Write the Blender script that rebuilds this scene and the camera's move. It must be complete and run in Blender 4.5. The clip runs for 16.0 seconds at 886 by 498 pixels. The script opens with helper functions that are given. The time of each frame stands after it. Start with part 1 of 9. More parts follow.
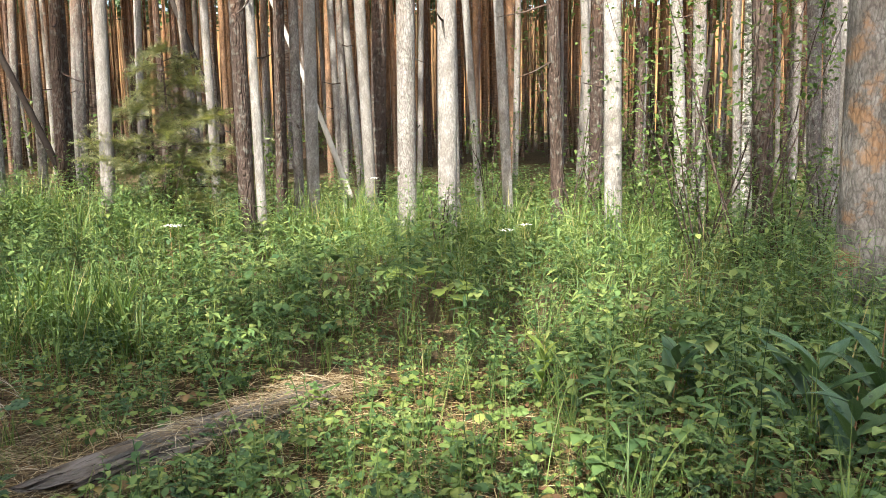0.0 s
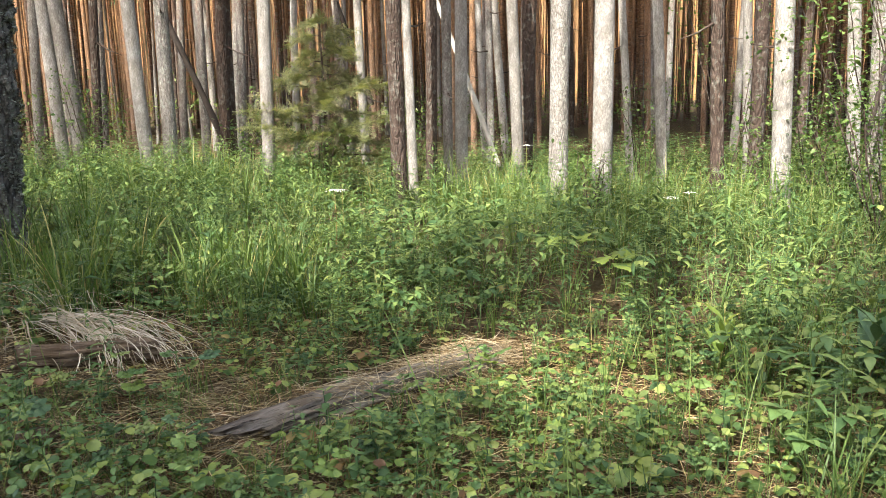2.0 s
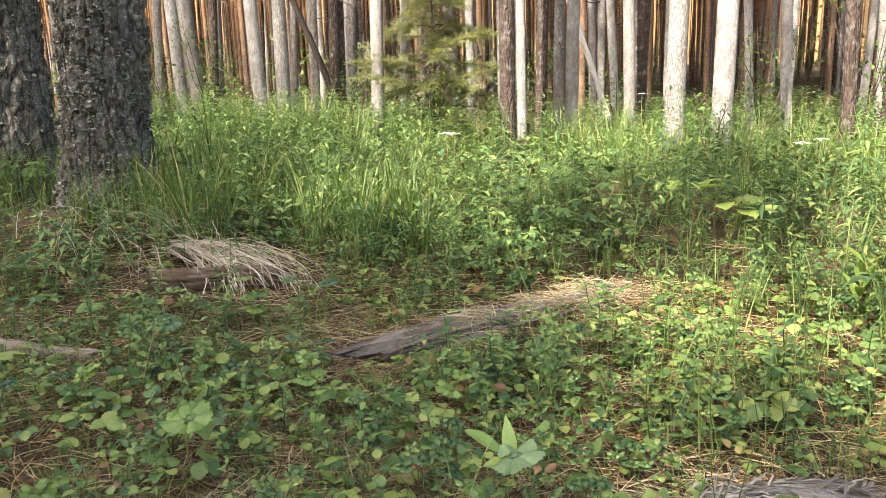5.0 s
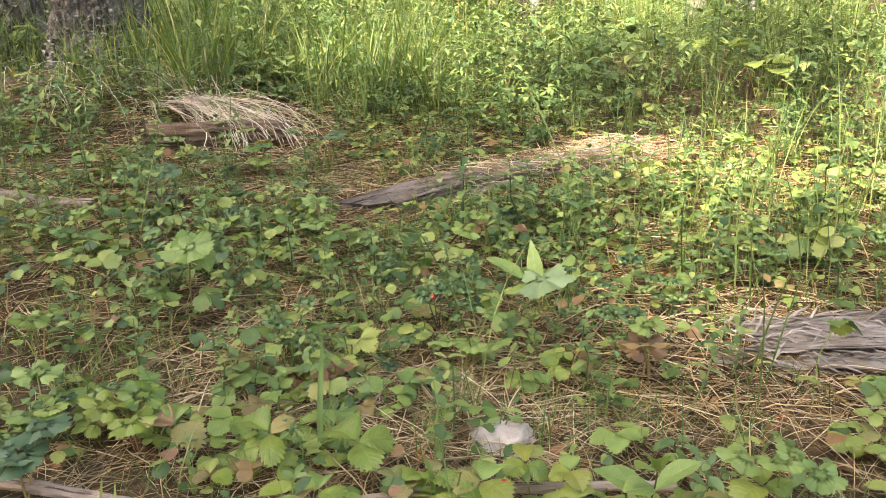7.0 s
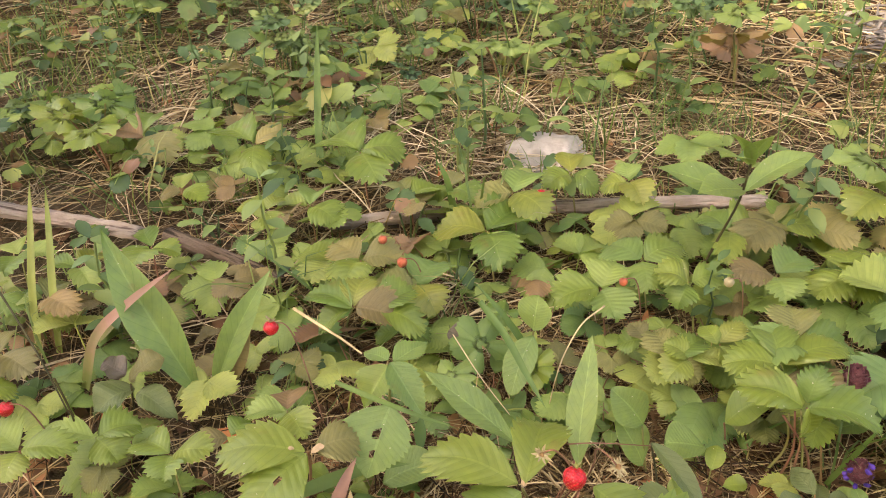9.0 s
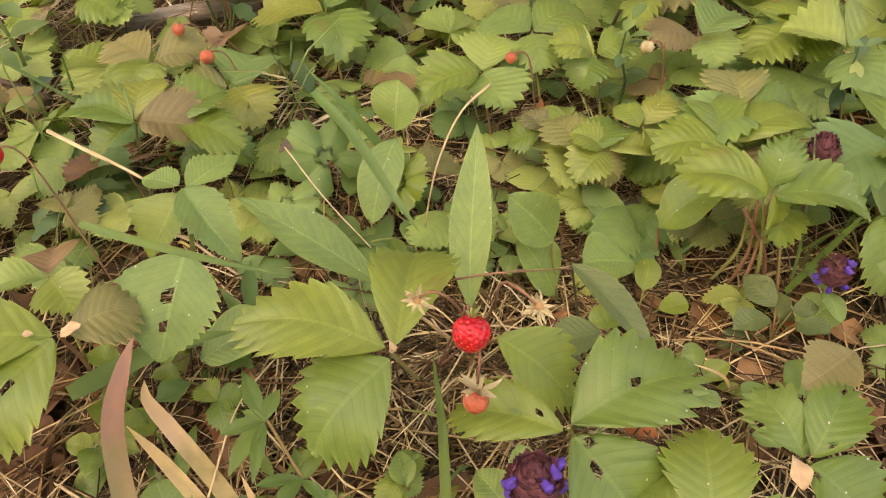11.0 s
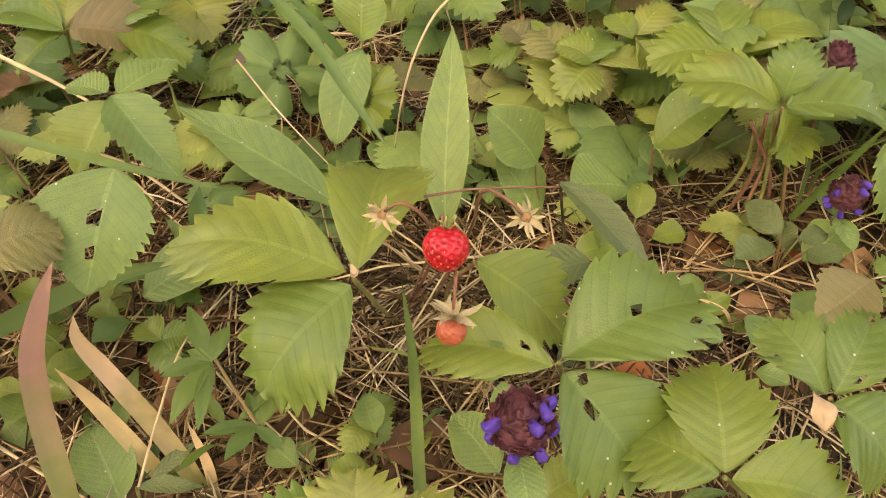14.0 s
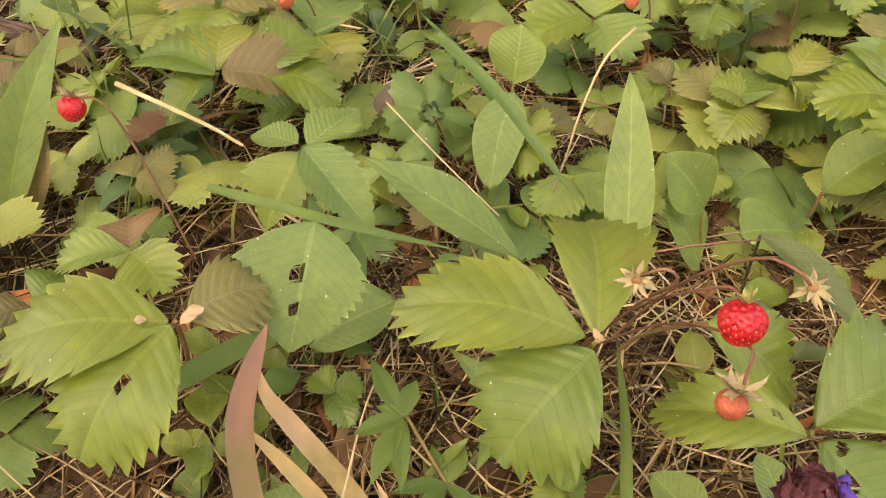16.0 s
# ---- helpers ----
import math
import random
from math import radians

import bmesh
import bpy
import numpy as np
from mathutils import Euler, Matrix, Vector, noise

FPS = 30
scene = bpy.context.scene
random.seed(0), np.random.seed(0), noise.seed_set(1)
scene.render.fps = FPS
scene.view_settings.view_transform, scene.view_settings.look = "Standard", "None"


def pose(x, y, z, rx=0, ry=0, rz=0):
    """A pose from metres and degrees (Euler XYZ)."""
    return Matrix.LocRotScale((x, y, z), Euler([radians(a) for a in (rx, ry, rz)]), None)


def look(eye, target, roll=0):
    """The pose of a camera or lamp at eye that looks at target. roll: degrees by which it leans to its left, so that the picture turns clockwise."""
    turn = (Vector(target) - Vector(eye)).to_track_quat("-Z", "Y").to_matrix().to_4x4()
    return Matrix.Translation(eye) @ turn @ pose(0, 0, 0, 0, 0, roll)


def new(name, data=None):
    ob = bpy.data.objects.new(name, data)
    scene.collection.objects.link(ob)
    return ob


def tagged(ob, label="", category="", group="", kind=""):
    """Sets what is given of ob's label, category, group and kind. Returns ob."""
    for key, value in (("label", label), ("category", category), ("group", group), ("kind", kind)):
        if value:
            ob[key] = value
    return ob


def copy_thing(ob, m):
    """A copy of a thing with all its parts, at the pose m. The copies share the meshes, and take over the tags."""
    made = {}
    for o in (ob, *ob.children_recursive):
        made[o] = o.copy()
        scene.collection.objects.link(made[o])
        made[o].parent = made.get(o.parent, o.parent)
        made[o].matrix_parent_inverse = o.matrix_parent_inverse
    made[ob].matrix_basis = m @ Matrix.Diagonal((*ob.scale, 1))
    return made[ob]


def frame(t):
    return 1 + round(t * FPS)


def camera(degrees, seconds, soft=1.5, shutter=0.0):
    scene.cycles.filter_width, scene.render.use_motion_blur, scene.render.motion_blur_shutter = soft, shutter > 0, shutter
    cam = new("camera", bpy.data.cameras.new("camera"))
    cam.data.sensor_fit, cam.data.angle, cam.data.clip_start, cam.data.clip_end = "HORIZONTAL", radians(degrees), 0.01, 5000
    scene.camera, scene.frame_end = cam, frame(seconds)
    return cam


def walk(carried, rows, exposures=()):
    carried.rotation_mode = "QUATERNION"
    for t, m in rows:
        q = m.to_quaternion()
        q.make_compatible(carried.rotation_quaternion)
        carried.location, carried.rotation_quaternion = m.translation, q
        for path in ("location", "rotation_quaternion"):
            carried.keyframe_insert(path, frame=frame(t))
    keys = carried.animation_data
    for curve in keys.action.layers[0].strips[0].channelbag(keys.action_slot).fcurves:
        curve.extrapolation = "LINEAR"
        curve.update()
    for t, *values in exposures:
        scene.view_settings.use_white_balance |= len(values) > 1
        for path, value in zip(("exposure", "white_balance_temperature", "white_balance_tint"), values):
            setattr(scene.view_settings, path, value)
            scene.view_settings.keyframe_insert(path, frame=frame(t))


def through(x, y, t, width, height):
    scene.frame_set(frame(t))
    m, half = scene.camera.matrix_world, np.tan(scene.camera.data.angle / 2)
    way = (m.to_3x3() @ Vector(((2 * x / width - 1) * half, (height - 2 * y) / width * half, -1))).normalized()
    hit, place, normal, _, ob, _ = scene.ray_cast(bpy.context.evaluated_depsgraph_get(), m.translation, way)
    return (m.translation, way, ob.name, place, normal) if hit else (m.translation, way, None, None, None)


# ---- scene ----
cam = camera(57.7, 16.0, soft=0.9)
PATH = [
    (0, (-0.011, 0.068, 1.156), (0.017, 2.045, 0.852), -0.8),
    (0.5, (-0.034, 0.069, 1.134), (-0.087, 2.044, 0.828), -0.9),
    (1, (-0.097, 0.077, 1.097), (-0.232, 2.045, 0.768), -1.2),
    (1.5, (-0.147, 0.093, 1.103), (-0.362, 2.052, 0.759), -1.2),
    (2, (-0.169, 0.092, 1.122), (-0.471, 2.034, 0.755), -1.4),
    (2.5, (-0.184, 0.088, 1.127), (-0.572, 2.014, 0.753), -1.6),
    (3, (-0.209, 0.085, 1.122), (-0.676, 1.993, 0.747), -1.7),
    (3.5, (-0.214, 0.094, 1.09), (-0.737, 1.987, 0.714), -1.9),
    (6, (-0.267, 0.103, 0.901), (-0.812, 1.951, 0.366), -1.7),
    (6.5, (-0.27, 0.132, 0.832), (-0.824, 1.96, 0.241), -1.8),
    (7, (-0.307, 0.191, 0.787), (-0.851, 1.989, 0.1), -1.9),
    (7.5, (-0.325, 0.254, 0.771), (-0.866, 1.994, -0.053), -1.8),
    (8, (-0.314, 0.311, 0.669), (-0.916, 1.949, -0.307), -2.5),
    (8.5, (-0.292, 0.336, 0.613), (-0.94, 1.903, -0.447), -3.8),
    (9, (-0.323, 0.396, 0.553), (-0.958, 1.893, -0.61), -5.3),
    (9.5, (-0.34, 0.436, 0.485), (-0.847, 1.887, -0.794), -6.0),
    (10, (-0.345, 0.475, 0.449), (-0.748, 1.883, -0.913), -5.1),
    (12.5, (-0.356, 0.542, 0.365), (-0.588, 1.79, -1.181), -2.5),
    (13, (-0.355, 0.543, 0.363), (-0.581, 1.789, -1.185), -2.1),
    (13.5, (-0.355, 0.544, 0.359), (-0.575, 1.787, -1.192), -1.9),
    (14, (-0.355, 0.545, 0.356), (-0.575, 1.787, -1.196), -1.9),
    (14.5, (-0.358, 0.547, 0.353), (-0.577, 1.79, -1.199), -1.9),
    (15, (-0.358, 0.547, 0.352), (-0.582, 1.793, -1.197), -2.1),
    (15.5, (-0.376, 0.547, 0.353), (-0.604, 1.798, -1.19), -2.3),
    (16, (-0.435, 0.55, 0.362), (-0.691, 1.819, -1.163), -2.9),
]
EXPOSURES = [(0.0, 1.95, 6400, 6), (3.5, 2.16, 6450, 7), (6.0, 2.57, 6850, 12), (8.0, 2.9, 7600, 17), (9.0, 2.9, 8100, 18), (12.5, 2.87, 9300, 19), (16.0, 2.91, 9300, 19)]
walk(cam, [(t, look(eye, target, roll)) for t, eye, target, roll in PATH], EXPOSURES)

# ---- world and sun ----
SUN_AZ, SUN_EL = radians(200), radians(44)      # behind the first camera, a little to its left
world = bpy.data.worlds.new("sky")
scene.world = world
world.use_nodes = True
wn = world.node_tree
sky = wn.nodes.new("ShaderNodeTexSky")
sky.sky_type, sky.sun_disc = "NISHITA", False
sky.air_density, sky.dust_density, sky.ozone_density = 1.0, 5.0, 0.4
sky.sun_elevation, sky.sun_rotation = SUN_EL, SUN_AZ
wn.links.new(sky.outputs[0], wn.nodes["Background"].inputs[0])
wn.nodes["Background"].inputs[1].default_value = 0.15
sun = new("sun", bpy.data.lights.new("sun", "SUN"))
sun.data.energy, sun.data.angle, sun.data.color = 3.5, radians(0.8), (1.0, 0.93, 0.82)
SUN_FROM = Vector((math.sin(SUN_AZ) * math.cos(SUN_EL), math.cos(SUN_AZ) * math.cos(SUN_EL), math.sin(SUN_EL)))
sun.matrix_world = look(SUN_FROM * 60, (0, 0, 0))

# ---- materials ----
def node(nt, kind, links=None, **attrs):
    n = nt.nodes.new(kind)
    if "operation" in attrs:
        n.operation = attrs["operation"]
    if "feature" in attrs:
        n.feature = attrs["feature"]
    for key, value in (links or {}).items():
        socket = n.inputs[key]
        if isinstance(value, bpy.types.NodeSocket):
            nt.links.new(value, socket)
        else:
            socket.default_value = value
    return n


def ramp(nt, fac, stops):
    n = nt.nodes.new("ShaderNodeValToRGB")
    els = n.color_ramp.elements
    while len(els) < len(stops):
        els.new(0.5)
    for el, (pos, col) in zip(els, stops):
        el.position, el.color = pos, (*col, 1.0)
    nt.links.new(fac, n.inputs[0])
    return n.outputs[0]


def mixc(nt, fac, a, b, blend="MIX"):
    n = nt.nodes.new("ShaderNodeMix")
    n.data_type, n.blend_type = "RGBA", blend
    for sock, value in ((n.inputs[0], fac), (n.inputs[6], a), (n.inputs[7], b)):
        if isinstance(value, bpy.types.NodeSocket):
            nt.links.new(value, sock)
        elif isinstance(value, tuple):
            sock.default_value = (*value, 1.0)
        else:
            sock.default_value = value
    return n.outputs[2]


def material(name, rough=0.7, spec=0.3):
    m = bpy.data.materials.new(name)
    m.use_nodes = True
    nt = m.node_tree
    b = nt.nodes["Principled BSDF"]
    b.inputs["Roughness"].default_value = rough
    b.inputs["Specular IOR Level"].default_value = spec
    return m, nt, b


def coords(nt, scale=(1, 1, 1), which="Object"):
    tc = node(nt, "ShaderNodeTexCoord")
    mp = node(nt, "ShaderNodeMapping", {"Vector": tc.outputs[which], "Scale": scale})
    return mp.outputs[0]


def noise_tex(nt, vec, scale, detail=4.0, rough=0.6):
    return node(nt, "ShaderNodeTexNoise", {"Vector": vec, "Scale": scale, "Detail": detail, "Roughness": rough}).outputs[0]


def bump(nt, b, height, strength, dist):
    n = node(nt, "ShaderNodeBump", {"Height": height, "Strength": strength, "Distance": dist})
    nt.links.new(n.outputs[0], b.inputs["Normal"])


def leaf_material(name, stops, island=True, veins=0, through=0.3, rough=0.5, spec=0.4, blotch=(0.16, 0.10, 0.03), blotchiness=0.25, noise_scale=60.0, vein_gain=1.3, base=None, dust=0.0, slant=0.0, relief=0.35):
    """Leaf: hue varies from leaf to leaf, brown blotches, light passes through. Where veins > 0: paler midrib and rim,
    side veins with painted shade.
    """
    m, nt, b = material(name, rough, spec)
    if island:
        rnd = node(nt, "ShaderNodeNewGeometry").outputs["Random Per Island"]
    else:
        rnd = node(nt, "ShaderNodeObjectInfo").outputs["Random"]
    col = ramp(nt, rnd, stops)
    vec = coords(nt)
    n1 = noise_tex(nt, vec, noise_scale, 5.0)
    col = mixc(nt, ramp(nt, n1, [(0.35, (0, 0, 0)), (0.75, (1, 1, 1))]), col, mixc(nt, 1.0, col, (1.25, 1.2, 1.0), "MULTIPLY"))
    spots = ramp(nt, noise_tex(nt, vec, noise_scale * 0.35, 3.0), [(0.62, (0, 0, 0)), (0.72, (1, 1, 1))])
    col = mixc(nt, mixc(nt, 1.0, spots, (blotchiness,) * 3, "MULTIPLY"), col, blotch)
    height = n1
    if veins:
        uv = node(nt, "ShaderNodeTexCoord").outputs["UV"]
        sep = node(nt, "ShaderNodeSeparateXYZ", {"Vector": uv})
        u = node(nt, "ShaderNodeMath", {0: sep.outputs[0], 1: 0.5}, operation="SUBTRACT").outputs[0]
        au = node(nt, "ShaderNodeMath", {0: u}, operation="ABSOLUTE").outputs[0]
        mid = node(nt, "ShaderNodeMath", {0: au, 1: 0.022}, operation="LESS_THAN").outputs[0]
        along = node(nt, "ShaderNodeMath", {0: sep.outputs[1], 1: node(nt, "ShaderNodeMath", {0: au, 1: slant}, operation="MULTIPLY").outputs[0]}, operation="SUBTRACT").outputs[0]
        ph = node(nt, "ShaderNodeMath", {0: along, 1: float(veins)}, operation="MULTIPLY").outputs[0]
        fr = node(nt, "ShaderNodeMath", {0: ph}, operation="FRACT").outputs[0]
        tri = node(nt, "ShaderNodeMath", {0: fr, 1: 0.5}, operation="SUBTRACT").outputs[0]
        tri = node(nt, "ShaderNodeMath", {0: tri}, operation="ABSOLUTE").outputs[0]
        side = ramp(nt, tri, [(0.0, (1, 1, 1)), (0.09, (0, 0, 0))])
        # shade of the sunken side veins, painted into the colour
        col = mixc(nt, mixc(nt, 1.0, side, (0.5,) * 3, "MULTIPLY"), col, mixc(nt, 1.0, col, (0.66, 0.74, 0.6), "MULTIPLY"))
        rim = ramp(nt, au, [(0.44, (0, 0, 0)), (0.5, (0.6, 0.6, 0.6))])
        col = mixc(nt, rim, col, mixc(nt, 1.0, col, (1.3, 1.22, 1.15), "MULTIPLY"))
        vm2 = node(nt, "ShaderNodeMath", {0: mid, 1: 0.5}, operation="MULTIPLY").outputs[0]
        col = mixc(nt, vm2, col, mixc(nt, 1.0, col, (vein_gain, vein_gain * 0.97, vein_gain * 1.1), "MULTIPLY"))
        fine = node(nt, "ShaderNodeTexVoronoi", {"Vector": vec, "Scale": 900.0}, feature="DISTANCE_TO_EDGE").outputs[0]
        height = node(nt, "ShaderNodeMath", {0: fine, 1: tri}, operation="ADD").outputs[0]
        swell = noise_tex(nt, vec, 260.0, 3.0)
        height = node(nt, "ShaderNodeMath", {0: height, 1: swell}, operation="ADD").outputs[0]
        bump(nt, b, height, relief, 0.0012)
    else:
        bump(nt, b, height, 0.3, 0.002)
    if base:
        v_along = node(nt, "ShaderNodeSeparateXYZ", {"Vector": node(nt, "ShaderNodeTexCoord").outputs["UV"]}).outputs[1]
        shift = node(nt, "ShaderNodeMath", {0: v_along, 1: noise_tex(nt, vec, 25.0)}, operation="ADD").outputs[0]
        col = mixc(nt, ramp(nt, shift, [(0.55, (0, 0, 0)), (1.1, (1, 1, 1))]), base, col)
    if dust:
        cells = node(nt, "ShaderNodeTexVoronoi", {"Vector": vec, "Scale": 150.0})
        near = node(nt, "ShaderNodeMath", {0: cells.outputs["Distance"], 1: 0.075}, operation="LESS_THAN").outputs[0]
        some = node(nt, "ShaderNodeMath", {0: node(nt, "ShaderNodeSeparateXYZ", {"Vector": cells.outputs["Color"]}).outputs[0], 1: 1.0 - dust}, operation="GREATER_THAN").outputs[0]
        col = mixc(nt, node(nt, "ShaderNodeMath", {0: near, 1: some}, operation="MULTIPLY").outputs[0], col, (0.5, 0.48, 0.38))
    nt.links.new(col, b.inputs["Base Color"])
    tr = node(nt, "ShaderNodeBsdfTranslucent", {"Color": mixc(nt, 1.0, col, (1.3, 1.35, 0.5), "MULTIPLY")})
    mx = node(nt, "ShaderNodeMixShader", {0: through, 1: b.outputs[0], 2: tr.outputs[0]})
    nt.links.new(mx.outputs[0], nt.nodes["Material Output"].inputs[0])
    return m


STRAW_STOPS = [(0.0, (0.095, 0.17, 0.06)), (0.25, (0.165, 0.24, 0.07)), (0.65, (0.205, 0.27, 0.075)), (0.9, (0.27, 0.31, 0.095)), (0.95, (0.24, 0.17, 0.085)), (1.0, (0.18, 0.10, 0.06))]
HERO_STOPS = [(0.0, (0.10, 0.17, 0.034)), (0.3, (0.135, 0.205, 0.05)), (0.6, (0.165, 0.225, 0.042)), (0.85, (0.19, 0.245, 0.055)), (1.0, (0.21, 0.225, 0.05))]
HERB_STOPS = [(0.0, (0.04, 0.085, 0.035)), (0.4, (0.095, 0.165, 0.058)), (0.8, (0.155, 0.22, 0.072)), (1.0, (0.225, 0.27, 0.088))]
M_STRAWBERRY = leaf_material("strawberry_leaf", [(p, (r * 1.08, g * 1.1, b * 1.1)) for p, (r, g, b) in STRAW_STOPS], island=False, veins=9, relief=0.15, vein_gain=1.12)
M_HERO = leaf_material("strawberry_leaf_close", HERO_STOPS, island=False, veins=9, noise_scale=90.0, blotchiness=0.55, blotch=(0.20, 0.15, 0.05), through=0.28, dust=0.5, spec=0.45, rough=0.38, vein_gain=1.35, relief=0.14)
M_LANCE = leaf_material("blue_green_leaf", [(0.0, (0.135, 0.22, 0.065)), (1.0, (0.205, 0.29, 0.088))], island=False, veins=12, noise_scale=120.0, through=0.25, dust=0.25, spec=0.5, vein_gain=1.5, slant=0.3)
M_BLUE_LANCE = leaf_material("dull_blue_green_leaf", [(0.0, (0.06, 0.115, 0.06)), (1.0, (0.09, 0.15, 0.075))], island=False, veins=14, noise_scale=40.0, through=0.2, slant=0.3)
M_TIRED = leaf_material("browned_leaf", [(0.0, (0.15, 0.17, 0.06)), (0.5, (0.19, 0.15, 0.075)), (1.0, (0.20, 0.21, 0.075))], island=False, veins=9, noise_scale=50.0, blotch=(0.25, 0.11, 0.05), blotchiness=0.7)
M_PURPLE_LEAF = leaf_material("purple_brown_leaf", [(0.0, (0.085, 0.085, 0.06)), (1.0, (0.13, 0.105, 0.085))], island=False, veins=8, noise_scale=60.0, through=0.15)
M_DULL = leaf_material("dull_dark_leaf", [(0.0, (0.085, 0.12, 0.042)), (1.0, (0.115, 0.15, 0.055))], island=False, veins=9, noise_scale=60.0, through=0.15, slant=0.3)
M_LOW = leaf_material("low_leaf", [(0.0, (0.045, 0.09, 0.032)), (0.3, (0.085, 0.15, 0.045)), (0.6, (0.17, 0.24, 0.068)), (0.9, (0.27, 0.315, 0.10)), (0.95, (0.25, 0.16, 0.08)), (1.0, (0.17, 0.09, 0.055))], island=True, rough=0.45, spec=0.45)
M_HERB = leaf_material("herb_leaf", HERB_STOPS, island=True, noise_scale=30.0, through=0.16)
M_GRASS = leaf_material("grass_blade", [(0.0, (0.055, 0.11, 0.032)), (0.5, (0.115, 0.18, 0.05)), (0.85, (0.18, 0.24, 0.075)), (1.0, (0.38, 0.32, 0.17))], island=True, noise_scale=25.0)
M_SHRUB = leaf_material("shrub_leaf", [(0.0, (0.05, 0.105, 0.035)), (1.0, (0.14, 0.20, 0.06))], island=True, noise_scale=10.0)
M_SPRUCE = leaf_material("spruce_needle", [(0.0, (0.11, 0.14, 0.075)), (0.6, (0.20, 0.215, 0.125)), (1.0, (0.33, 0.30, 0.20))], island=True, noise_scale=10.0, through=0.35)
M_CROWN = leaf_material("pine_needle_clump", [(0.0, (0.04, 0.08, 0.03)), (1.0, (0.08, 0.12, 0.04))], island=True, noise_scale=3.0, through=0.1)
M_YELLOW = leaf_material("yellow_green_leaf", [(0.0, (0.20, 0.27, 0.07)), (1.0, (0.26, 0.32, 0.085))], island=True, noise_scale=30.0)
M_BLADE = leaf_material("fresh_grass_blade", [(0.0, (0.085, 0.16, 0.045)), (1.0, (0.13, 0.20, 0.05))], island=False, noise_scale=40.0)
M_RED_BLADE = leaf_material("reddened_grass_blade", [(0.0, (0.31, 0.18, 0.155)), (1.0, (0.33, 0.20, 0.165))], island=False, noise_scale=28.0, blotch=(0.20, 0.07, 0.06), blotchiness=0.5, base=(0.17, 0.19, 0.06))
M_YELLOW_BLADE = leaf_material("yellowed_grass_blade", [(0.0, (0.56, 0.44, 0.20)), (1.0, (0.60, 0.42, 0.26))], island=False, noise_scale=40.0, blotch=(0.30, 0.17, 0.09), blotchiness=0.45, base=(0.20, 0.20, 0.06))
M_LIGHT_BLADE = leaf_material("light_grass_blade", [(0.0, (0.17, 0.22, 0.06)), (1.0, (0.22, 0.26, 0.07))], island=False, noise_scale=40.0)
M_FAR = leaf_material("far_leaf", [(0.0, (0.05, 0.10, 0.03)), (1.0, (0.17, 0.22, 0.06))], island=True, noise_scale=3.0)
M_PALE = leaf_material("pale_leaf", [(0.0, (0.15, 0.23, 0.125)), (1.0, (0.20, 0.28, 0.155))], island=True, veins=0, noise_scale=60.0)


def dry_material(name, stops, scale=40.0, rough=0.8, island=True):
    m, nt, b = material(name, rough, 0.2)
    g = node(nt, "ShaderNodeNewGeometry").outputs["Random Per Island"] if island else node(nt, "ShaderNodeObjectInfo").outputs["Random"]
    col = ramp(nt, g, stops)
    n = noise_tex(nt, coords(nt), scale)
    col = mixc(nt, n, mixc(nt, 1.0, col, (0.7, 0.66, 0.6), "MULTIPLY"), mixc(nt, 1.0, col, (1.25, 1.25, 1.25), "MULTIPLY"))
    nt.links.new(col, b.inputs["Base Color"])
    bump(nt, b, n, 0.4, 0.002)
    return m


M_LITTER = dry_material("dry_needle_straw", [(0.0, (0.03, 0.02, 0.011)), (0.4, (0.15, 0.088, 0.038)), (0.7, (0.40, 0.28, 0.135)), (1.0, (0.74, 0.60, 0.36))])
M_DRY_GRASS = dry_material("bleached_dry_grass", [(0.0, (0.20, 0.14, 0.075)), (0.5, (0.42, 0.33, 0.20)), (1.0, (0.70, 0.60, 0.42))])
M_DEAD_LEAF = dry_material("dead_brown_leaf", [(0.0, (0.10, 0.055, 0.03)), (0.6, (0.24, 0.13, 0.07)), (0.9, (0.38, 0.22, 0.11)), (1.0, (0.42, 0.14, 0.05))], 60.0)
M_SPLINTER = dry_material("grey_bark_fibre", [(0.0, (0.13, 0.11, 0.095)), (0.5, (0.23, 0.205, 0.18)), (1.0, (0.34, 0.31, 0.28))], 30.0)
M_LICHEN = dry_material("grey_lichen", [(0.0, (0.10, 0.104, 0.088)), (0.6, (0.19, 0.205, 0.172)), (1.0, (0.34, 0.36, 0.31))], 120.0, 0.95)
M_DRAPE = dry_material("silvery_dry_grass", [(0.0, (0.34, 0.28, 0.20)), (0.5, (0.54, 0.48, 0.38)), (1.0, (0.68, 0.63, 0.54))], 30.0)
M_STEM = dry_material("leaf_stalk", [(0.0, (0.20, 0.24, 0.07)), (0.6, (0.28, 0.22, 0.09)), (1.0, (0.28, 0.13, 0.08))], 90.0, 0.6, False)
M_STRAW_STEM = dry_material("dry_stalk", [(0.0, (0.52, 0.40, 0.22)), (1.0, (0.58, 0.46, 0.28))], 60.0, 0.7, False)
M_RED_STEM = dry_material("red_brown_stalk", [(0.0, (0.24, 0.11, 0.07)), (1.0, (0.30, 0.17, 0.10))], 60.0, 0.7, False)
M_DARK_STEM = dry_material("dark_stalk", [(0.0, (0.05, 0.05, 0.025)), (1.0, (0.09, 0.08, 0.03))], 60.0, 0.7, False)


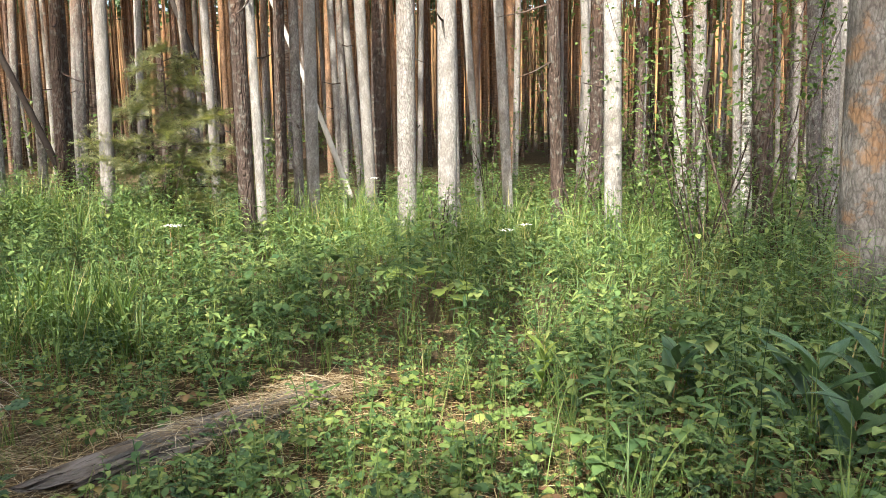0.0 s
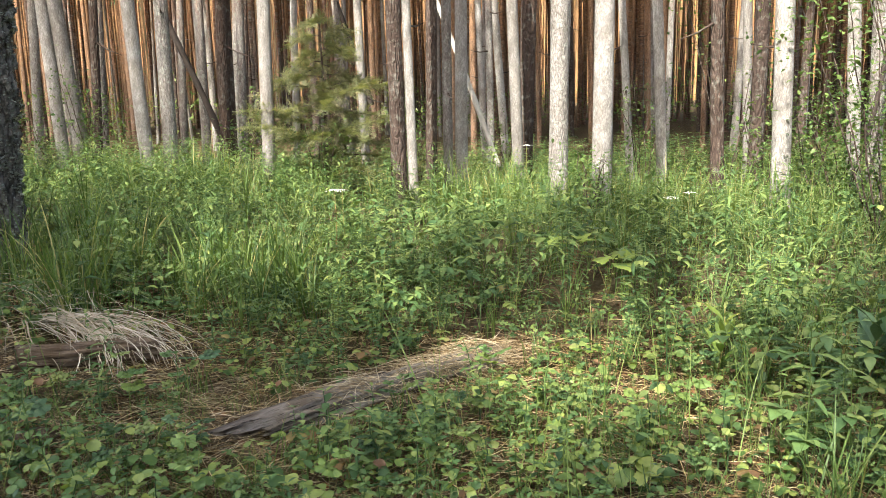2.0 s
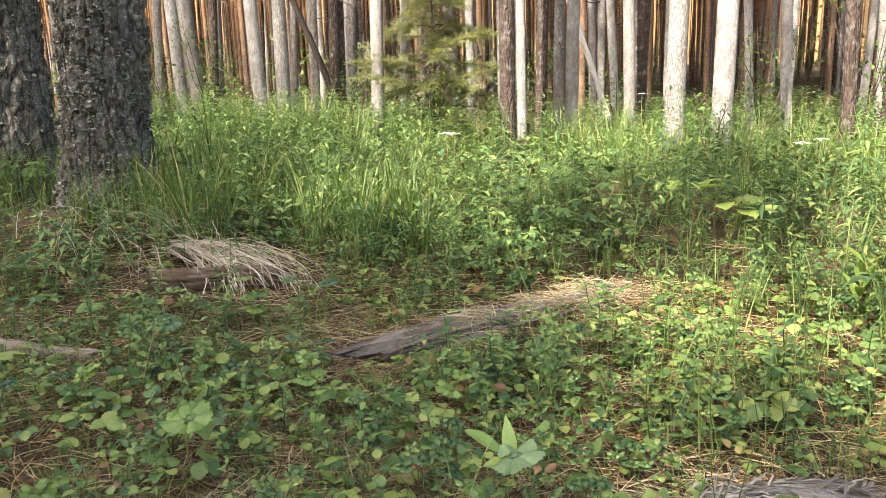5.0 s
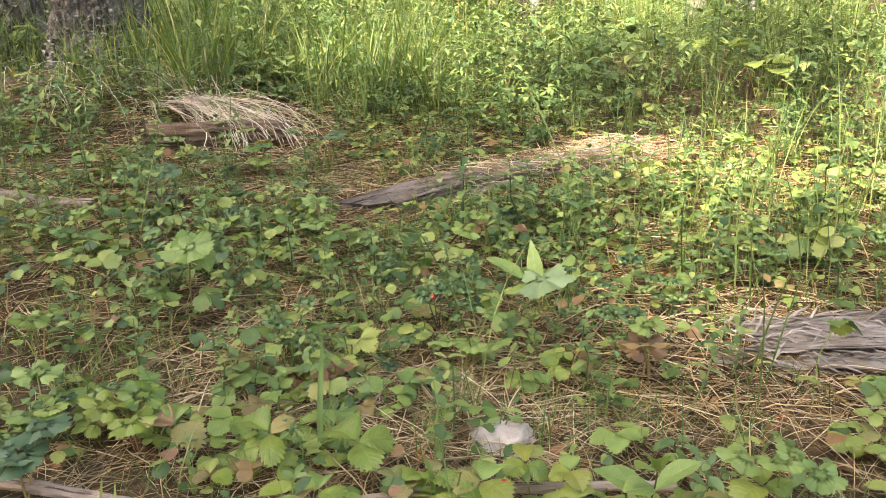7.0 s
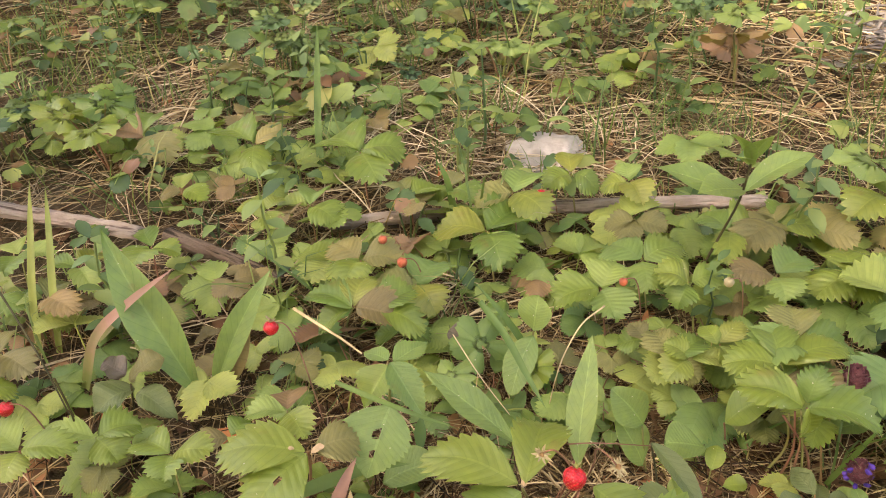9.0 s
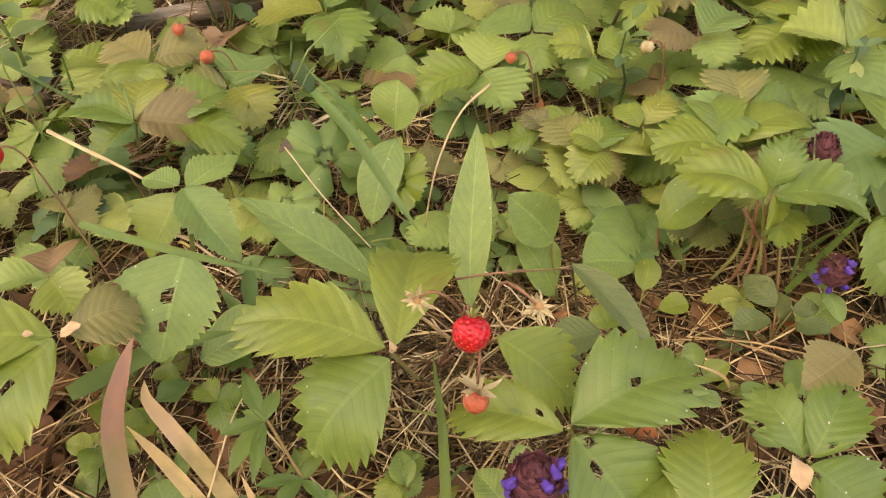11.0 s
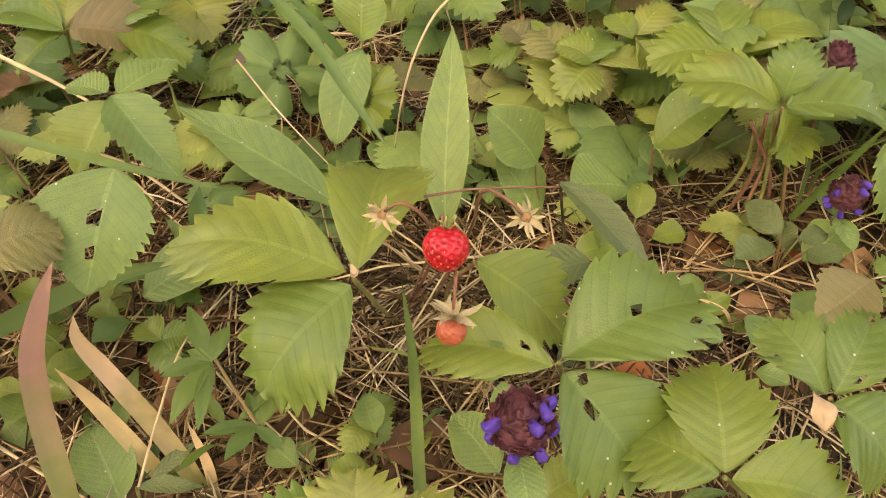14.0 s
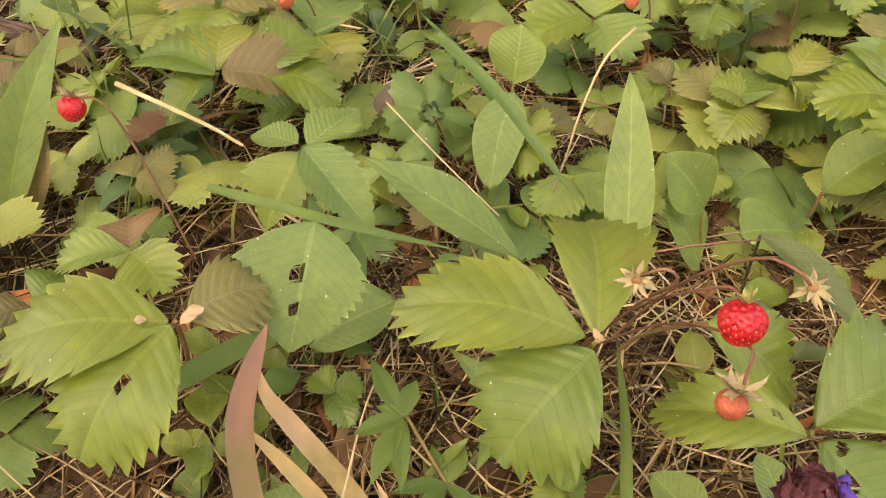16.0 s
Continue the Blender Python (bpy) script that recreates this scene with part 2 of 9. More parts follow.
def ground_material():
    m, nt, b = material("forest_soil", 0.95, 0.1)
    v = coords(nt)
    n1, n2, n3 = noise_tex(nt, v, 1.6, 6.0), noise_tex(nt, v, 45.0, 8.0), noise_tex(nt, v, 260.0, 3.0)
    col = ramp(nt, n2, [(0.34, (0.015, 0.011, 0.007)), (0.5, (0.065, 0.043, 0.026)), (0.68, (0.22, 0.155, 0.09))])
    col = mixc(nt, ramp(nt, n1, [(0.45, (0, 0, 0)), (0.7, (1, 1, 1))]), col, (0.10, 0.085, 0.04))
    col = mixc(nt, mixc(nt, 1.0, n3, (0.35, 0.35, 0.35), "MULTIPLY"), col, (0.30, 0.22, 0.13))
    nt.links.new(col, b.inputs["Base Color"])
    bump(nt, b, node(nt, "ShaderNodeMath", {0: n2, 1: n3}, operation="ADD").outputs[0], 0.9, 0.012)
    return m


def bark_material(name, low, pale, high, hi_from, hi_to, crack=(0.05, 0.035, 0.03), stretch=0.28, scale=26.0, lichen=(0.36, 0.38, 0.34), lichen_amount=0.5, relief=0.02, spot_scale=14.0, xy=0.08, furrows=0.55):
    """Pine bark: grey plates low on the trunk, orange flakes higher up, dark furrows, pale lichen."""
    m, nt, b = material(name, 0.9, 0.15)
    v = coords(nt, (xy, xy, stretch))
    flat = coords(nt, (xy, xy, 1))
    warp = noise_tex(nt, v, 9.0, 3.0)
    vec = mixc(nt, 0.08, v, node(nt, "ShaderNodeTexNoise", {"Vector": v, "Scale": 12.0, "Detail": 4.0}).outputs[1])
    cell = node(nt, "ShaderNodeTexVoronoi", {"Vector": vec, "Scale": scale}, feature="DISTANCE_TO_EDGE").outputs[0]
    fine = noise_tex(nt, v, 90.0, 6.0)
    rnd = node(nt, "ShaderNodeObjectInfo").outputs["Random"]
    base = mixc(nt, rnd, low, pale)
    base = mixc(nt, ramp(nt, fine, [(0.3, (0, 0, 0)), (0.7, (1, 1, 1))]), mixc(nt, 1.0, base, (0.6, 0.58, 0.56), "MULTIPLY"), mixc(nt, 1.0, base, (1.25, 1.25, 1.25), "MULTIPLY"))
    z = node(nt, "ShaderNodeSeparateXYZ", {"Vector": coords(nt)}).outputs[2]
    z2 = node(nt, "ShaderNodeMath", {0: z, 1: node(nt, "ShaderNodeMath", {0: warp, 1: 2.5}, operation="MULTIPLY").outputs[0]}, operation="ADD").outputs[0]
    up = node(nt, "ShaderNodeMapRange", {"Value": z2, "From Min": hi_from + 1.25, "From Max": hi_to + 1.25}).outputs[0]
    base = mixc(nt, up, base, mixc(nt, fine, mixc(nt, 1.0, high, (0.6, 0.55, 0.5), "MULTIPLY"), mixc(nt, 1.0, high, (1.3, 1.25, 1.2), "MULTIPLY")))
    streak = noise_tex(nt, coords(nt, (xy * 0.6, xy * 0.6, 0.3)), 14.0, 6.0, 0.7)
    base = mixc(nt, ramp(nt, streak, [(0.35, (0, 0, 0)), (0.65, (1, 1, 1))]), mixc(nt, 1.0, base, (0.62, 0.58, 0.54), "MULTIPLY"), mixc(nt, 1.0, base, (1.15, 1.15, 1.15), "MULTIPLY"))
    spots = ramp(nt, noise_tex(nt, flat, spot_scale, 6.0), [(0.52, (0, 0, 0)), (0.62, (1, 1, 1))])
    base = mixc(nt, mixc(nt, 1.0, spots, (lichen_amount,) * 3, "MULTIPLY"), base, lichen)
    furrow = ramp(nt, cell, [(0.02, (1, 1, 1)), (0.10, (0, 0, 0))])
    base = mixc(nt, mixc(nt, 1.0, furrow, (furrows,) * 3, "MULTIPLY"), base, crack)
    nt.links.new(base, b.inputs["Base Color"])
    h = node(nt, "ShaderNodeMath", {0: node(nt, "ShaderNodeMath", {0: cell, 1: 0.25}, operation="MINIMUM").outputs[0], 1: node(nt, "ShaderNodeMath", {0: fine, 1: 0.12}, operation="MULTIPLY").outputs[0]}, operation="ADD").outputs[0]
    bump(nt, b, h, 0.9, relief * 3)
    return m


M_GROUND = ground_material()
M_BARK = bark_material("pine_bark", (0.18, 0.165, 0.16), (0.34, 0.325, 0.315), (0.36, 0.20, 0.11), 2.0, 5.0, scale=58.0, stretch=0.35, furrows=0.5, relief=0.009)
M_BARK_PALE = bark_material("pale_pine_bark", (0.30, 0.285, 0.275), (0.43, 0.415, 0.405), (0.38, 0.29, 0.22), 2.8, 6.5, crack=(0.13, 0.115, 0.10), scale=70.0, stretch=0.4, furrows=0.35, relief=0.006, lichen=(0.19, 0.175, 0.165), lichen_amount=0.6, spot_scale=9.0)
M_BARK_DARK = bark_material("dark_pine_bark", (0.07, 0.052, 0.045), (0.13, 0.095, 0.08), (0.24, 0.115, 0.058), 2.2, 5.5, lichen_amount=0.25)
M_BARK_ORANGE = bark_material("orange_pine_bark", (0.15, 0.10, 0.073), (0.31, 0.20, 0.135), (0.42, 0.245, 0.135), 1.2, 4.2, scale=50.0, lichen_amount=0.15, relief=0.009)


def old_bark_material():
    """Old pine bark: long dark furrows between grey-brown plates, small crusts of grey-green lichen."""
    m, nt, b = material("furrowed_old_bark", 0.92, 0.12)
    v = coords(nt, (1, 1, 0.22))
    warped = mixc(nt, 0.10, v, node(nt, "ShaderNodeTexNoise", {"Vector": v, "Scale": 9.0, "Detail": 5.0}).outputs[1])
    cell = node(nt, "ShaderNodeTexVoronoi", {"Vector": warped, "Scale": 17.0}, feature="DISTANCE_TO_EDGE").outputs[0]
    fine = noise_tex(nt, coords(nt, (1, 1, 0.5)), 90.0, 8.0, 0.7)
    base = ramp(nt, fine, [(0.3, (0.06, 0.054, 0.047)), (0.52, (0.15, 0.138, 0.12)), (0.75, (0.27, 0.25, 0.22))])
    crust = node(nt, "ShaderNodeTexVoronoi", {"Vector": coords(nt, (1, 1, 1.5)), "Scale": 62.0})
    pick = node(nt, "ShaderNodeSeparateXYZ", {"Vector": crust.outputs["Color"]}).outputs[0]
    where = noise_tex(nt, coords(nt), 5.0, 4.0)
    share = node(nt, "ShaderNodeMath", {0: pick, 1: where}, operation="MULTIPLY").outputs[0]
    mask = node(nt, "ShaderNodeMath", {0: ramp(nt, share, [(0.30, (0, 0, 0)), (0.36, (1, 1, 1))]), 1: ramp(nt, crust.outputs["Distance"], [(0.35, (1, 1, 1)), (0.5, (0, 0, 0))])}, operation="MULTIPLY").outputs[0]
    base = mixc(nt, mask, base, mixc(nt, fine, (0.20, 0.22, 0.18), (0.36, 0.38, 0.32)))
    furrow = ramp(nt, cell, [(0.0, (1, 1, 1)), (0.13, (0, 0, 0))])
    base = mixc(nt, mixc(nt, 1.0, furrow, (0.8,) * 3, "MULTIPLY"), base, (0.018, 0.014, 0.012))
    nt.links.new(base, b.inputs["Base Color"])
    h = node(nt, "ShaderNodeMath", {0: node(nt, "ShaderNodeMath", {0: cell, 1: 0.3}, operation="MINIMUM").outputs[0], 1: node(nt, "ShaderNodeMath", {0: fine, 1: 0.3}, operation="MULTIPLY").outputs[0]}, operation="ADD").outputs[0]
    h = node(nt, "ShaderNodeMath", {0: h, 1: node(nt, "ShaderNodeMath", {0: mask, 1: 0.15}, operation="MULTIPLY").outputs[0]}, operation="ADD").outputs[0]
    bump(nt, b, h, 1.0, 0.03)
    return m


M_BARK_BIG = old_bark_material()
M_SCARRED = bark_material("scarred_grey_bark", (0.24, 0.225, 0.21), (0.28, 0.265, 0.245), (0.2, 0.18, 0.16), 50, 60, crack=(0.06, 0.05, 0.045), stretch=0.4, scale=30.0, lichen=(0.42, 0.22, 0.09), lichen_amount=0.6, relief=0.006, spot_scale=5.0, xy=1.0, furrows=0.4)
M_BIRCH = bark_material("birch_bark", (0.60, 0.58, 0.54), (0.70, 0.68, 0.63), (0.7, 0.68, 0.63), 50, 60, crack=(0.05, 0.045, 0.04), stretch=3.0, scale=7.0, lichen=(0.10, 0.09, 0.08), lichen_amount=0.7)


def wood_material(name, a, bcol, dark):
    m, nt, b = material(name, 0.85, 0.15)
    v = coords(nt, (1, 14, 14))
    g = noise_tex(nt, v, 9.0, 6.0)
    n = noise_tex(nt, coords(nt), 10.0, 5.0)
    col = mixc(nt, g, a, bcol)
    col = mixc(nt, ramp(nt, n, [(0.45, (0, 0, 0)), (0.65, (1, 1, 1))]), col, mixc(nt, 1.0, col, (0.65, 0.6, 0.52), "MULTIPLY"))
    col = mixc(nt, ramp(nt, g, [(0.36, (1, 1, 1)), (0.42, (0, 0, 0))]), col, dark)
    nt.links.new(col, b.inputs["Base Color"])
    bump(nt, b, g, 0.9, 0.02)
    return m


M_GREY_WOOD = wood_material("weathered_grey_wood", (0.15, 0.125, 0.105), (0.30, 0.26, 0.22), (0.03, 0.024, 0.02))
M_ASH_WOOD = wood_material("bleached_bark", (0.24, 0.215, 0.19), (0.42, 0.385, 0.35), (0.07, 0.055, 0.045))
M_BROWN_WOOD = wood_material("bare_brown_wood", (0.13, 0.092, 0.066), (0.27, 0.205, 0.15), (0.04, 0.03, 0.02))
M_STICK = wood_material("grey_stick_bark", (0.34, 0.27, 0.22), (0.54, 0.46, 0.39), (0.14, 0.10, 0.08))


def plain(name, col, rough=0.5, spec=0.4, var=0.25, scale=200.0, dist=0.0008):
    m, nt, b = material(name, rough, spec)
    n = noise_tex(nt, coords(nt), scale, 4.0)
    c = mixc(nt, n, tuple(x * (1 - var) for x in col), tuple(min(1, x * (1 + var)) for x in col))
    nt.links.new(c, b.inputs["Base Color"])
    bump(nt, b, n, 0.3, dist)
    return m


M_BERRY = plain("ripe_berry_flesh", (0.46, 0.008, 0.016), 0.28, 0.5, 0.2)
M_ORANGE_BERRY = plain("unripe_berry_flesh", (0.42, 0.10, 0.045), 0.4, 0.4)
M_SEED = plain("berry_seed", (0.62, 0.26, 0.09), 0.4)
M_CALYX = plain("dry_calyx", (0.40, 0.335, 0.185), 0.8, 0.2, 0.45, 700.0)
M_CALYX_GREEN = plain("green_calyx", (0.33, 0.36, 0.12), 0.7, 0.2)
M_CORE = plain("dry_receptacle", (0.34, 0.20, 0.09), 0.8, 0.2, 0.4, 900.0)
M_VIOLET = plain("violet_petal", (0.075, 0.035, 0.26), 0.55, 0.25)
M_BRACT = plain("dark_purple_bract", (0.125, 0.042, 0.048), 0.6, 0.3, 0.6, 900.0)
M_STONE = plain("pale_stone", (0.41, 0.375, 0.33), 0.95, 0.1, 0.5, 60.0, 0.012)
M_CRUMB = plain("dry_bud_scale", (0.46, 0.33, 0.19), 0.8, 0.2, 0.3)
M_POLE = plain("bleached_pole", (0.50, 0.47, 0.43), 0.9, 0.1, 0.3, 30.0, 0.004)
M_DARK_POLE = plain("dark_dead_bark", (0.055, 0.045, 0.04), 0.9, 0.1, 0.4, 30.0, 0.004)
M_WHITE = plain("white_flower", (0.8, 0.8, 0.76), 0.7, 0.2, 0.1)

# ---- mesh helpers ----
rng = np.random.default_rng(7)


def mesh_from(name, V, T, mat, UV=None, smooth=True):
    V, T = np.asarray(V, np.float32), np.asarray(T, np.int32)
    me = bpy.data.meshes.new(name)
    me.vertices.add(len(V))
    me.vertices.foreach_set("co", V.ravel())
    me.loops.add(T.size)
    me.loops.foreach_set("vertex_index", T.ravel())
    me.polygons.add(len(T))
    me.polygons.foreach_set("loop_start", np.arange(0, T.size, 3, dtype=np.int32))
    if smooth:
        me.polygons.foreach_set("use_smooth", np.ones(len(T), bool))
    if UV is not None:
        layer = me.uv_layers.new(name="UVMap")
        layer.data.foreach_set("uv", np.asarray(UV, np.float32)[T.ravel()].ravel())
    me.materials.append(mat)
    me.update()
    me.validate()
    return me


def part(name, geo, mat, parent=None, label="", smooth=True):
    """One mesh object under a thing; geo is (V, T) or (V, T, UV)."""
    me = geo if isinstance(geo, bpy.types.Mesh) else mesh_from(name, geo[0], geo[1], mat, geo[2] if len(geo) > 2 else None, smooth)
    ob = new(name, me)
    ob.parent = parent
    if label:
        ob["label"] = label
    return ob


def empty(name, x=0.0, y=0.0, z=0.0, label="", category="", group="", kind=""):
    ob = new(name)
    ob.empty_display_size = 0.05
    ob.matrix_basis = Matrix.Translation((x, y, z))
    return tagged(ob, label, category, group, kind)


def merge(*geos):
    """Join geometries, each (V, T, UV)."""
    V, T, U, k = [], [], [], 0
    for g in geos:
        V.append(g[0])
        T.append(np.asarray(g[1]) + k)
        U.append(g[2] if len(g) > 2 else np.zeros((len(g[0]), 2)))
        k += len(g[0])
    return np.concatenate(V), np.concatenate(T), np.concatenate(U)


def moved(geo, m):
    m = np.array(m)
    return geo[0] @ m[:3, :3].T + m[:3, 3], geo[1], (geo[2] if len(geo) > 2 else np.zeros((len(geo[0]), 2)))


def grid_tris(rows, cols, wrap=False):
    """Triangles of a grid of rows x cols points."""
    r, c = np.meshgrid(np.arange(rows - 1), np.arange(cols if wrap else cols - 1), indexing="ij")
    a = (r * cols + c).ravel()
    b = (r * cols + (c + 1) % cols).ravel()
    return np.concatenate([np.stack([a, b, b + cols], 1), np.stack([a, b + cols, a + cols], 1)])


def tube(points, radii, sides=6, flat=1.0, cap=True):
    """A tapered tube along points."""
    P = np.asarray(points, float)
    R = np.broadcast_to(np.asarray(radii, float), (len(P),))
    tang = np.gradient(P, axis=0)
    tang /= np.linalg.norm(tang, axis=1, keepdims=True) + 1e-9
    ref = np.array([0.0, 0.0, 1.0]) if abs(tang[:, 2]).mean() < 0.8 else np.array([1.0, 0.0, 0.0])
    a = np.cross(tang, ref)
    a /= np.linalg.norm(a, axis=1, keepdims=True) + 1e-9
    b = np.cross(tang, a)
    ang = np.linspace(0, 2 * np.pi, sides, endpoint=False)
    V = P[:, None] + R[:, None, None] * (np.cos(ang)[None, :, None] * a[:, None] + flat * np.sin(ang)[None, :, None] * b[:, None])
    T = grid_tris(len(P), sides, True)
    V = V.reshape(-1, 3)
    if cap:
        n = len(V)
        V = np.concatenate([V, P[:1], P[-1:]])
        k = np.arange(sides)
        T = np.concatenate([T, np.stack([(k + 1) % sides, k, np.full(sides, n)], 1), np.stack([k + n - sides, (k + 1) % sides + n - sides, np.full(sides, n + 1)], 1)])
    return V, T, np.zeros((len(V), 2))


def arc(a, b, sag=0.0, n=8, wobble=0.0, side=0.0):
    """Points from a to b, bowed upwards by sag and sideways by side."""
    a, b = np.asarray(a, float), np.asarray(b, float)
    s = np.linspace(0, 1, n)[:, None]
    P = a + (b - a) * s
    P[:, 2] += sag * 4 * (s * (1 - s))[:, 0]
    d = b - a
    across = np.array([-d[1], d[0], 0.0]) / (np.hypot(d[0], d[1]) + 1e-9)
    P += across * side * 4 * s * (1 - s)
    if wobble:
        P[1:-1] += rng.normal(0, wobble, (n - 2, 3))
    return P


def frame_of(base, tip, normal_hint=(0, 0, 1), roll=0.0):
    """Pose with y from base to tip and z near the hint."""
    y = (Vector(tip) - Vector(base)).normalized()
    x = y.cross(Vector(normal_hint)).normalized()
    z = x.cross(y)
    m = Matrix((x, y, z)).transposed().to_4x4()
    return Matrix.Translation(base) @ m @ pose(0, 0, 0, 0, roll, 0)


def profile(kind, v):
    if kind == "obovate":
        w = np.sin(np.pi * np.clip(v, 0, 1) ** 0.88) ** 0.58
    elif kind == "lance":
        w = np.sin(np.pi * np.clip(v, 0, 1) ** 0.8) ** 0.95
    elif kind == "oval":
        w = np.sin(np.pi * v ** 0.85) ** 0.65
    elif kind == "ovate":
        w = np.sin(np.pi * v ** 0.62) ** 0.9
    else:
        w = np.sin(np.pi * v ** 0.7) ** 0.5
    return w + 0.03 * (1 - v)


def leaf(length, width, rows=5, cols=1, kind="ovate", fold=0.25, droop=0.25, teeth=0, tooth=0.12, pleat=0.0, shear=0.35, twist=0.0, wave=0.0, seed=0, bites=0):
    """A leaf blade from the origin along +y: folded on its midrib, drooping to the tip, with pleats between side veins and a toothed edge."""
    v = np.linspace(0, 1, rows + 1)
    hw = profile(kind, v) * width / 2
    if teeth:
        ph = (v * teeth) % 1.0
        saw = np.where(ph < 0.78, (ph / 0.78) ** 0.75, (1 - ph) / 0.22)
        edge = 1 + tooth * 0.85 * (saw - 0.55) * np.clip(3 * v, 0.3, 1)
    else:
        edge = np.ones_like(v)
    u = np.linspace(-1, 1, 2 * cols + 1)
    out = 1 + (edge[:, None] - 1) * np.abs(u)[None] ** 4
    X = u[None] * hw[:, None] * out
    Y = v[:, None] * length * np.ones_like(u)[None] + (0.42 if kind == "obovate" else shear) * np.abs(X) * (1 - 0.75 * v[:, None] ** 2)
    Z = fold * np.abs(X) - droop * length * (v[:, None] ** 2) * np.ones_like(u)[None]
    if pleat:
        Z = Z + pleat * width * np.cos(2 * np.pi * v * (teeth or 8))[:, None] * np.abs(u)[None] * (1 - 0.4 * np.abs(u)[None]) * np.sin(np.pi * v)[:, None]
    if wave:
        rs = np.random.default_rng(seed)
        p = rs.uniform(0, 6.28, 4)
        Z = Z + wave * width * (np.sin(5 * v[:, None] + p[0] + 1.5 * u[None]) * 0.6 + np.sin(9 * v[:, None] + p[1] - 2 * u[None]) * 0.4) * (0.3 + np.abs(u)[None])
        X = X * (1 + 0.06 * np.sin(7 * v[:, None] + p[2]))
        X = X + 0.05 * length * np.sin(2.2 * v[:, None] + p[3]) * v[:, None]
    if twist:
        c, s = np.cos(twist * v)[:, None], np.sin(twist * v)[:, None]
        X, Z = X * c - Z * s, X * s + Z * c
    V = np.stack([X, Y, Z], -1).reshape(-1, 3)
    T = grid_tris(rows + 1, 2 * cols + 1)
    if bites:
        rs = np.random.default_rng(seed + 50)
        cen = V[T].mean(1)
        keep = np.ones(len(T), bool)
        for _ in range(bites):
            c = cen[rs.integers(len(cen))]
            keep &= ((cen[:, 0] - c[0]) ** 2 + ((cen[:, 1] - c[1]) * 0.6) ** 2) > (width * rs.uniform(0.025, 0.05)) ** 2
        T = T[keep]
    UV = np.stack([np.broadcast_to(u[None] * 0.5 + 0.5, X.shape), np.broadcast_to(v[:, None], X.shape)], -1).reshape(-1, 2)
    return V, T, UV


def toothed_leaf(length, width, teeth=9, per=2, cols=2, fold=0.22, droop=0.2, tooth=0.3, pleat=0.02, wave=0.04, seed=0, bites=0):
    """A strawberry leaflet along +y: wedge-shaped base, side veins running obliquely to the tips of the teeth, lamina swelling between them."""
    rs = np.random.default_rng(seed)
    rows = teeth * per
    v = np.linspace(0, 1, rows + 1)
    ph = (v * teeth) % 1.0
    saw = (1 - np.abs(ph - 0.5) * 2) ** 0.85
    rib = v ** 1.25
    rim = 1 - (1 - v) ** 1.75
    skew = rs.uniform(0.9, 1.1)
    size = rs.uniform(0.8, 1.25, teeth + 1)[np.minimum((v * teeth).astype(int), teeth)]
    u = np.linspace(-1, 1, 2 * cols + 1)
    au = np.abs(u)[None]
    hw = width / 2 * (np.sin(np.pi * np.clip(rim, 0, 1) ** 1.25) ** 0.62 + 0.02 * (1 - rim))
    grow = tooth * 0.42 * (saw - 0.5) * size * np.clip(5 * v, 0, 1) * np.clip(6 * (1 - v), 0.25, 1)
    side = np.where(u < 0, skew, 2 - skew)[None]
    X = np.sign(u)[None] * au * hw[:, None] * side + np.sign(u)[None] * (au ** 6) * (grow * width * 0.42)[:, None]
    Y = length * (rib[:, None] * (1 - au ** 1.15) + rim[:, None] * au ** 1.15) + (au ** 6) * (grow * length * 0.40)[:, None]
    Z = fold * np.abs(X) - droop * length * (Y / length) ** 2
    Z = Z + pleat * width * 0.5 * (np.cos(2 * np.pi * ph) * size)[:, None] * np.clip(3.5 * au, 0, 1) * np.clip(4 * (1 - v), 0, 1)[:, None]
    p = rs.uniform(0, 6.28, 4)
    Z = Z + wave * width * (np.sin(5 * v[:, None] + p[0] + 1.5 * u[None]) * 0.6 + np.sin(9 * v[:, None] + p[1] - 2 * u[None]) * 0.4) * (0.3 + au)
    Z = Z - rs.uniform(0.0, 0.5) * width * 0.5 * au ** 3 * np.sin(np.pi * v)[:, None] * 0.6
    X = X + 0.04 * length * np.sin(2.2 * v[:, None] + p[3]) * v[:, None]
    V = np.stack([X, Y, Z], -1).reshape(-1, 3)
    T = grid_tris(rows + 1, 2 * cols + 1)
    if bites:
        b = np.random.default_rng(seed + 50)
        cen = V[T].mean(1)
        keep = np.ones(len(T), bool)
        for _ in range(bites):
            c = cen[b.integers(len(cen))]
            keep &= ((cen[:, 0] - c[0]) ** 2 + ((cen[:, 1] - c[1]) * 0.6) ** 2) > (width * b.uniform(0.025, 0.05)) ** 2
        T = T[keep]
    UV = np.stack([np.broadcast_to(u[None] * 0.5 + 0.5, X.shape), np.broadcast_to(v[:, None], X.shape)], -1).reshape(-1, 2)
    return V, T, UV


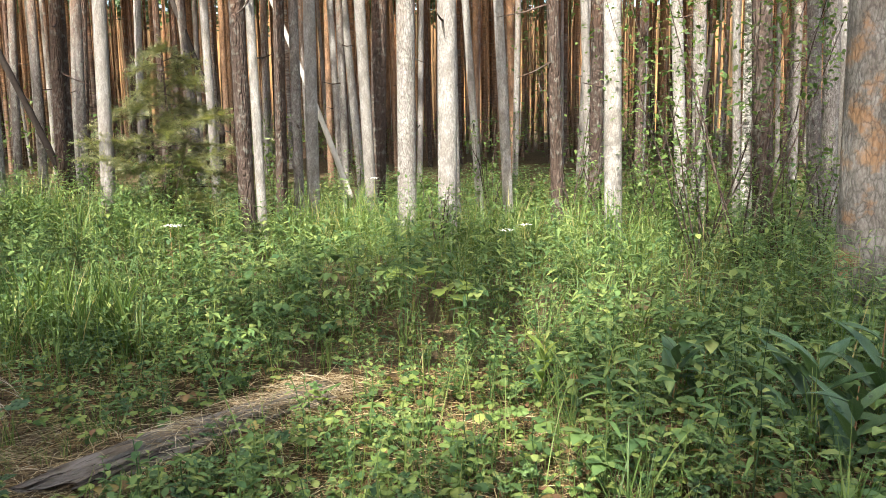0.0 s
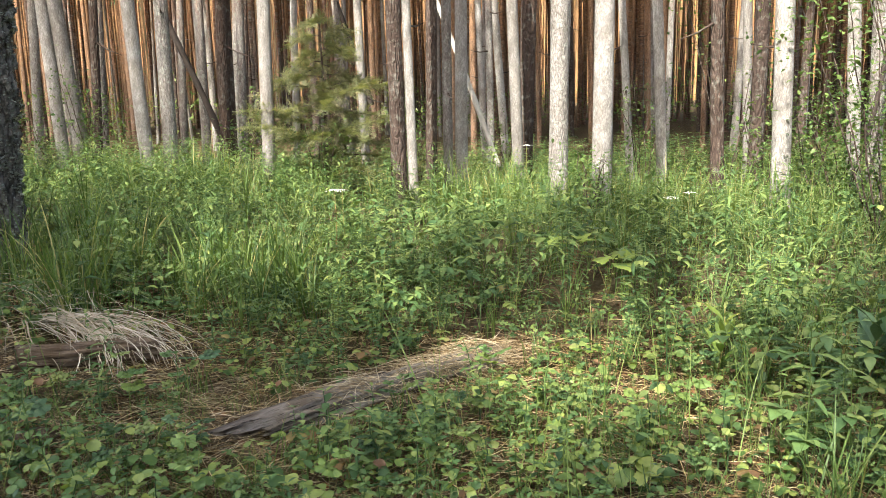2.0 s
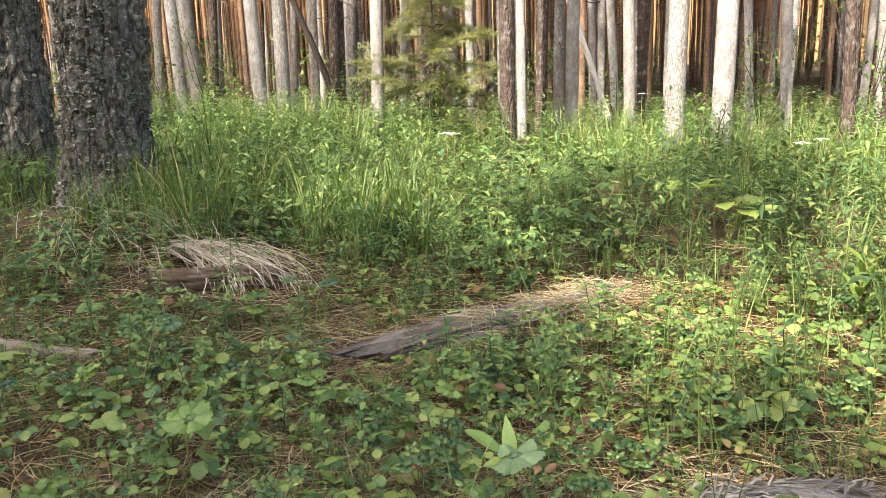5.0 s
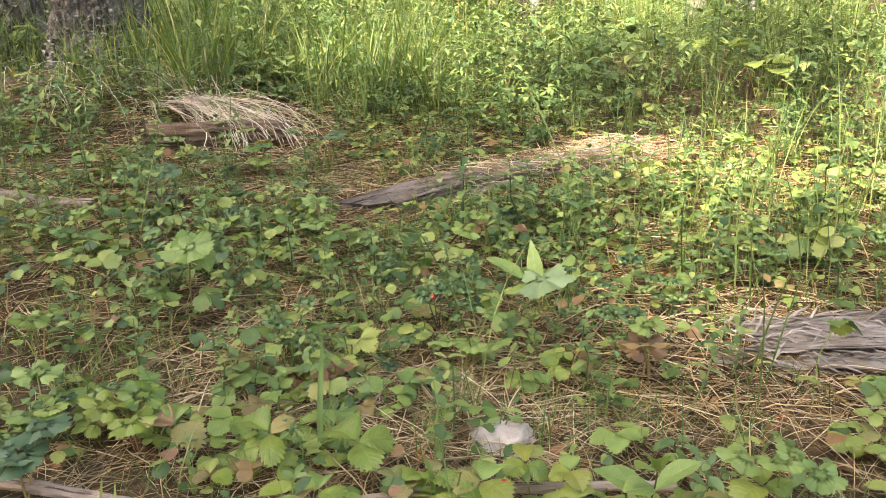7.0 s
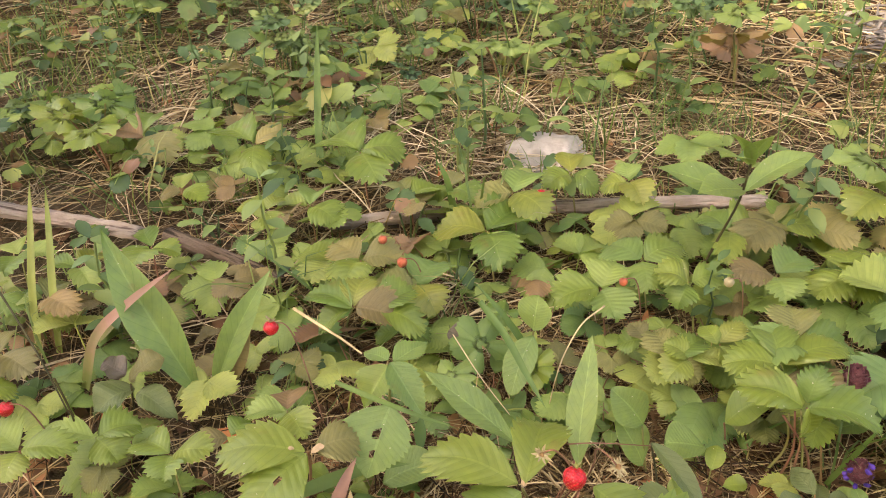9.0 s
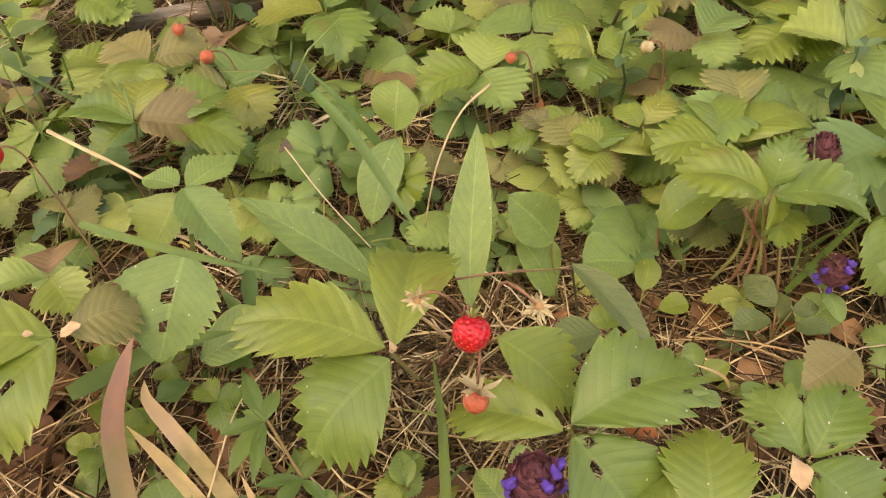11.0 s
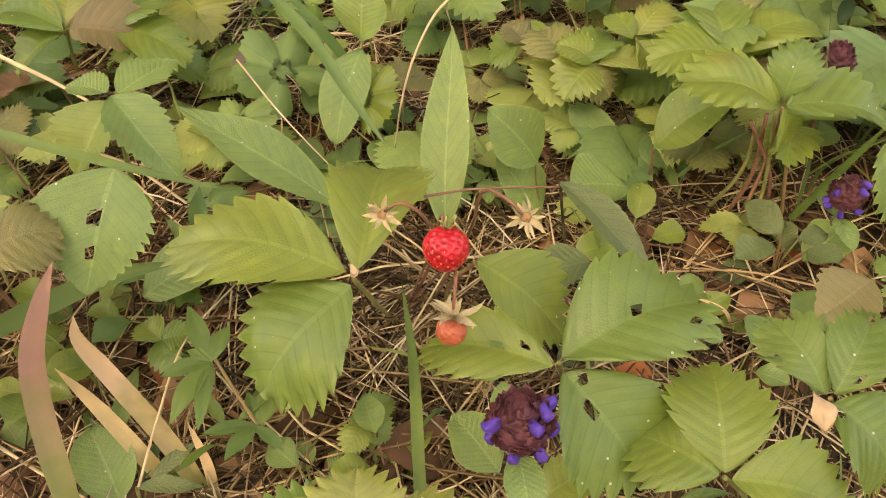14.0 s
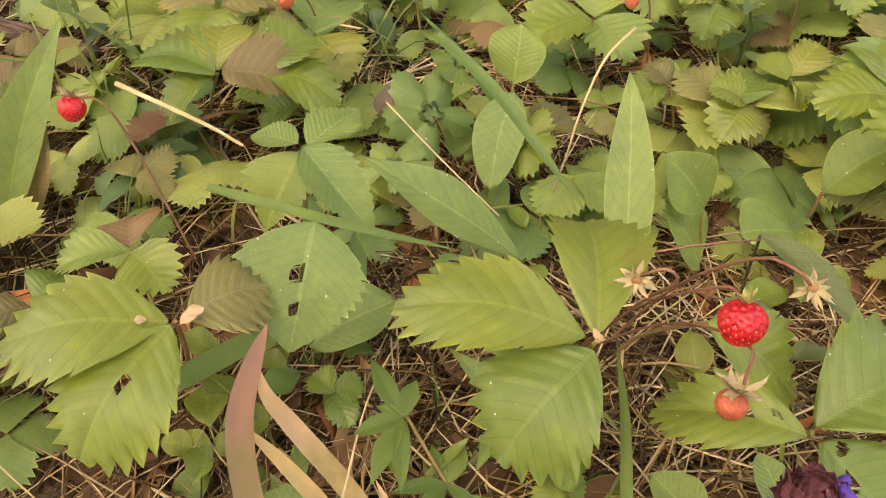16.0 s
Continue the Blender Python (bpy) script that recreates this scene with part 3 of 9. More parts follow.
def palm_leaf(radius, lobes=5, seed=0, rings=3, steps=50):
    """A rounded leaf with toothed lobes round its stalk, cupped a little, its middle lobe along +y."""
    rs = np.random.default_rng(seed)
    a = np.linspace(-2.75, 2.75, steps + 1)
    lobe = np.abs(np.cos(a * lobes / 1.75)) ** 0.6
    teeth = np.where(np.arange(steps + 1) % 2 == 0, 1.0, 0.90)
    r = radius * (0.66 + 0.34 * lobe) * (1 - 0.16 * (np.abs(a) / 2.75) ** 2) * teeth * (1 + rs.normal(0, 0.03, steps + 1))
    s = np.linspace(0, 1, rings + 1)[1:]
    X = s[:, None] * (r * np.sin(a))[None]
    Y = s[:, None] * (r * np.cos(a))[None]
    fold = 0.10 * radius * np.cos(a * 2 * lobes / 1.75) * np.clip(np.abs(a) * 2, 0.4, 1)
    Z = s[:, None] ** 1.5 * fold[None] - 0.22 * radius * (s[:, None] ** 2) * (0.6 + 0.4 * np.sin(a + rs.uniform(0, 6)))[None]
    V = np.concatenate([[(0.0, 0.0, 0.0)], np.stack([X, Y, Z], -1).reshape(-1, 3)])
    k = np.arange(steps)
    T = np.concatenate([np.stack([np.zeros(steps, int), k + 2, k + 1], 1), (grid_tris(rings, steps + 1) + 1)[:, ::-1]])
    ang = np.tile(a / 5.5 + 0.5, rings)
    UV = np.concatenate([[(0.25, 0.0)], np.stack([np.full(len(ang), 0.25), ang], -1)])
    return V, T, UV


def blade(length, width, bend=0.4, segs=5, fold=0.25):
    """A grass blade: rises from the origin along +z and bends over towards +y."""
    s = np.linspace(0, 1, segs + 1)
    ang = bend * s ** 1.4 * 1.6
    dy, dz = np.sin(ang), np.cos(ang)
    y = np.concatenate([[0], np.cumsum((dy[1:] + dy[:-1]) / 2)]) * length / segs
    z = np.concatenate([[0], np.cumsum((dz[1:] + dz[:-1]) / 2)]) * length / segs
    w = width / 2 * np.clip(1.15 * (1 - s ** 2.2), 0.02, 1) * (0.7 + 0.3 * np.minimum(1, s * 5))
    V = np.stack([np.stack([k * w, y + abs(k) * w * fold, z], -1) for k in (-1, 0, 1)], 1).reshape(-1, 3)
    T = grid_tris(segs + 1, 3)
    UV = np.stack([np.tile([0, 0.5, 1], segs + 1), np.repeat(s, 3)], -1)
    return V, T, UV


def batch(name, mat, items, label, category, kind="stuff"):
    """One mesh out of many placed templates: items is a list of (template, matrix)."""
    groups = {}
    for geo, m in items:
        groups.setdefault(id(geo), (geo, []))[1].append(np.array(m, np.float32))
    V, T, U, k = [], [], [], 0
    for geo, ms in groups.values():
        M = np.stack(ms)
        g = np.asarray(geo[0], np.float32)
        W = np.einsum("nij,vj->nvi", M[:, :3, :3], g) + M[:, None, :3, 3]
        n, c = len(ms), len(g)
        V.append(W.reshape(-1, 3))
        T.append((np.asarray(geo[1])[None] + (np.arange(n) * c)[:, None, None] + k).reshape(-1, 3))
        U.append(np.tile(geo[2], (n, 1)))
        k += n * c
    ob = new(name, mesh_from(name, np.concatenate(V), np.concatenate(T), mat, np.concatenate(U)))
    return tagged(ob, label, category, kind=kind)


def spot(x, y, z, yaw=0.0, tilt=0.0, tilt_dir=0.0, scale=1.0):
    """Quick pose matrix for scattered plants."""
    cy, sy = math.cos(yaw), math.sin(yaw)
    R = np.array([[cy, -sy, 0], [sy, cy, 0], [0, 0, 1.0]])
    if tilt:
        ct, st, cd, sd = math.cos(tilt), math.sin(tilt), math.cos(tilt_dir), math.sin(tilt_dir)
        D = np.array([[cd, -sd, 0], [sd, cd, 0], [0, 0, 1.0]])
        R = D @ np.array([[ct, 0, st], [0, 1, 0], [-st, 0, ct]]) @ D.T @ R
    M = np.eye(4)
    M[:3, :3], M[:3, 3] = R * scale, (x, y, z)
    return M


# ---- ground ----
MOUNDS = ((-3.13, 3.69, 0.31, 0.95), (-0.3, 5.6, 0.06, 0.9), (1.6, 3.4, 0.05, 0.8), (0.8, 6.5, -0.04, 1.2), (-4.9, 7.7, 0.30, 1.5))


def gz(x, y):
    """Height of the ground."""
    h = 0.0
    for mx, my, a, s in MOUNDS:
        h += a * math.exp(-((x - mx) ** 2 + (y - my) ** 2) / (2 * s * s))
    d = math.hypot(x + 0.4, y - 0.7)
    h += min(1.0, d / 3.0) * 0.05 * noise.noise((x * 0.9, y * 0.9, 3.1))
    h += 0.006 * noise.noise((x * 9, y * 9, 0.4)) * min(1.0, 0.3 + d)
    return h - 0.004


def build_ground():
    radii = [0.0]
    while radii[-1] < 900:
        radii.append(radii[-1] + max(0.012, radii[-1] * 0.045))
    sides = 160
    V = [(-0.4, 0.75, gz(-0.4, 0.75))]
    for r in radii[1:]:
        for k in range(sides):
            a = 2 * math.pi * k / sides
            x, y = -0.4 + r * math.cos(a), 0.75 + r * math.sin(a)
            V.append((x, y, gz(x, y) if r < 60 else 0.0))
    T = grid_tris(len(radii) - 1, sides, True) + 1
    k = np.arange(sides)
    T = np.concatenate([T[:, [0, 2, 1]] * 0 + T, np.stack([np.zeros(sides, int), 1 + k, 1 + (k + 1) % sides], 1)])
    me = mesh_from("ground", V, T, M_GROUND)
    bm = bmesh.new()
    bm.from_mesh(me)
    bmesh.ops.recalc_face_normals(bm, faces=bm.faces)
    if sum(f.normal.z for f in bm.faces) < 0:
        bmesh.ops.reverse_faces(bm, faces=bm.faces)
    bm.to_mesh(me)
    bm.free()
    tagged(new("ground", me), "brown forest soil under needle litter and low plants", "forest floor", kind="structure")


build_ground()


# ---- trees ----
def trunk_geo(height, sides=14, rings=13, top=0.35, knobs=0.05, seed=0):
    """A trunk of base radius 1 (to be scaled), with a root flare and an uneven outline."""
    zs = np.concatenate([np.linspace(-0.15, 0.6, 5), np.linspace(0.9, height, rings)])
    ang = np.linspace(0, 2 * np.pi, sides, endpoint=False)
    V = []
    rs = np.random.default_rng(seed)
    bx, by = rs.uniform(-1, 1, 2)
    for z in zs:
        r = (1 - (1 - top) * max(0, z) / height) + 0.38 * math.exp(-max(0, z + 0.05) / 0.13)
        for a in ang:
            k = 1 + knobs * noise.noise((2.2 * math.cos(a) + seed * 7, 2.2 * math.sin(a), z * 1.3)) * 2
            V.append((r * k * math.cos(a) + bx * math.sin(z * 0.35) * 0.3, r * k * math.sin(a) + by * math.sin(z * 0.3 + 1) * 0.3, z))
    return np.array(V), grid_tris(len(zs), sides, True), np.zeros((len(V), 2))


def clump(n, size, rs, grain=0.33):
    """Ragged tuft of small triangles."""
    c = rs.normal(0, size * 0.45, (n, 1, 3))
    tri = rs.normal(0, size * grain, (n, 3, 3))
    V = (c + tri).reshape(-1, 3)
    return V, np.arange(3 * n).reshape(-1, 3), np.zeros((3 * n, 2))


def crown_geo(z0, z1, radius, count, seed, size=0.42):
    rs = np.random.default_rng(seed)
    parts = []
    for _ in range(count):
        h = rs.uniform(0, 1)
        r = radius * (1 - 0.75 * h) * math.sqrt(rs.uniform(0.05, 1))
        a = rs.uniform(0, 6.283)
        V, T, U = clump(6, size, rs)
        V = V * (1, 1, 0.6) + (r * math.cos(a), r * math.sin(a), z0 + (z1 - z0) * h - 0.18 * r)
        parts.append((V, T, U))
    return merge(*parts)


def snag_geo(seed, z=3.0):
    """One bare broken branch on a lower trunk."""
    rs = np.random.default_rng(seed)
    a, l = rs.uniform(0, 6.283), rs.uniform(0.2, 0.6)
    d = np.array([math.cos(a), math.sin(a), rs.uniform(-0.5, 0.2)])
    return tube([(0, 0, z), tuple(np.array([0, 0, z]) + d * l * 0.5 + (0, 0, -0.02)), tuple(np.array([0, 0, z]) + d * l)], [0.013, 0.009, 0.004], 5)


def make_tree_kind(bark, height, crown_base, crown_radius, seed, crown_mat, crown_n=100, size=0.42):
    trunk = mesh_from("trunk", *trunk_geo(height, seed=seed)[:2], bark)
    crown = mesh_from("crown", *crown_geo(crown_base, height + 0.6, crown_radius, crown_n, seed + 1, size)[:2], crown_mat, smooth=False)
    snags = [mesh_from("dead_branch", *snag_geo(seed * 10 + k, 1.2 + 0.55 * k + 0.3 * (seed % 3))[:2], M_BARK_DARK) for k in range(5)]
    return trunk, crown, snags


PINES = {
    "g": [make_tree_kind(M_BARK, 19 + k, 11.5 + k * 0.6, 1.7, 11 + k, M_CROWN) for k in range(3)],
    "w": [make_tree_kind(M_BARK_PALE, 20 + k, 12 + k * 0.5, 1.6, 21 + k, M_CROWN) for k in range(3)],
    "d": [make_tree_kind(M_BARK_DARK, 19 + k, 11 + k * 0.5, 1.6, 31 + k, M_CROWN) for k in range(2)],
    "o": [make_tree_kind(M_BARK_ORANGE, 20 + k, 12 + k * 0.5, 1.6, 41 + k, M_CROWN) for k in range(2)],
    "b": [make_tree_kind(M_BIRCH, 17, 8, 1.5, 51, M_SHRUB)],
}
PINE_LABEL = {
    "g": "slender pine with scaly grey bark in the undergrowth",
    "w": "slender pine with pale sunlit grey bark",
    "d": "slender pine with dark brown furrowed bark",
    "o": "slender pine with orange flaking bark",
    "b": "thin birch with white bark and dark marks",
}
tree_count = 0


def pine(x, y, r, sx=0.0, sy=0.0, kind="g", snags=True, crown=True):
    """A forest tree at (x, y): trunk radius r, leaning by sx, sy per metre of height."""
    global tree_count
    tree_count += 1
    trunk, crown_me, dead = PINES[kind][tree_count % len(PINES[kind])]
    z = Vector((sx, sy, 1)).normalized()
    yaw = (tree_count * 2.399) % 6.283
    m = Matrix.Translation((x, y, gz(x, y))) @ Vector((0, 0, 1)).rotation_difference(z).to_matrix().to_4x4() @ Matrix.Rotation(yaw, 4, "Z")
    name = "birch_tree" if kind == "b" else "pine_tree"
    e = tagged(new(name), PINE_LABEL[kind], "tree", "trees of the forest")
    e.matrix_basis = m
    t = part("trunk", trunk, None, e)
    t.scale = (r, r, 1)
    if crown:
        part("crown", crown_me, None, e)
    if snags:
        for me in dead[: (0, 1, 0, 2)[tree_count % 4]]:
            part("dead_branch", me, None, e)
    return e


# trees of the front rows
pine(-6.34, 12.55, 0.062, 0.038, 0.019, "g")
pine(-5.62, 11.80, 0.062, 0.015, 0.007, "g")
pine(-4.57, 10.08, 0.072, 0.035, 0.016, "d")
pine(-5.21, 11.98, 0.058, 0.046, 0.020, "g")
pine(-5.12, 12.02, 0.070, 0.053, 0.022, "d")
pine(-3.35, 8.43, 0.072, 0.024, 0.009, "w")
pine(-4.36, 12.32, 0.058, 0.028, 0.010, "w")
pine(-3.53, 12.58, 0.066, -0.065, -0.019, "g")
pine(-3.08, 11.67, 0.062, -0.011, -0.003, "w")
pine(-1.82, 8.07, 0.080, -0.004, -0.001, "d")
pine(-1.69, 8.09, 0.048, -0.015, -0.003, "w")
pine(-1.65, 8.92, 0.064, 0.027, 0.005, "d")
pine(-1.47, 8.95, 0.056, 0.008, 0.001, "g")
pine(-1.38, 9.47, 0.076, 0.015, 0.002, "w")
pine(-1.26, 12.00, 0.054, -0.010, -0.001, "g")
pine(-0.75, 10.04, 0.072, -0.031, -0.002, "w")
pine(-0.71, 10.54, 0.102, 0.026, 0.002, "d")
pine(-0.25, 7.96, 0.094, 0.015, 0.000, "g")
pine(0.12, 7.27, 0.088, 0.007, 0.000, "w")
pine(0.25, 8.56, 0.050, -0.008, 0.000, "g")
pine(0.61, 10.05, 0.048, -0.067, 0.004, "w")
pine(0.86, 9.03, 0.056, -0.049, 0.004, "w")
pine(1.28, 8.17, 0.066, -0.029, 0.005, "d")
pine(1.97, 9.87, 0.087, 0.004, -0.001, "d")
pine(1.65, 7.28, 0.080, -0.023, 0.005, "w")
pine(2.99, 9.61, 0.072, -0.051, 0.016, "w")
pine(3.01, 9.08, 0.076, -0.024, 0.008, "g")
pine(3.21, 8.47, 0.043, -0.036, 0.014, "g")
pine(3.11, 7.97, 0.056, -0.018, 0.007, "b")
pine(2.89, 6.98, 0.087, -0.035, 0.014, "d")
pine(3.68, 7.73, 0.068, -0.040, 0.019, "g")
pine(3.58, 7.22, 0.073, -0.022, 0.011, "g")
pine(4.12, 8.06, 0.072, -0.020, 0.010, "w")
pine(-7.12, 9.89, 0.065, 0.048, 0.033, "g")
pine(-5.73, 8.43, 0.072, -0.029, -0.019, "w")
pine(-5.57, 8.53, 0.086, -0.055, -0.035, "w")
pine(-5.98, 9.45, 0.056, 0.051, 0.031, "d")
pine(-4.50, 8.00, 0.072, -0.029, -0.016, "w")
pine(-4.30, 8.10, 0.078, 0.013, 0.007, "g")
pine(-4.54, 10.20, 0.072, 0.015, 0.006, "d")
pine(-4.78, 11.18, 0.062, 0.036, 0.015, "g")


def in_view(x, y):
    """Bearing from the start, in degrees to the left of straight ahead."""
    return math.degrees(math.atan2(-x, y))


def add_crown(e, scale, dense=True):
    """Fill out an unseen shade tree with a second layer of branches, to block more sun."""
    for o in [c for c in e.children if c.name.startswith("crown")]:
        o.scale = (scale, scale, 1.0)
        if not dense:
            continue
        more = part("crown", o.data, None, e)
        more.matrix_basis = Matrix.Rotation(1.1, 4, "Z") @ Matrix.Diagonal((scale * 0.9, scale * 0.9, 0.97, 1))


def fill_forest():
    rs = random.Random(5)
    placed = 0
    taken = []
    while placed < 258:
        d = 11.5 + 26 * rs.random() ** 0.8
        b = rs.uniform(-38, 56)
        x, y = -d * math.sin(radians(b)), d * math.cos(radians(b))
        if any((x - a) ** 2 + (y - c) ** 2 < 0.6 for a, c in taken):
            continue
        taken.append((x, y))
        kind = rs.choice("ggwwwoodd" if d < 16 else "gwwooooodd")
        pine(x, y, rs.uniform(0.045, 0.075) if d < 16 else rs.uniform(0.04, 0.068), rs.gauss(0, 0.02), rs.gauss(0, 0.02), kind, snags=d < 18)
        placed += 1
    # behind the camera, towards the sun: an unseen close stand, added to keep the near ground in shade
    for _ in range(40):
        while True:
            x, y = rs.uniform(-11.5, 2.5), rs.uniform(-19, -11.5)
            across, along = 0.94 * x - 0.342 * y, 0.342 * x + 0.94 * y
            if -1.7 < across < 1.0 and along > (-17.0 if across > -0.9 else -15.2):
                continue
            if not any((x - a) ** 2 + (y - c) ** 2 < 1.1 for a, c in taken):
                break
        taken.append((x, y))
        if math.hypot(x + 7.0, y + 12.1) < 0.3:
            x -= 3.2    # leaves a gap through which the sun falls on the log
        e = pine(x, y, rs.uniform(0.10, 0.16), rs.gauss(0, 0.02), rs.gauss(0, 0.02), rs.choice("gggdo"), snags=False)
        add_crown(e, 1.35, along < -14.5 and -2.0 < across < 1.2 or rs.random() < 0.3)
        e.matrix_basis = e.matrix_basis @ Matrix.Diagonal((1.0, 1.0, 0.8 if x < -5.5 or -2.5 < across < 1.5 or rs.random() < 0.5 else 1.05, 1.0))
    # unseen pines added one by one to shade the berries and parts of the clearing
    for x, y in ((-5.88, -14.4), (-3.5, -13.1), (-4.5, -13.9), (-3.85, -13.6), (-7.2, -14.1), (-6.68, -11.6), (-7.98, -12.0)):
        e = pine(x, y, 0.13, 0.0, 0.0, "g", snags=False)
        add_crown(e, 1.3)
        e.matrix_basis = e.matrix_basis @ Matrix.Diagonal((1.0, 1.0, 0.8, 1.0))
    # unseen pines added to throw shade on the left trunks
    for x, y in ((-10.9, -7.7), (-12.2, -8.3), (-12.4, -6.1), (-13.8, -7.0)):
        e = pine(x, y, 0.14, 0.0, 0.0, "g", snags=False)
        add_crown(e, 1.0)
    # unseen tall pines added to shade the right middle of the clearing
    for x, y in ((-2.9, -9.9), (-1.8, -10.2), (-0.5, -10.7)):
        e = pine(x, y, 0.14, 0.0, 0.0, "g", snags=False)
        add_crown(e, 1.0)
    # unseen short pines added to shade the old pine and the mid clearing
    for x, y in ((-5.2, -1.7), (-5.9, -2.6), (-2.68, -1.72)):
        e = pine(x, y, 0.13, 0.0, 0.0, "g", snags=False)
        add_crown(e, 1.0)
        e.matrix_basis = e.matrix_basis @ Matrix.Diagonal((0.8, 0.8, 0.42, 1.0))
    # an open fringe round the clearing
    for _ in range(22):
        while True:
            x, y = rs.uniform(-20, 18), rs.uniform(-24, 7)
            b = abs(in_view(x, y) - 8)
            if math.hypot(x, y) > 6 and (abs(x + 3) > 11 or y < -21) and (y < 0 or b > 62) and not any((x - a) ** 2 + (y - c) ** 2 < 1.6 for a, c in taken):
                break
        taken.append((x, y))
        pine(x, y, rs.uniform(0.09, 0.15), rs.gauss(0, 0.02), rs.gauss(0, 0.02), rs.choice("gggdo"), snags=False)


fill_forest()


def young_pine(x, y, height, radius, seed):
    """An unseen pine added behind the camera to block sky light; its branches start near the ground."""
    e = empty("young_pine", x, y, gz(x, y), "unseen bushy pine added to shade the near plants", "tree")
    part("trunk", tube([(0, 0, -0.05), (0.02, 0.01, height * 0.5), (0, 0, height)], [0.035, 0.024, 0.006], 8), M_BARK, e)
    part("crown", crown_geo(height * 0.36, height, radius, 230, seed, 0.17), M_CROWN, e, smooth=False)


# added out of view so that the plants nearest the camera get less sky
for x, y, height, radius, seed in ((-1.15, -1.25, 2.3, 0.8, 801), (0.25, -1.35, 2.5, 0.85, 802), (-0.45, -1.95, 2.8, 0.8, 803), (1.3, -1.2, 2.2, 0.75, 804), (-2.1, -1.1, 2.0, 0.7, 805)):
    young_pine(x, y, height, radius, seed)


def far_forest():
    """Trunks too far off to tell apart, and the wood behind them."""
    rs = np.random.default_rng(12)
    trunk = trunk_geo(18, sides=6, rings=5, knobs=0.02)
    kinds = [[], [], []]
    for k in range(1600):
        d, b = 22 + 72 * rs.random() ** 0.85, radians(rs.uniform(-42, 60))
        r = rs.uniform(0.045, 0.085)
        M = spot(-d * math.sin(b), d * math.cos(b), 0, rs.uniform(0, 6), abs(rs.normal(0, 0.02)), rs.uniform(0, 6))
        M[:3, :2] *= r
        kinds[(0, 0, 0, 2, 1, 0, 2)[k % 7]].append((trunk, M))
    batch("far_pine_trunks", M_BARK_ORANGE, kinds[0], "far orange-brown pine trunks standing close together", "forest")
    batch("far_grey_trunks", M_BARK, kinds[1], "far grey-brown pine trunks standing close together", "forest")
    batch("far_dark_trunks", M_BARK_DARK, kinds[2], "far dark pine trunks standing close together", "forest")
    crown = [crown_geo(12.0, 19.0, 1.9, 50, 300 + k, 1.0) for k in range(3)]
    items = [(crown[k % 3], np.array(Matrix(M.tolist()))) for k, M in enumerate(spot(-d * math.sin(b), d * math.cos(b), 0, k) for k, (d, b) in enumerate((24 + 72 * rs.random(), radians(rs.uniform(-42, 60))) for _ in range(480)))]
    batch("far_pine_crowns", M_CROWN, items, "dark green crowns of the far pines", "forest")
    # young growth between the far trunks
    tuft = [clump(90, 0.8, np.random.default_rng(k), 0.05) for k in range(4)]
    items = []
    for k in range(760):
        d, b = 17 + 70 * rs.random(), radians(rs.uniform(-42, 60))
        items.append((tuft[k % 4], spot(-d * math.sin(b), d * math.cos(b), rs.uniform(0.1, 1.1) + d * 0.02 * rs.random(), k, 0, 0, rs.uniform(0.4, 1.0))))
    batch("far_undergrowth", M_FAR, items, "green young growth between the far trunks", "undergrowth")


far_forest()


def backdrop():
    """A dim wall of distant forest all round."""
    m, nt, b = material("distant_forest", 1.0, 0.0)
    v = coords(nt, (1, 1, 0.06))
    n = noise_tex(nt, v, 0.9, 8.0, 0.75)
    col = ramp(nt, n, [(0.36, (0.02, 0.018, 0.012)), (0.5, (0.10, 0.065, 0.035)), (0.6, (0.30, 0.17, 0.08)), (0.7, (0.06, 0.09, 0.03))])
    nt.links.new(col, b.inputs["Base Color"])
    n_side = 48
    V = [(130 * math.cos(a) * (1 + 0.03 * math.sin(5 * a)), 130 * math.sin(a), z) for z in (-1, 8, 15, 19) for a in np.linspace(0, 2 * np.pi, n_side, endpoint=False)]
    V = [(x, y, z + (1.6 * noise.noise((x, y, 1)) if z > 16 else 0)) for x, y, z in V]
    tagged(new("backdrop", mesh_from("backdrop", V, grid_tris(4, n_side, True), m)), "distant brown and green forest edge", "forest", kind="structure")


backdrop()


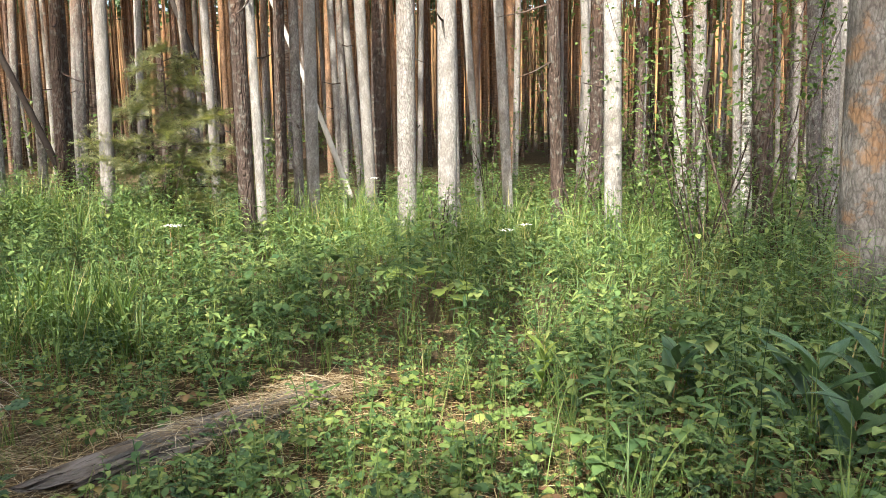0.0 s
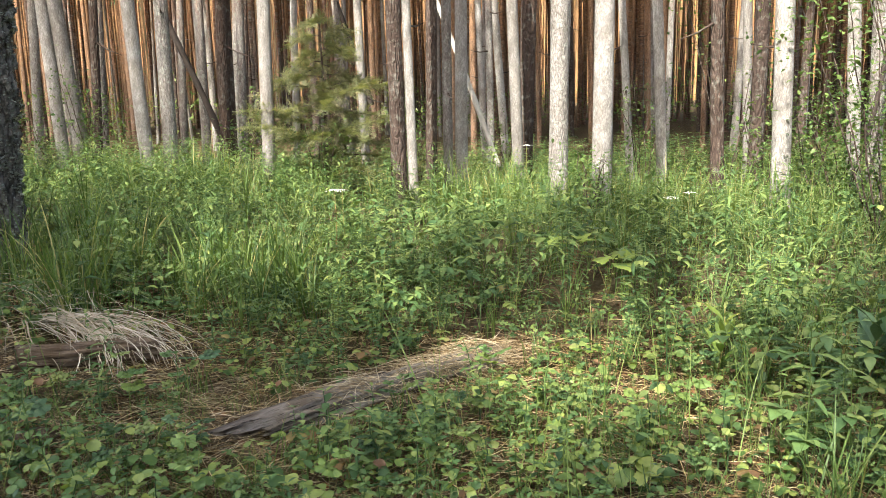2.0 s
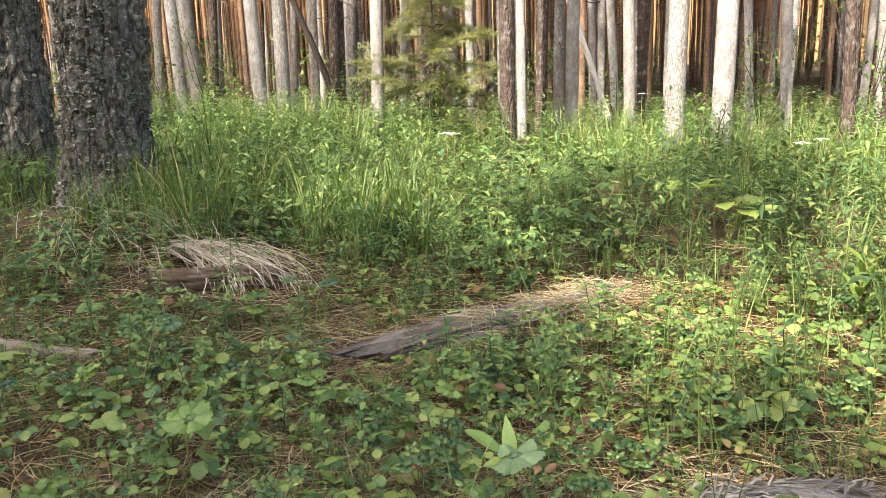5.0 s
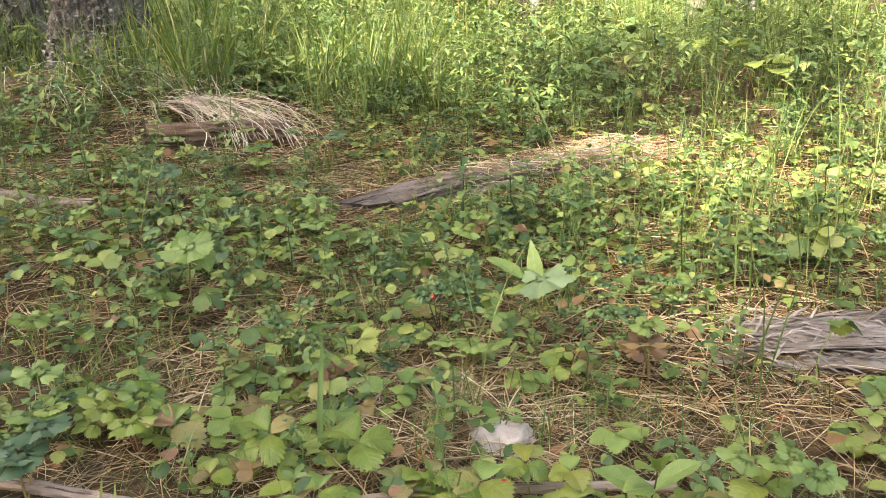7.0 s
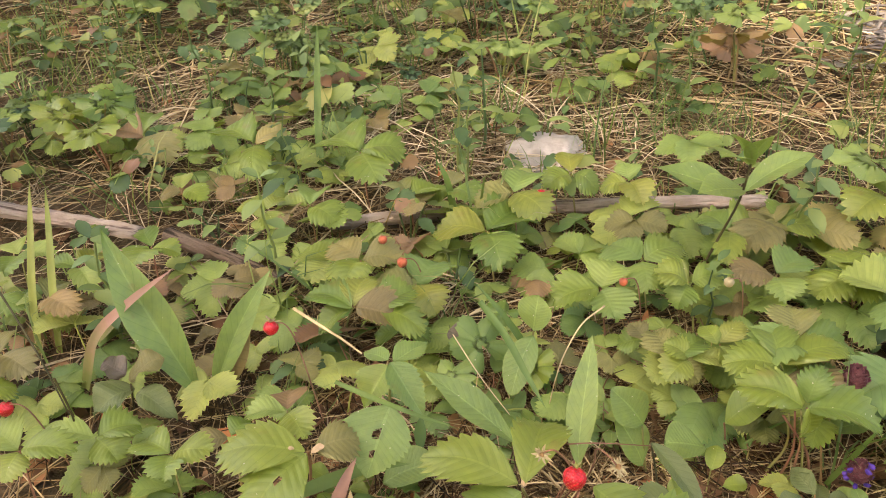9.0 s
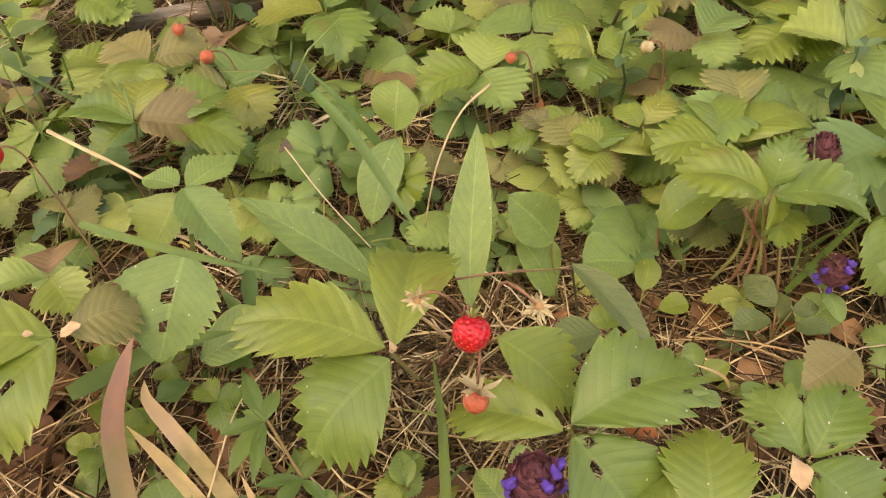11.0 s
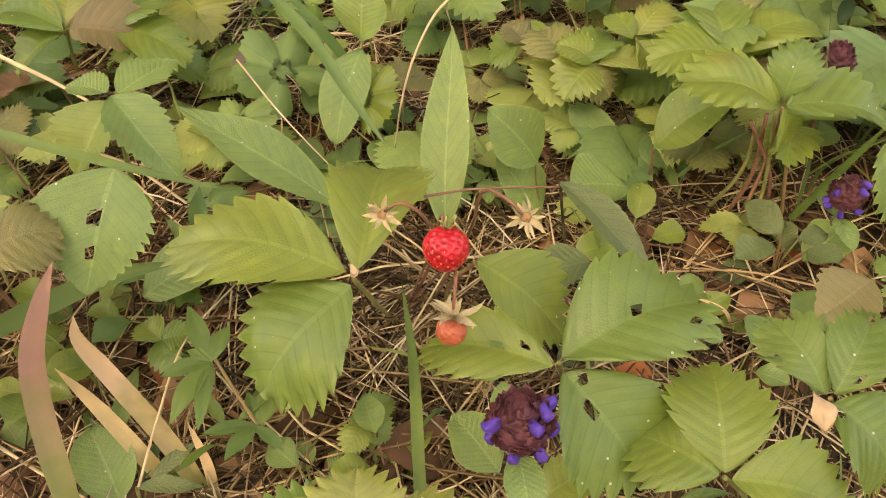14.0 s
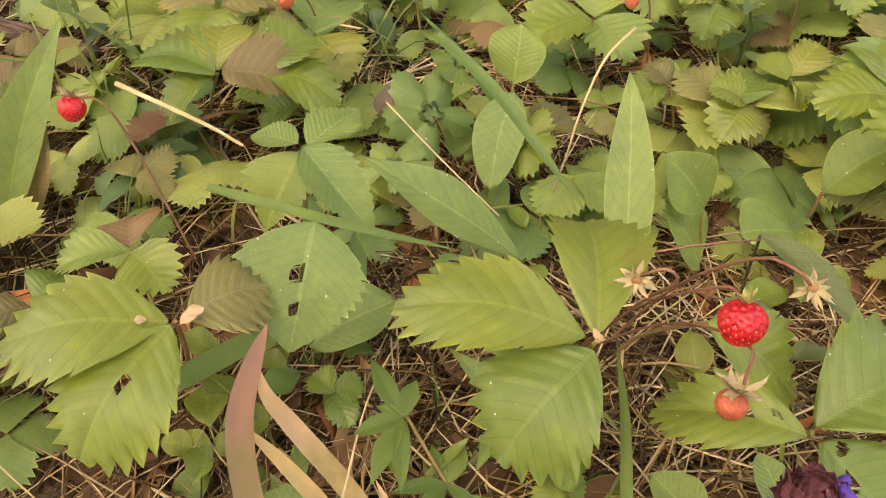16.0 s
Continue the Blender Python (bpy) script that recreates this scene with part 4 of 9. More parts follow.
def big_trunk(name, x, y, z, r, height, sx, sy, label, rough=0.042, sides=150, rings=300, lean_top=3.2, bark=None, lichen=0):
    """An old trunk with plates of bark and lichen flakes in relief over its lower metres."""
    zs = np.concatenate([np.linspace(-0.25, lean_top, rings), np.linspace(lean_top + 0.4, height, 14)])
    ang = np.linspace(0, 2 * np.pi, sides, endpoint=False)
    V = np.zeros((len(zs), sides, 3))
    for i, h in enumerate(zs):
        base = r * (1 - 0.55 * max(0, h) / height) + 0.30 * r * math.exp(-max(0.0, h + 0.05) / 0.22)
        for k, a in enumerate(ang):
            ca, sa = math.cos(a), math.sin(a)
            rr = base * (1 + 0.03 * math.sin(3 * a + 1) + 0.05 * math.exp(-max(0, h) / 0.3) * math.sin(5 * a))
            if h <= lean_top:
                p = Vector((ca * r * 24, sa * r * 24, h * 4.0))
                p += Vector((0.5, 0.5, 0.5)) * noise.noise(p * 0.8)
                d1 = noise.voronoi(p)[0]
                plate = min(0.35, d1[1] - d1[0])
                fl = noise.voronoi(Vector((ca * r * 36, sa * r * 36, h * 44)))[0]
                flake = max(0.0, 0.5 - fl[0]) * max(0.0, noise.noise((ca * r * 9, sa * r * 9, h * 3)) - 0.02)
                rr += rough * 1.7 * (plate - 0.2) + rough * 1.5 * flake + rough * 0.55 * noise.noise((ca * r * 40, sa * r * 40, h * 24)) + rough * 0.3 * noise.noise((ca * r * 90, sa * r * 90, h * 70))
            V[i, k] = (rr * ca + sx * h, rr * sa + sy * h, h)
    e = empty(name, x, y, z, label, "tree")
    part("trunk", (V.reshape(-1, 3), grid_tris(len(zs), sides, True)), bark or M_BARK_BIG, e)
    if lichen:
        rs = np.random.default_rng(int(abs(x * 100)))
        cup = [leaf(0.011 + 0.003 * k, 0.018 + 0.004 * k, 3, 2, "round", 0.5, -0.5, 0, 0, 0, 0.3, 0.3, 0.3, 70 + k) for k in range(4)]
        items = []
        while len(items) < lichen:
            a, h = rs.uniform(0, 6.283), rs.uniform(0.05, 2.2)
            if noise.noise((math.cos(a) * 2.2, math.sin(a) * 2.2, h * 4.5)) + rs.normal(0, 0.14) < 0.04:
                continue
            i, k = np.searchsorted(zs, h), int(a / 6.2832 * sides) % sides
            q = V[i, k]
            out = Matrix.Rotation(a - math.pi / 2 + rs.normal(0, 0.5), 4, "Z") @ Matrix.Rotation(rs.uniform(-1.5, -0.4), 4, "X") @ Matrix.Rotation(rs.uniform(-0.7, 0.7), 4, "Y")
            items.append(moved(cup[len(items) % 4], Matrix.Translation(tuple(q)) @ out @ Matrix.Scale(rs.uniform(0.5, 1.25), 4)))
        part("lichen", merge(*items), M_LICHEN, e, "curled grey-green lichen flakes")["kind"] = "stuff"
    crown = part("crown", PINES["g"][0][1], None, e)
    crown.scale = (1.6, 1.6, 1)
    return e


big_trunk("old_pine", -3.13, 3.69, 0.28, 0.206, 20, 0.085, 0.0, "thick old pine with dark furrowed bark and grey lichen", lichen=3600)
big_trunk("old_pine", -4.29, 4.30, 0.13, 0.25, 20, 0.0, 0.0, "old pine with brown plated bark beside a thicker trunk", sides=110, rings=200, lichen=1600)
big_trunk("scarred_pine", 2.40, 4.45, 0.0, 0.142, 19, -0.011, 0.006, "pine with pale grey bark and orange bare patches", rough=0.007, sides=70, rings=120, bark=M_SCARRED)


# ---- undergrowth ----
def trifoliate(size, cols=1, height=0.08, reach=0.04, seed=0, teeth=6, pleat=0.0):
    """A strawberry leaf on its stalk: three toothed leaflets from one hub."""
    rs = np.random.default_rng(seed)
    hub = np.array([0, reach, height])
    geos = [tube([(0, 0, 0), (0, reach * 0.35, height * 0.55), tuple(hub)], [0.0011, 0.001, 0.0009], 4, cap=False)]
    for k, a in enumerate((0, 78, -78)):
        g = toothed_leaf(size * (1.0 if k == 0 else 0.92), size * 0.86, teeth, 2, cols, rs.uniform(0.05, 0.5), rs.uniform(0.0, 0.4), 0.5, pleat, 0.06, seed + k)
        tilt = rs.uniform(-18, 12)
        geos.append(moved(g, Matrix.Translation(hub) @ Matrix.Rotation(radians(a + rs.uniform(-9, 9)), 4, "Z") @ Matrix.Rotation(radians(tilt), 4, "X") @ Matrix.Rotation(radians(rs.uniform(-14, 14)), 4, "Y")))
    return merge(*geos)


def herb_upright(height, leaves, length, width, seed, kind="ovate", whorl=2, droop=0.4, lean=0.08, rows=4):
    """A leafy stem."""
    rs = np.random.default_rng(seed)
    geos = [tube(arc((0, 0, 0), (rs.normal(0, lean) * height, rs.normal(0, lean) * height, height), 0, 5, 0.006), [0.003, 0.0026, 0.0022, 0.0018, 0.0012], 4, cap=False)]
    for k in range(leaves):
        h = height * (0.18 + 0.82 * (k + 1) / leaves)
        s = (0.55 + 0.6 * math.sin(math.pi * (0.25 + 0.7 * k / leaves))) * rs.uniform(0.8, 1.15)
        for w in range(whorl):
            yaw = k * 1.57 + w * 2 * math.pi / whorl + rs.normal(0, 0.25)
            g = leaf(length * s, width * s, rows, 1, kind, rs.uniform(0.1, 0.35), droop * rs.uniform(0.5, 1.3))
            geos.append(moved(g, Matrix.Translation((0, 0, h)) @ Matrix.Rotation(yaw, 4, "Z") @ Matrix.Rotation(radians(rs.uniform(0, 40)), 4, "X")))
    return merge(*geos)


def herb_compound(height, fronds, size, seed):
    """Stalks from one root, each with three to five leaflets held flat."""
    rs = np.random.default_rng(seed)
    geos = []
    for k in range(fronds):
        yaw = k * 2 * math.pi / fronds + rs.normal(0, 0.3)
        r, h = height * rs.uniform(0.2, 0.55), height * rs.uniform(0.6, 1.0)
        hub = np.array([-r * math.sin(yaw), r * math.cos(yaw), h])
        geos.append(tube(arc((0, 0, 0), hub, 0.06 * height, 5), [0.0025, 0.002, 0.0018, 0.0015, 0.0012], 3, cap=False))
        n = rs.integers(3, 6)
        for j in range(n):
            a = yaw + (j - (n - 1) / 2) * (1.0 if n < 4 else 0.75)
            g = leaf(size * rs.uniform(0.8, 1.15), size * rs.uniform(0.5, 0.7), 4, 1, "ovate", rs.uniform(0.05, 0.3), rs.uniform(0.1, 0.4))
            geos.append(moved(g, Matrix.Translation(hub) @ Matrix.Rotation(a, 4, "Z") @ Matrix.Rotation(radians(rs.uniform(-20, 20)), 4, "X")))
    return merge(*geos)


def herb_pinnate(height, fronds, pairs, size, seed):
    """Arching stalks from one root, each with narrow leaflets in pairs and one at its end."""
    rs = np.random.default_rng(seed)
    geos = []
    for k in range(fronds):
        yaw = k * 2 * math.pi / fronds + rs.normal(0, 0.4)
        r, h = height * rs.uniform(0.35, 0.7), height * rs.uniform(0.6, 1.0)
        P = arc((0, 0, 0), (-r * math.sin(yaw), r * math.cos(yaw), h), 0.16 * height, 9)
        geos.append(tube(P[::2], [0.0022, 0.0018, 0.0015, 0.0012, 0.0008], 3, cap=False))
        for j in range(pairs + 1):
            q = P[8] if j == pairs else P[min(8, int(3 + 5 * j / pairs))]
            for sgn in ((0,) if j == pairs else (-1, 1)):
                l = size * rs.uniform(0.8, 1.15) * (1 - 0.25 * j / pairs)
                g = leaf(l, l * 0.36, 2, 1, "ovate", rs.uniform(0.1, 0.3), rs.uniform(0.1, 0.35))
                geos.append(moved(g, Matrix.Translation(q) @ Matrix.Rotation(yaw + sgn * rs.uniform(1.0, 1.35), 4, "Z") @ Matrix.Rotation(radians(rs.uniform(-22, 18)), 4, "X")))
    return merge(*geos)


def herb_broad(height, leaves, length, width, seed, kind="round"):
    rs = np.random.default_rng(seed)
    geos = []
    for k in range(leaves):
        yaw = k * 2.4 + rs.normal(0, 0.3)
        r, h = height * rs.uniform(0.1, 0.5), height * rs.uniform(0.5, 1.0)
        hub = np.array([-r * math.sin(yaw), r * math.cos(yaw), h])
        geos.append(tube(arc((0, 0, 0), hub, 0.04 * height, 4), 0.002, 3, cap=False))
        g = palm_leaf(length * rs.uniform(0.4, 0.6), 5, seed + k, 2, 30) if kind == "round" else leaf(length * rs.uniform(0.7, 1.1), width * rs.uniform(0.7, 1.1), 12, 1, kind, rs.uniform(0.1, 0.3), rs.uniform(0.2, 0.5), 4, 0.3, 0.012, 0.35, 0, 0.08, seed + k)
        geos.append(moved(g, Matrix.Translation(hub) @ Matrix.Rotation(yaw + rs.normal(0, 0.4), 4, "Z") @ Matrix.Rotation(radians(rs.uniform(-25, 30)), 4, "X")))
    return merge(*geos)


def grass_tuft(blades, length, width, seed, spread=0.03, bend=0.55):
    rs = np.random.default_rng(seed)
    geos = []
    for _ in range(blades):
        g = blade(length * rs.uniform(0.45, 1.1), width * rs.uniform(0.7, 1.2), bend * rs.uniform(0.3, 1.7), 5 if length > 0.25 else 3)
        a = rs.uniform(0, 6.283)
        geos.append(moved(g, spot(rs.normal(0, spread), rs.normal(0, spread), 0, a, rs.uniform(0, 0.3), a + 1.57)))
    return merge(*geos)


LOW_LEAVES = [trifoliate(rng.uniform(0.032, 0.046), 1, rng.uniform(0.03, 0.11), rng.uniform(0.01, 0.05), 100 + k, 6, 0.03) for k in range(10)]
NETTLE = [herb_upright(rng.uniform(0.32, 0.5), 6, 0.07, 0.036, 200 + k, rows=3) for k in range(4)]
FIREWEED = [herb_upright(rng.uniform(0.45, 0.65), 11, 0.085, 0.016, 220 + k, "lance", 3, 0.5, 0.05, rows=3) for k in range(4)]
SMALL_HERB = [herb_upright(rng.uniform(0.12, 0.24), 6, 0.035, 0.018, 240 + k, "oval", 2, 0.3) for k in range(4)]
FAR_NETTLE = [herb_upright(rng.uniform(0.36, 0.52), 5, 0.085, 0.05, 210 + k, rows=2) for k in range(3)]
FAR_FIREWEED = [herb_upright(rng.uniform(0.45, 0.65), 8, 0.095, 0.024, 230 + k, "lance", 3, 0.5, 0.05, rows=2) for k in range(3)]
ELDER = [herb_compound(rng.uniform(0.22, 0.36), 5, 0.075, 260 + k) for k in range(5)]
ROWAN = [herb_pinnate(rng.uniform(0.28, 0.42), 5, 4, 0.062, 400 + k) for k in range(4)]
BROAD = [herb_broad(rng.uniform(0.14, 0.3), 5, 0.10, 0.085, 280 + k) for k in range(4)]
TUFT = [grass_tuft(16, rng.uniform(0.3, 0.5), 0.006, 300 + k, 0.035) for k in range(4)]
TALL_TUFT = [grass_tuft(26, rng.uniform(0.5, 0.7), 0.008, 320 + k, 0.05, 0.45) for k in range(3)]
FINE_TUFT = [grass_tuft(10, rng.uniform(0.12, 0.22), 0.003, 340 + k, 0.03, 0.7) for k in range(3)]
PLANTAIN = [herb_broad(rng.uniform(0.04, 0.09), 4, 0.05, 0.026, 380 + k, "oval") for k in range(4)]
STEMS = [grass_tuft(3, 0.55, 0.0035, 360 + k, 0.02, 0.35) for k in range(3)]

LOGS = ((-1.20, 2.50, -0.52, 3.42, 0.17), (-2.30, 2.80, -1.72, 3.02, 0.13), (-1.26, 1.01, -0.85, 1.0, 0.02))


def near_log(x, y, pad=0.0):
    for ax, ay, bx, by, r in LOGS:
        s = max(0, min(1, ((x - ax) * (bx - ax) + (y - ay) * (by - ay)) / ((bx - ax) ** 2 + (by - ay) ** 2)))
        if math.hypot(x - ax - s * (bx - ax), y - ay - s * (by - ay)) < r + pad:
            return True
    return math.hypot(x + 3.13, y - 3.69) < 0.33 or math.hypot(x + 4.20, y - 4.30) < 0.3 or math.hypot(x - 2.4, y - 4.45) < 0.2 or (-0.15 < x < 0.28 and 1.68 < y < 1.98)


def patch(x, y, s, k=0.0):
    return noise.noise((x * s, y * s, 7.7 + k))


def wedge(rs, d0, d1):
    d = math.sqrt(rs.uniform(d0 * d0, d1 * d1))
    b = radians(rs.uniform(-36, 52))
    return -d * math.sin(b), d * math.cos(b), d


def hero_clear(x, y):
    """Ground kept free for the plants placed by hand round the ripe berry."""
    return -0.66 < x < -0.17 and 0.5 < y < 0.84 or (-0.95 < x < 0.1 and y < 0.66) or (x + 0.36) ** 2 + (y - 0.5) ** 2 < 0.16 ** 2 or (x + 0.3) ** 2 + (y - 0.2) ** 2 < 0.25 ** 2


def scatter_herbs():
    rs = random.Random(21)
    herbs, lows, grass, broad = [], [], [], []
    for _ in range(4300):
        x, y, d = wedge(rs, 3.1, 13.5)
        if near_log(x, y, 0.05):
            continue
        if -3.7 < x < -2.6 and y < 3.75:
            continue
        thick = min(1.0, max(0.0, (d - 3.0) / 1.4))
        if rs.random() > 0.3 + 0.7 * thick or (d > 8 and rs.random() < 0.12):
            continue
        g = gz(x, y)
        p, q = patch(x, y, 0.7), patch(x, y, 1.5, 4)
        s = (0.5 + 0.5 * thick) * rs.uniform(0.75, 1.2) * (0.92 if d > 7 else 1.0)
        M = spot(x, y, g - 0.01, rs.uniform(0, 6.28), abs(rs.gauss(0, 0.09)), rs.uniform(0, 6.28), s)
        r = rs.random()
        if p > 0.12 and r < 0.5:
            herbs.append((rs.choice(FIREWEED if d < 7 else FAR_FIREWEED), M))
        elif q > 0.26 and r < 0.4:
            grass.append((rs.choice(TUFT), M))
        elif r < 0.30:
            herbs.append((rs.choice(NETTLE if d < 7 else FAR_NETTLE), M))
        elif r < 0.72:
            herbs.append((rs.choice(ELDER + ROWAN + ROWAN if d < 9 else FAR_NETTLE), M))
        elif r < 0.84:
            broad.append((rs.choice(BROAD), M))
        else:
            grass.append((rs.choice(TUFT), M))
    # low plants of the clearing, before the tall growth
    for _ in range(12500):
        x, y, d = wedge(rs, 0.85, 5.2)
        if near_log(x, y) or (d > 3.4 and rs.random() < 0.5):
            continue
        bare = patch(x, y, 1.1, 2) + (0.30 if x < -1.2 and y < 2.9 and y > 2.1 else 0.0)
        if bare > 0.36 or hero_clear(x, y) or math.hypot(x + 0.4, y - 0.75) < 0.45 or (math.hypot(x + 0.4, y - 0.75) < 0.95 and rs.random() < 0.5):
            continue
        if rs.random() < 0.35 + 0.9 * max(0.0, patch(x, y, 6.0, 13)) + (0.25 if d > 2.2 else 0.0):
            lows.append((rs.choice(LOW_LEAVES), spot(x, y, gz(x, y), rs.uniform(0, 6.28), abs(rs.gauss(0, 0.3)), rs.uniform(0, 6.28), rs.uniform(0.36, 0.8) if rs.random() < 0.85 or d < 1.6 else rs.uniform(0.8, 1.25))))
    for _ in range(900):
        x, y, d = wedge(rs, 1.9, 4.6)
        if near_log(x, y, 0.03) or patch(x, y, 1.1, 2) > 0.2 or math.hypot(x + 0.4, y - 0.75) < 1.3:
            continue
        M = spot(x, y, gz(x, y), rs.uniform(0, 6.28), abs(rs.gauss(0, 0.12)), rs.uniform(0, 6.28), rs.uniform(0.7, 1.2))
        herbs.append((rs.choice(SMALL_HERB), M)) if rs.random() < 0.6 else grass.append((rs.choice(FINE_TUFT), M))
    for _ in range(520):
        x, y = rs.uniform(-1.7, 0.9), rs.uniform(0.8, 2.6)
        if near_log(x, y, 0.03) or hero_clear(x, y) or math.hypot(x + 0.4, y - 0.7) < 0.24:
            continue
        M = spot(x, y, gz(x, y), rs.uniform(0, 6.28), abs(rs.gauss(0, 0.15)), rs.uniform(0, 6.28), rs.uniform(0.45, 0.9))
        herbs.append((rs.choice(SMALL_HERB + PLANTAIN), M)) if rs.random() < 0.6 else grass.append((rs.choice(FINE_TUFT), M))
    for _ in range(1500):
        x, y = rs.uniform(-2.7, 1.2), rs.uniform(1.25, 3.3)
        if near_log(x, y, 0.02) or patch(x, y, 1.4, 21) > 0.3:
            continue
        grass.append((rs.choice(FINE_TUFT), spot(x, y, gz(x, y), rs.uniform(0, 6.28), abs(rs.gauss(0, 0.25)), rs.uniform(0, 6.28), rs.uniform(0.3, 0.8))))
    for _ in range(230):
        x, y, d = wedge(rs, 1.7, 4.2)
        if near_log(x, y, 0.05):
            continue
        broad.append((rs.choice(BROAD), spot(x, y, gz(x, y), rs.uniform(0, 6.28), abs(rs.gauss(0, 0.12)), rs.uniform(0, 6.28), rs.uniform(0.35, 0.75))))
    # leafy growth between the old pine and the log
    for _ in range(260):
        x, y = rs.uniform(-3.3, -0.7), rs.uniform(3.0, 5.2)
        if near_log(x, y, 0.1) or math.hypot(x + 1.75, y - 2.95) < 0.5:
            continue
        if x < -2.6 and y < 3.9:
            continue
        herbs.append((rs.choice(NETTLE + ROWAN + FIREWEED), spot(x, y, gz(x, y), rs.uniform(0, 6.28), abs(rs.gauss(0, 0.12)), rs.uniform(0, 6.28), rs.uniform(0.6, 0.95) * (0.7 if y < 3.5 else 1.0))))
    # tall growth before the trees on the rise
    for _ in range(420):
        x, y = rs.uniform(-6.4, -2.6), rs.uniform(5.6, 8.3)
        herbs.append((rs.choice(FIREWEED + ROWAN + FAR_FIREWEED), spot(x, y, gz(x, y), rs.uniform(0, 6.28), abs(rs.gauss(0, 0.12)), rs.uniform(0, 6.28), rs.uniform(0.7, 1.05))))
    # long thin stems standing over the herbs
    for _ in range(420):
        x, y, d = wedge(rs, 2.6, 8.5)
        if near_log(x, y, 0.03):
            continue
        grass.append((rs.choice(STEMS), spot(x, y, gz(x, y), rs.uniform(0, 6.28), abs(rs.gauss(0, 0.12)), rs.uniform(0, 6.28), rs.uniform(0.7, 1.3))))
    # thin yellowish grass beside the log
    for _ in range(120):
        x, y = rs.gauss(0.25, 0.4), rs.gauss(2.35, 0.4)
        if near_log(x, y, 0.04):
            continue
        grass.append((rs.choice(FINE_TUFT + STEMS), spot(x, y, gz(x, y), rs.uniform(0, 6.28), abs(rs.gauss(0, 0.2)), rs.uniform(0, 6.28), rs.uniform(0.5, 1.1))))
    # denser dark growth towards the right edge of the clearing
    for _ in range(300):
        x, y = rs.uniform(0.45, 2.4), rs.uniform(2.0, 4.2)
        if x < 0.45 + 0.1 * patch(x, y, 2) or math.hypot(x - 2.4, y - 4.45) < 0.25:
            continue
        M = spot(x, y, gz(x, y), rs.uniform(0, 6.28), abs(rs.gauss(0, 0.1)), rs.uniform(0, 6.28), rs.uniform(0.6, 1.0))
        (grass.append((rs.choice(TUFT + FINE_TUFT), M)) if rs.random() < 0.4 else herbs.append((rs.choice(ELDER + NETTLE + SMALL_HERB + FIREWEED), M)))
    for _ in range(70):
        x, y = rs.uniform(1.9, 2.75), rs.uniform(3.7, 4.25)
        herbs.append((rs.choice(NETTLE + ROWAN + FIREWEED), spot(x, y, gz(x, y), rs.uniform(0, 6.28), abs(rs.gauss(0, 0.1)), rs.uniform(0, 6.28), rs.uniform(0.7, 1.0))))
    # grass on the mound of the old pines and at the foot of the front trees
    for _ in range(60):
        a, r = rs.uniform(0, 6.28), 0.34 + 0.55 * rs.random() ** 1.5
        x, y = -3.0 + r * math.cos(a) * 1.3, 3.6 + r * math.sin(a)
        if near_log(x, y, 0.02):
            continue
        if y < 3.75 and x < -2.75 and rs.random() < 0.6:
            continue
        grass.append((rs.choice(TALL_TUFT), spot(x, y, gz(x, y) - 0.01, rs.uniform(0, 6.28), abs(rs.gauss(0, 0.1)), rs.uniform(0, 6.28), rs.uniform(0.5, 1.0) * (0.6 if y < 3.75 and x < -2.75 else 1.0))))
    for _ in range(16):
        x, y = rs.uniform(-3.3, -2.4), rs.uniform(3.25, 3.6)
        if near_log(x, y, 0.02):
            continue
        grass.append((rs.choice(TALL_TUFT), spot(x, y, gz(x, y) - 0.01, rs.uniform(0, 6.28), abs(rs.gauss(0, 0.12)), rs.uniform(0, 6.28), rs.uniform(0.45, 0.7))))
    for cx, cy, n, sp in ((-0.75, 7.6, 40, 0.45), (0.5, 7.4, 30, 0.5), (1.5, 7.0, 30, 0.5), (-1.6, 3.9, 12, 0.13), (-3.3, 7.2, 30, 0.6)):
        for _ in range(n):
            x, y = rs.gauss(cx, sp), rs.gauss(cy, sp)
            grass.append((rs.choice(TALL_TUFT), spot(x, y, gz(x, y) - 0.01, rs.uniform(0, 6.28), abs(rs.gauss(0, 0.1)), rs.uniform(0, 6.28), rs.uniform(0.7, 1.1))))
    # the same cover goes on round the rest of the clearing
    for _ in range(2300):
        d, b = math.sqrt(rs.uniform(1.0, 90)), rs.uniform(0, 6.283)
        x, y = -d * math.sin(b), d * math.cos(b)
        if -0.66 < math.atan2(-x, y) < 0.93 or near_log(x, y) or hero_clear(x, y) or patch(x, y, 0.8, 5) > 0.3:
            continue
        M = spot(x, y, gz(x, y), rs.uniform(0, 6.28), abs(rs.gauss(0, 0.12)), rs.uniform(0, 6.28), rs.uniform(0.5, 0.9) * min(1.0, 0.4 + 0.15 * d))
        r = rs.random()
        if r < 0.3 or d < 1.6:
            lows.append((rs.choice(LOW_LEAVES), spot(x, y, gz(x, y), rs.uniform(0, 6.28), 0.2, rs.uniform(0, 6.28), rs.uniform(0.6, 1.2))))
        elif r < 0.7:
            herbs.append((rs.choice(FAR_NETTLE + FAR_FIREWEED), M))
        else:
            grass.append((rs.choice(TUFT + FINE_TUFT), M))
    batch("herb_undergrowth", M_HERB, herbs + broad, "waist-deep green herbs filling the forest clearing", "undergrowth")
    batch("low_leaf_carpet", M_LOW, lows, "carpet of low three-part green leaves", "undergrowth")
    batch("grass_tufts", M_GRASS, grass, "long green forest grass in loose tufts", "grass")


scatter_herbs()


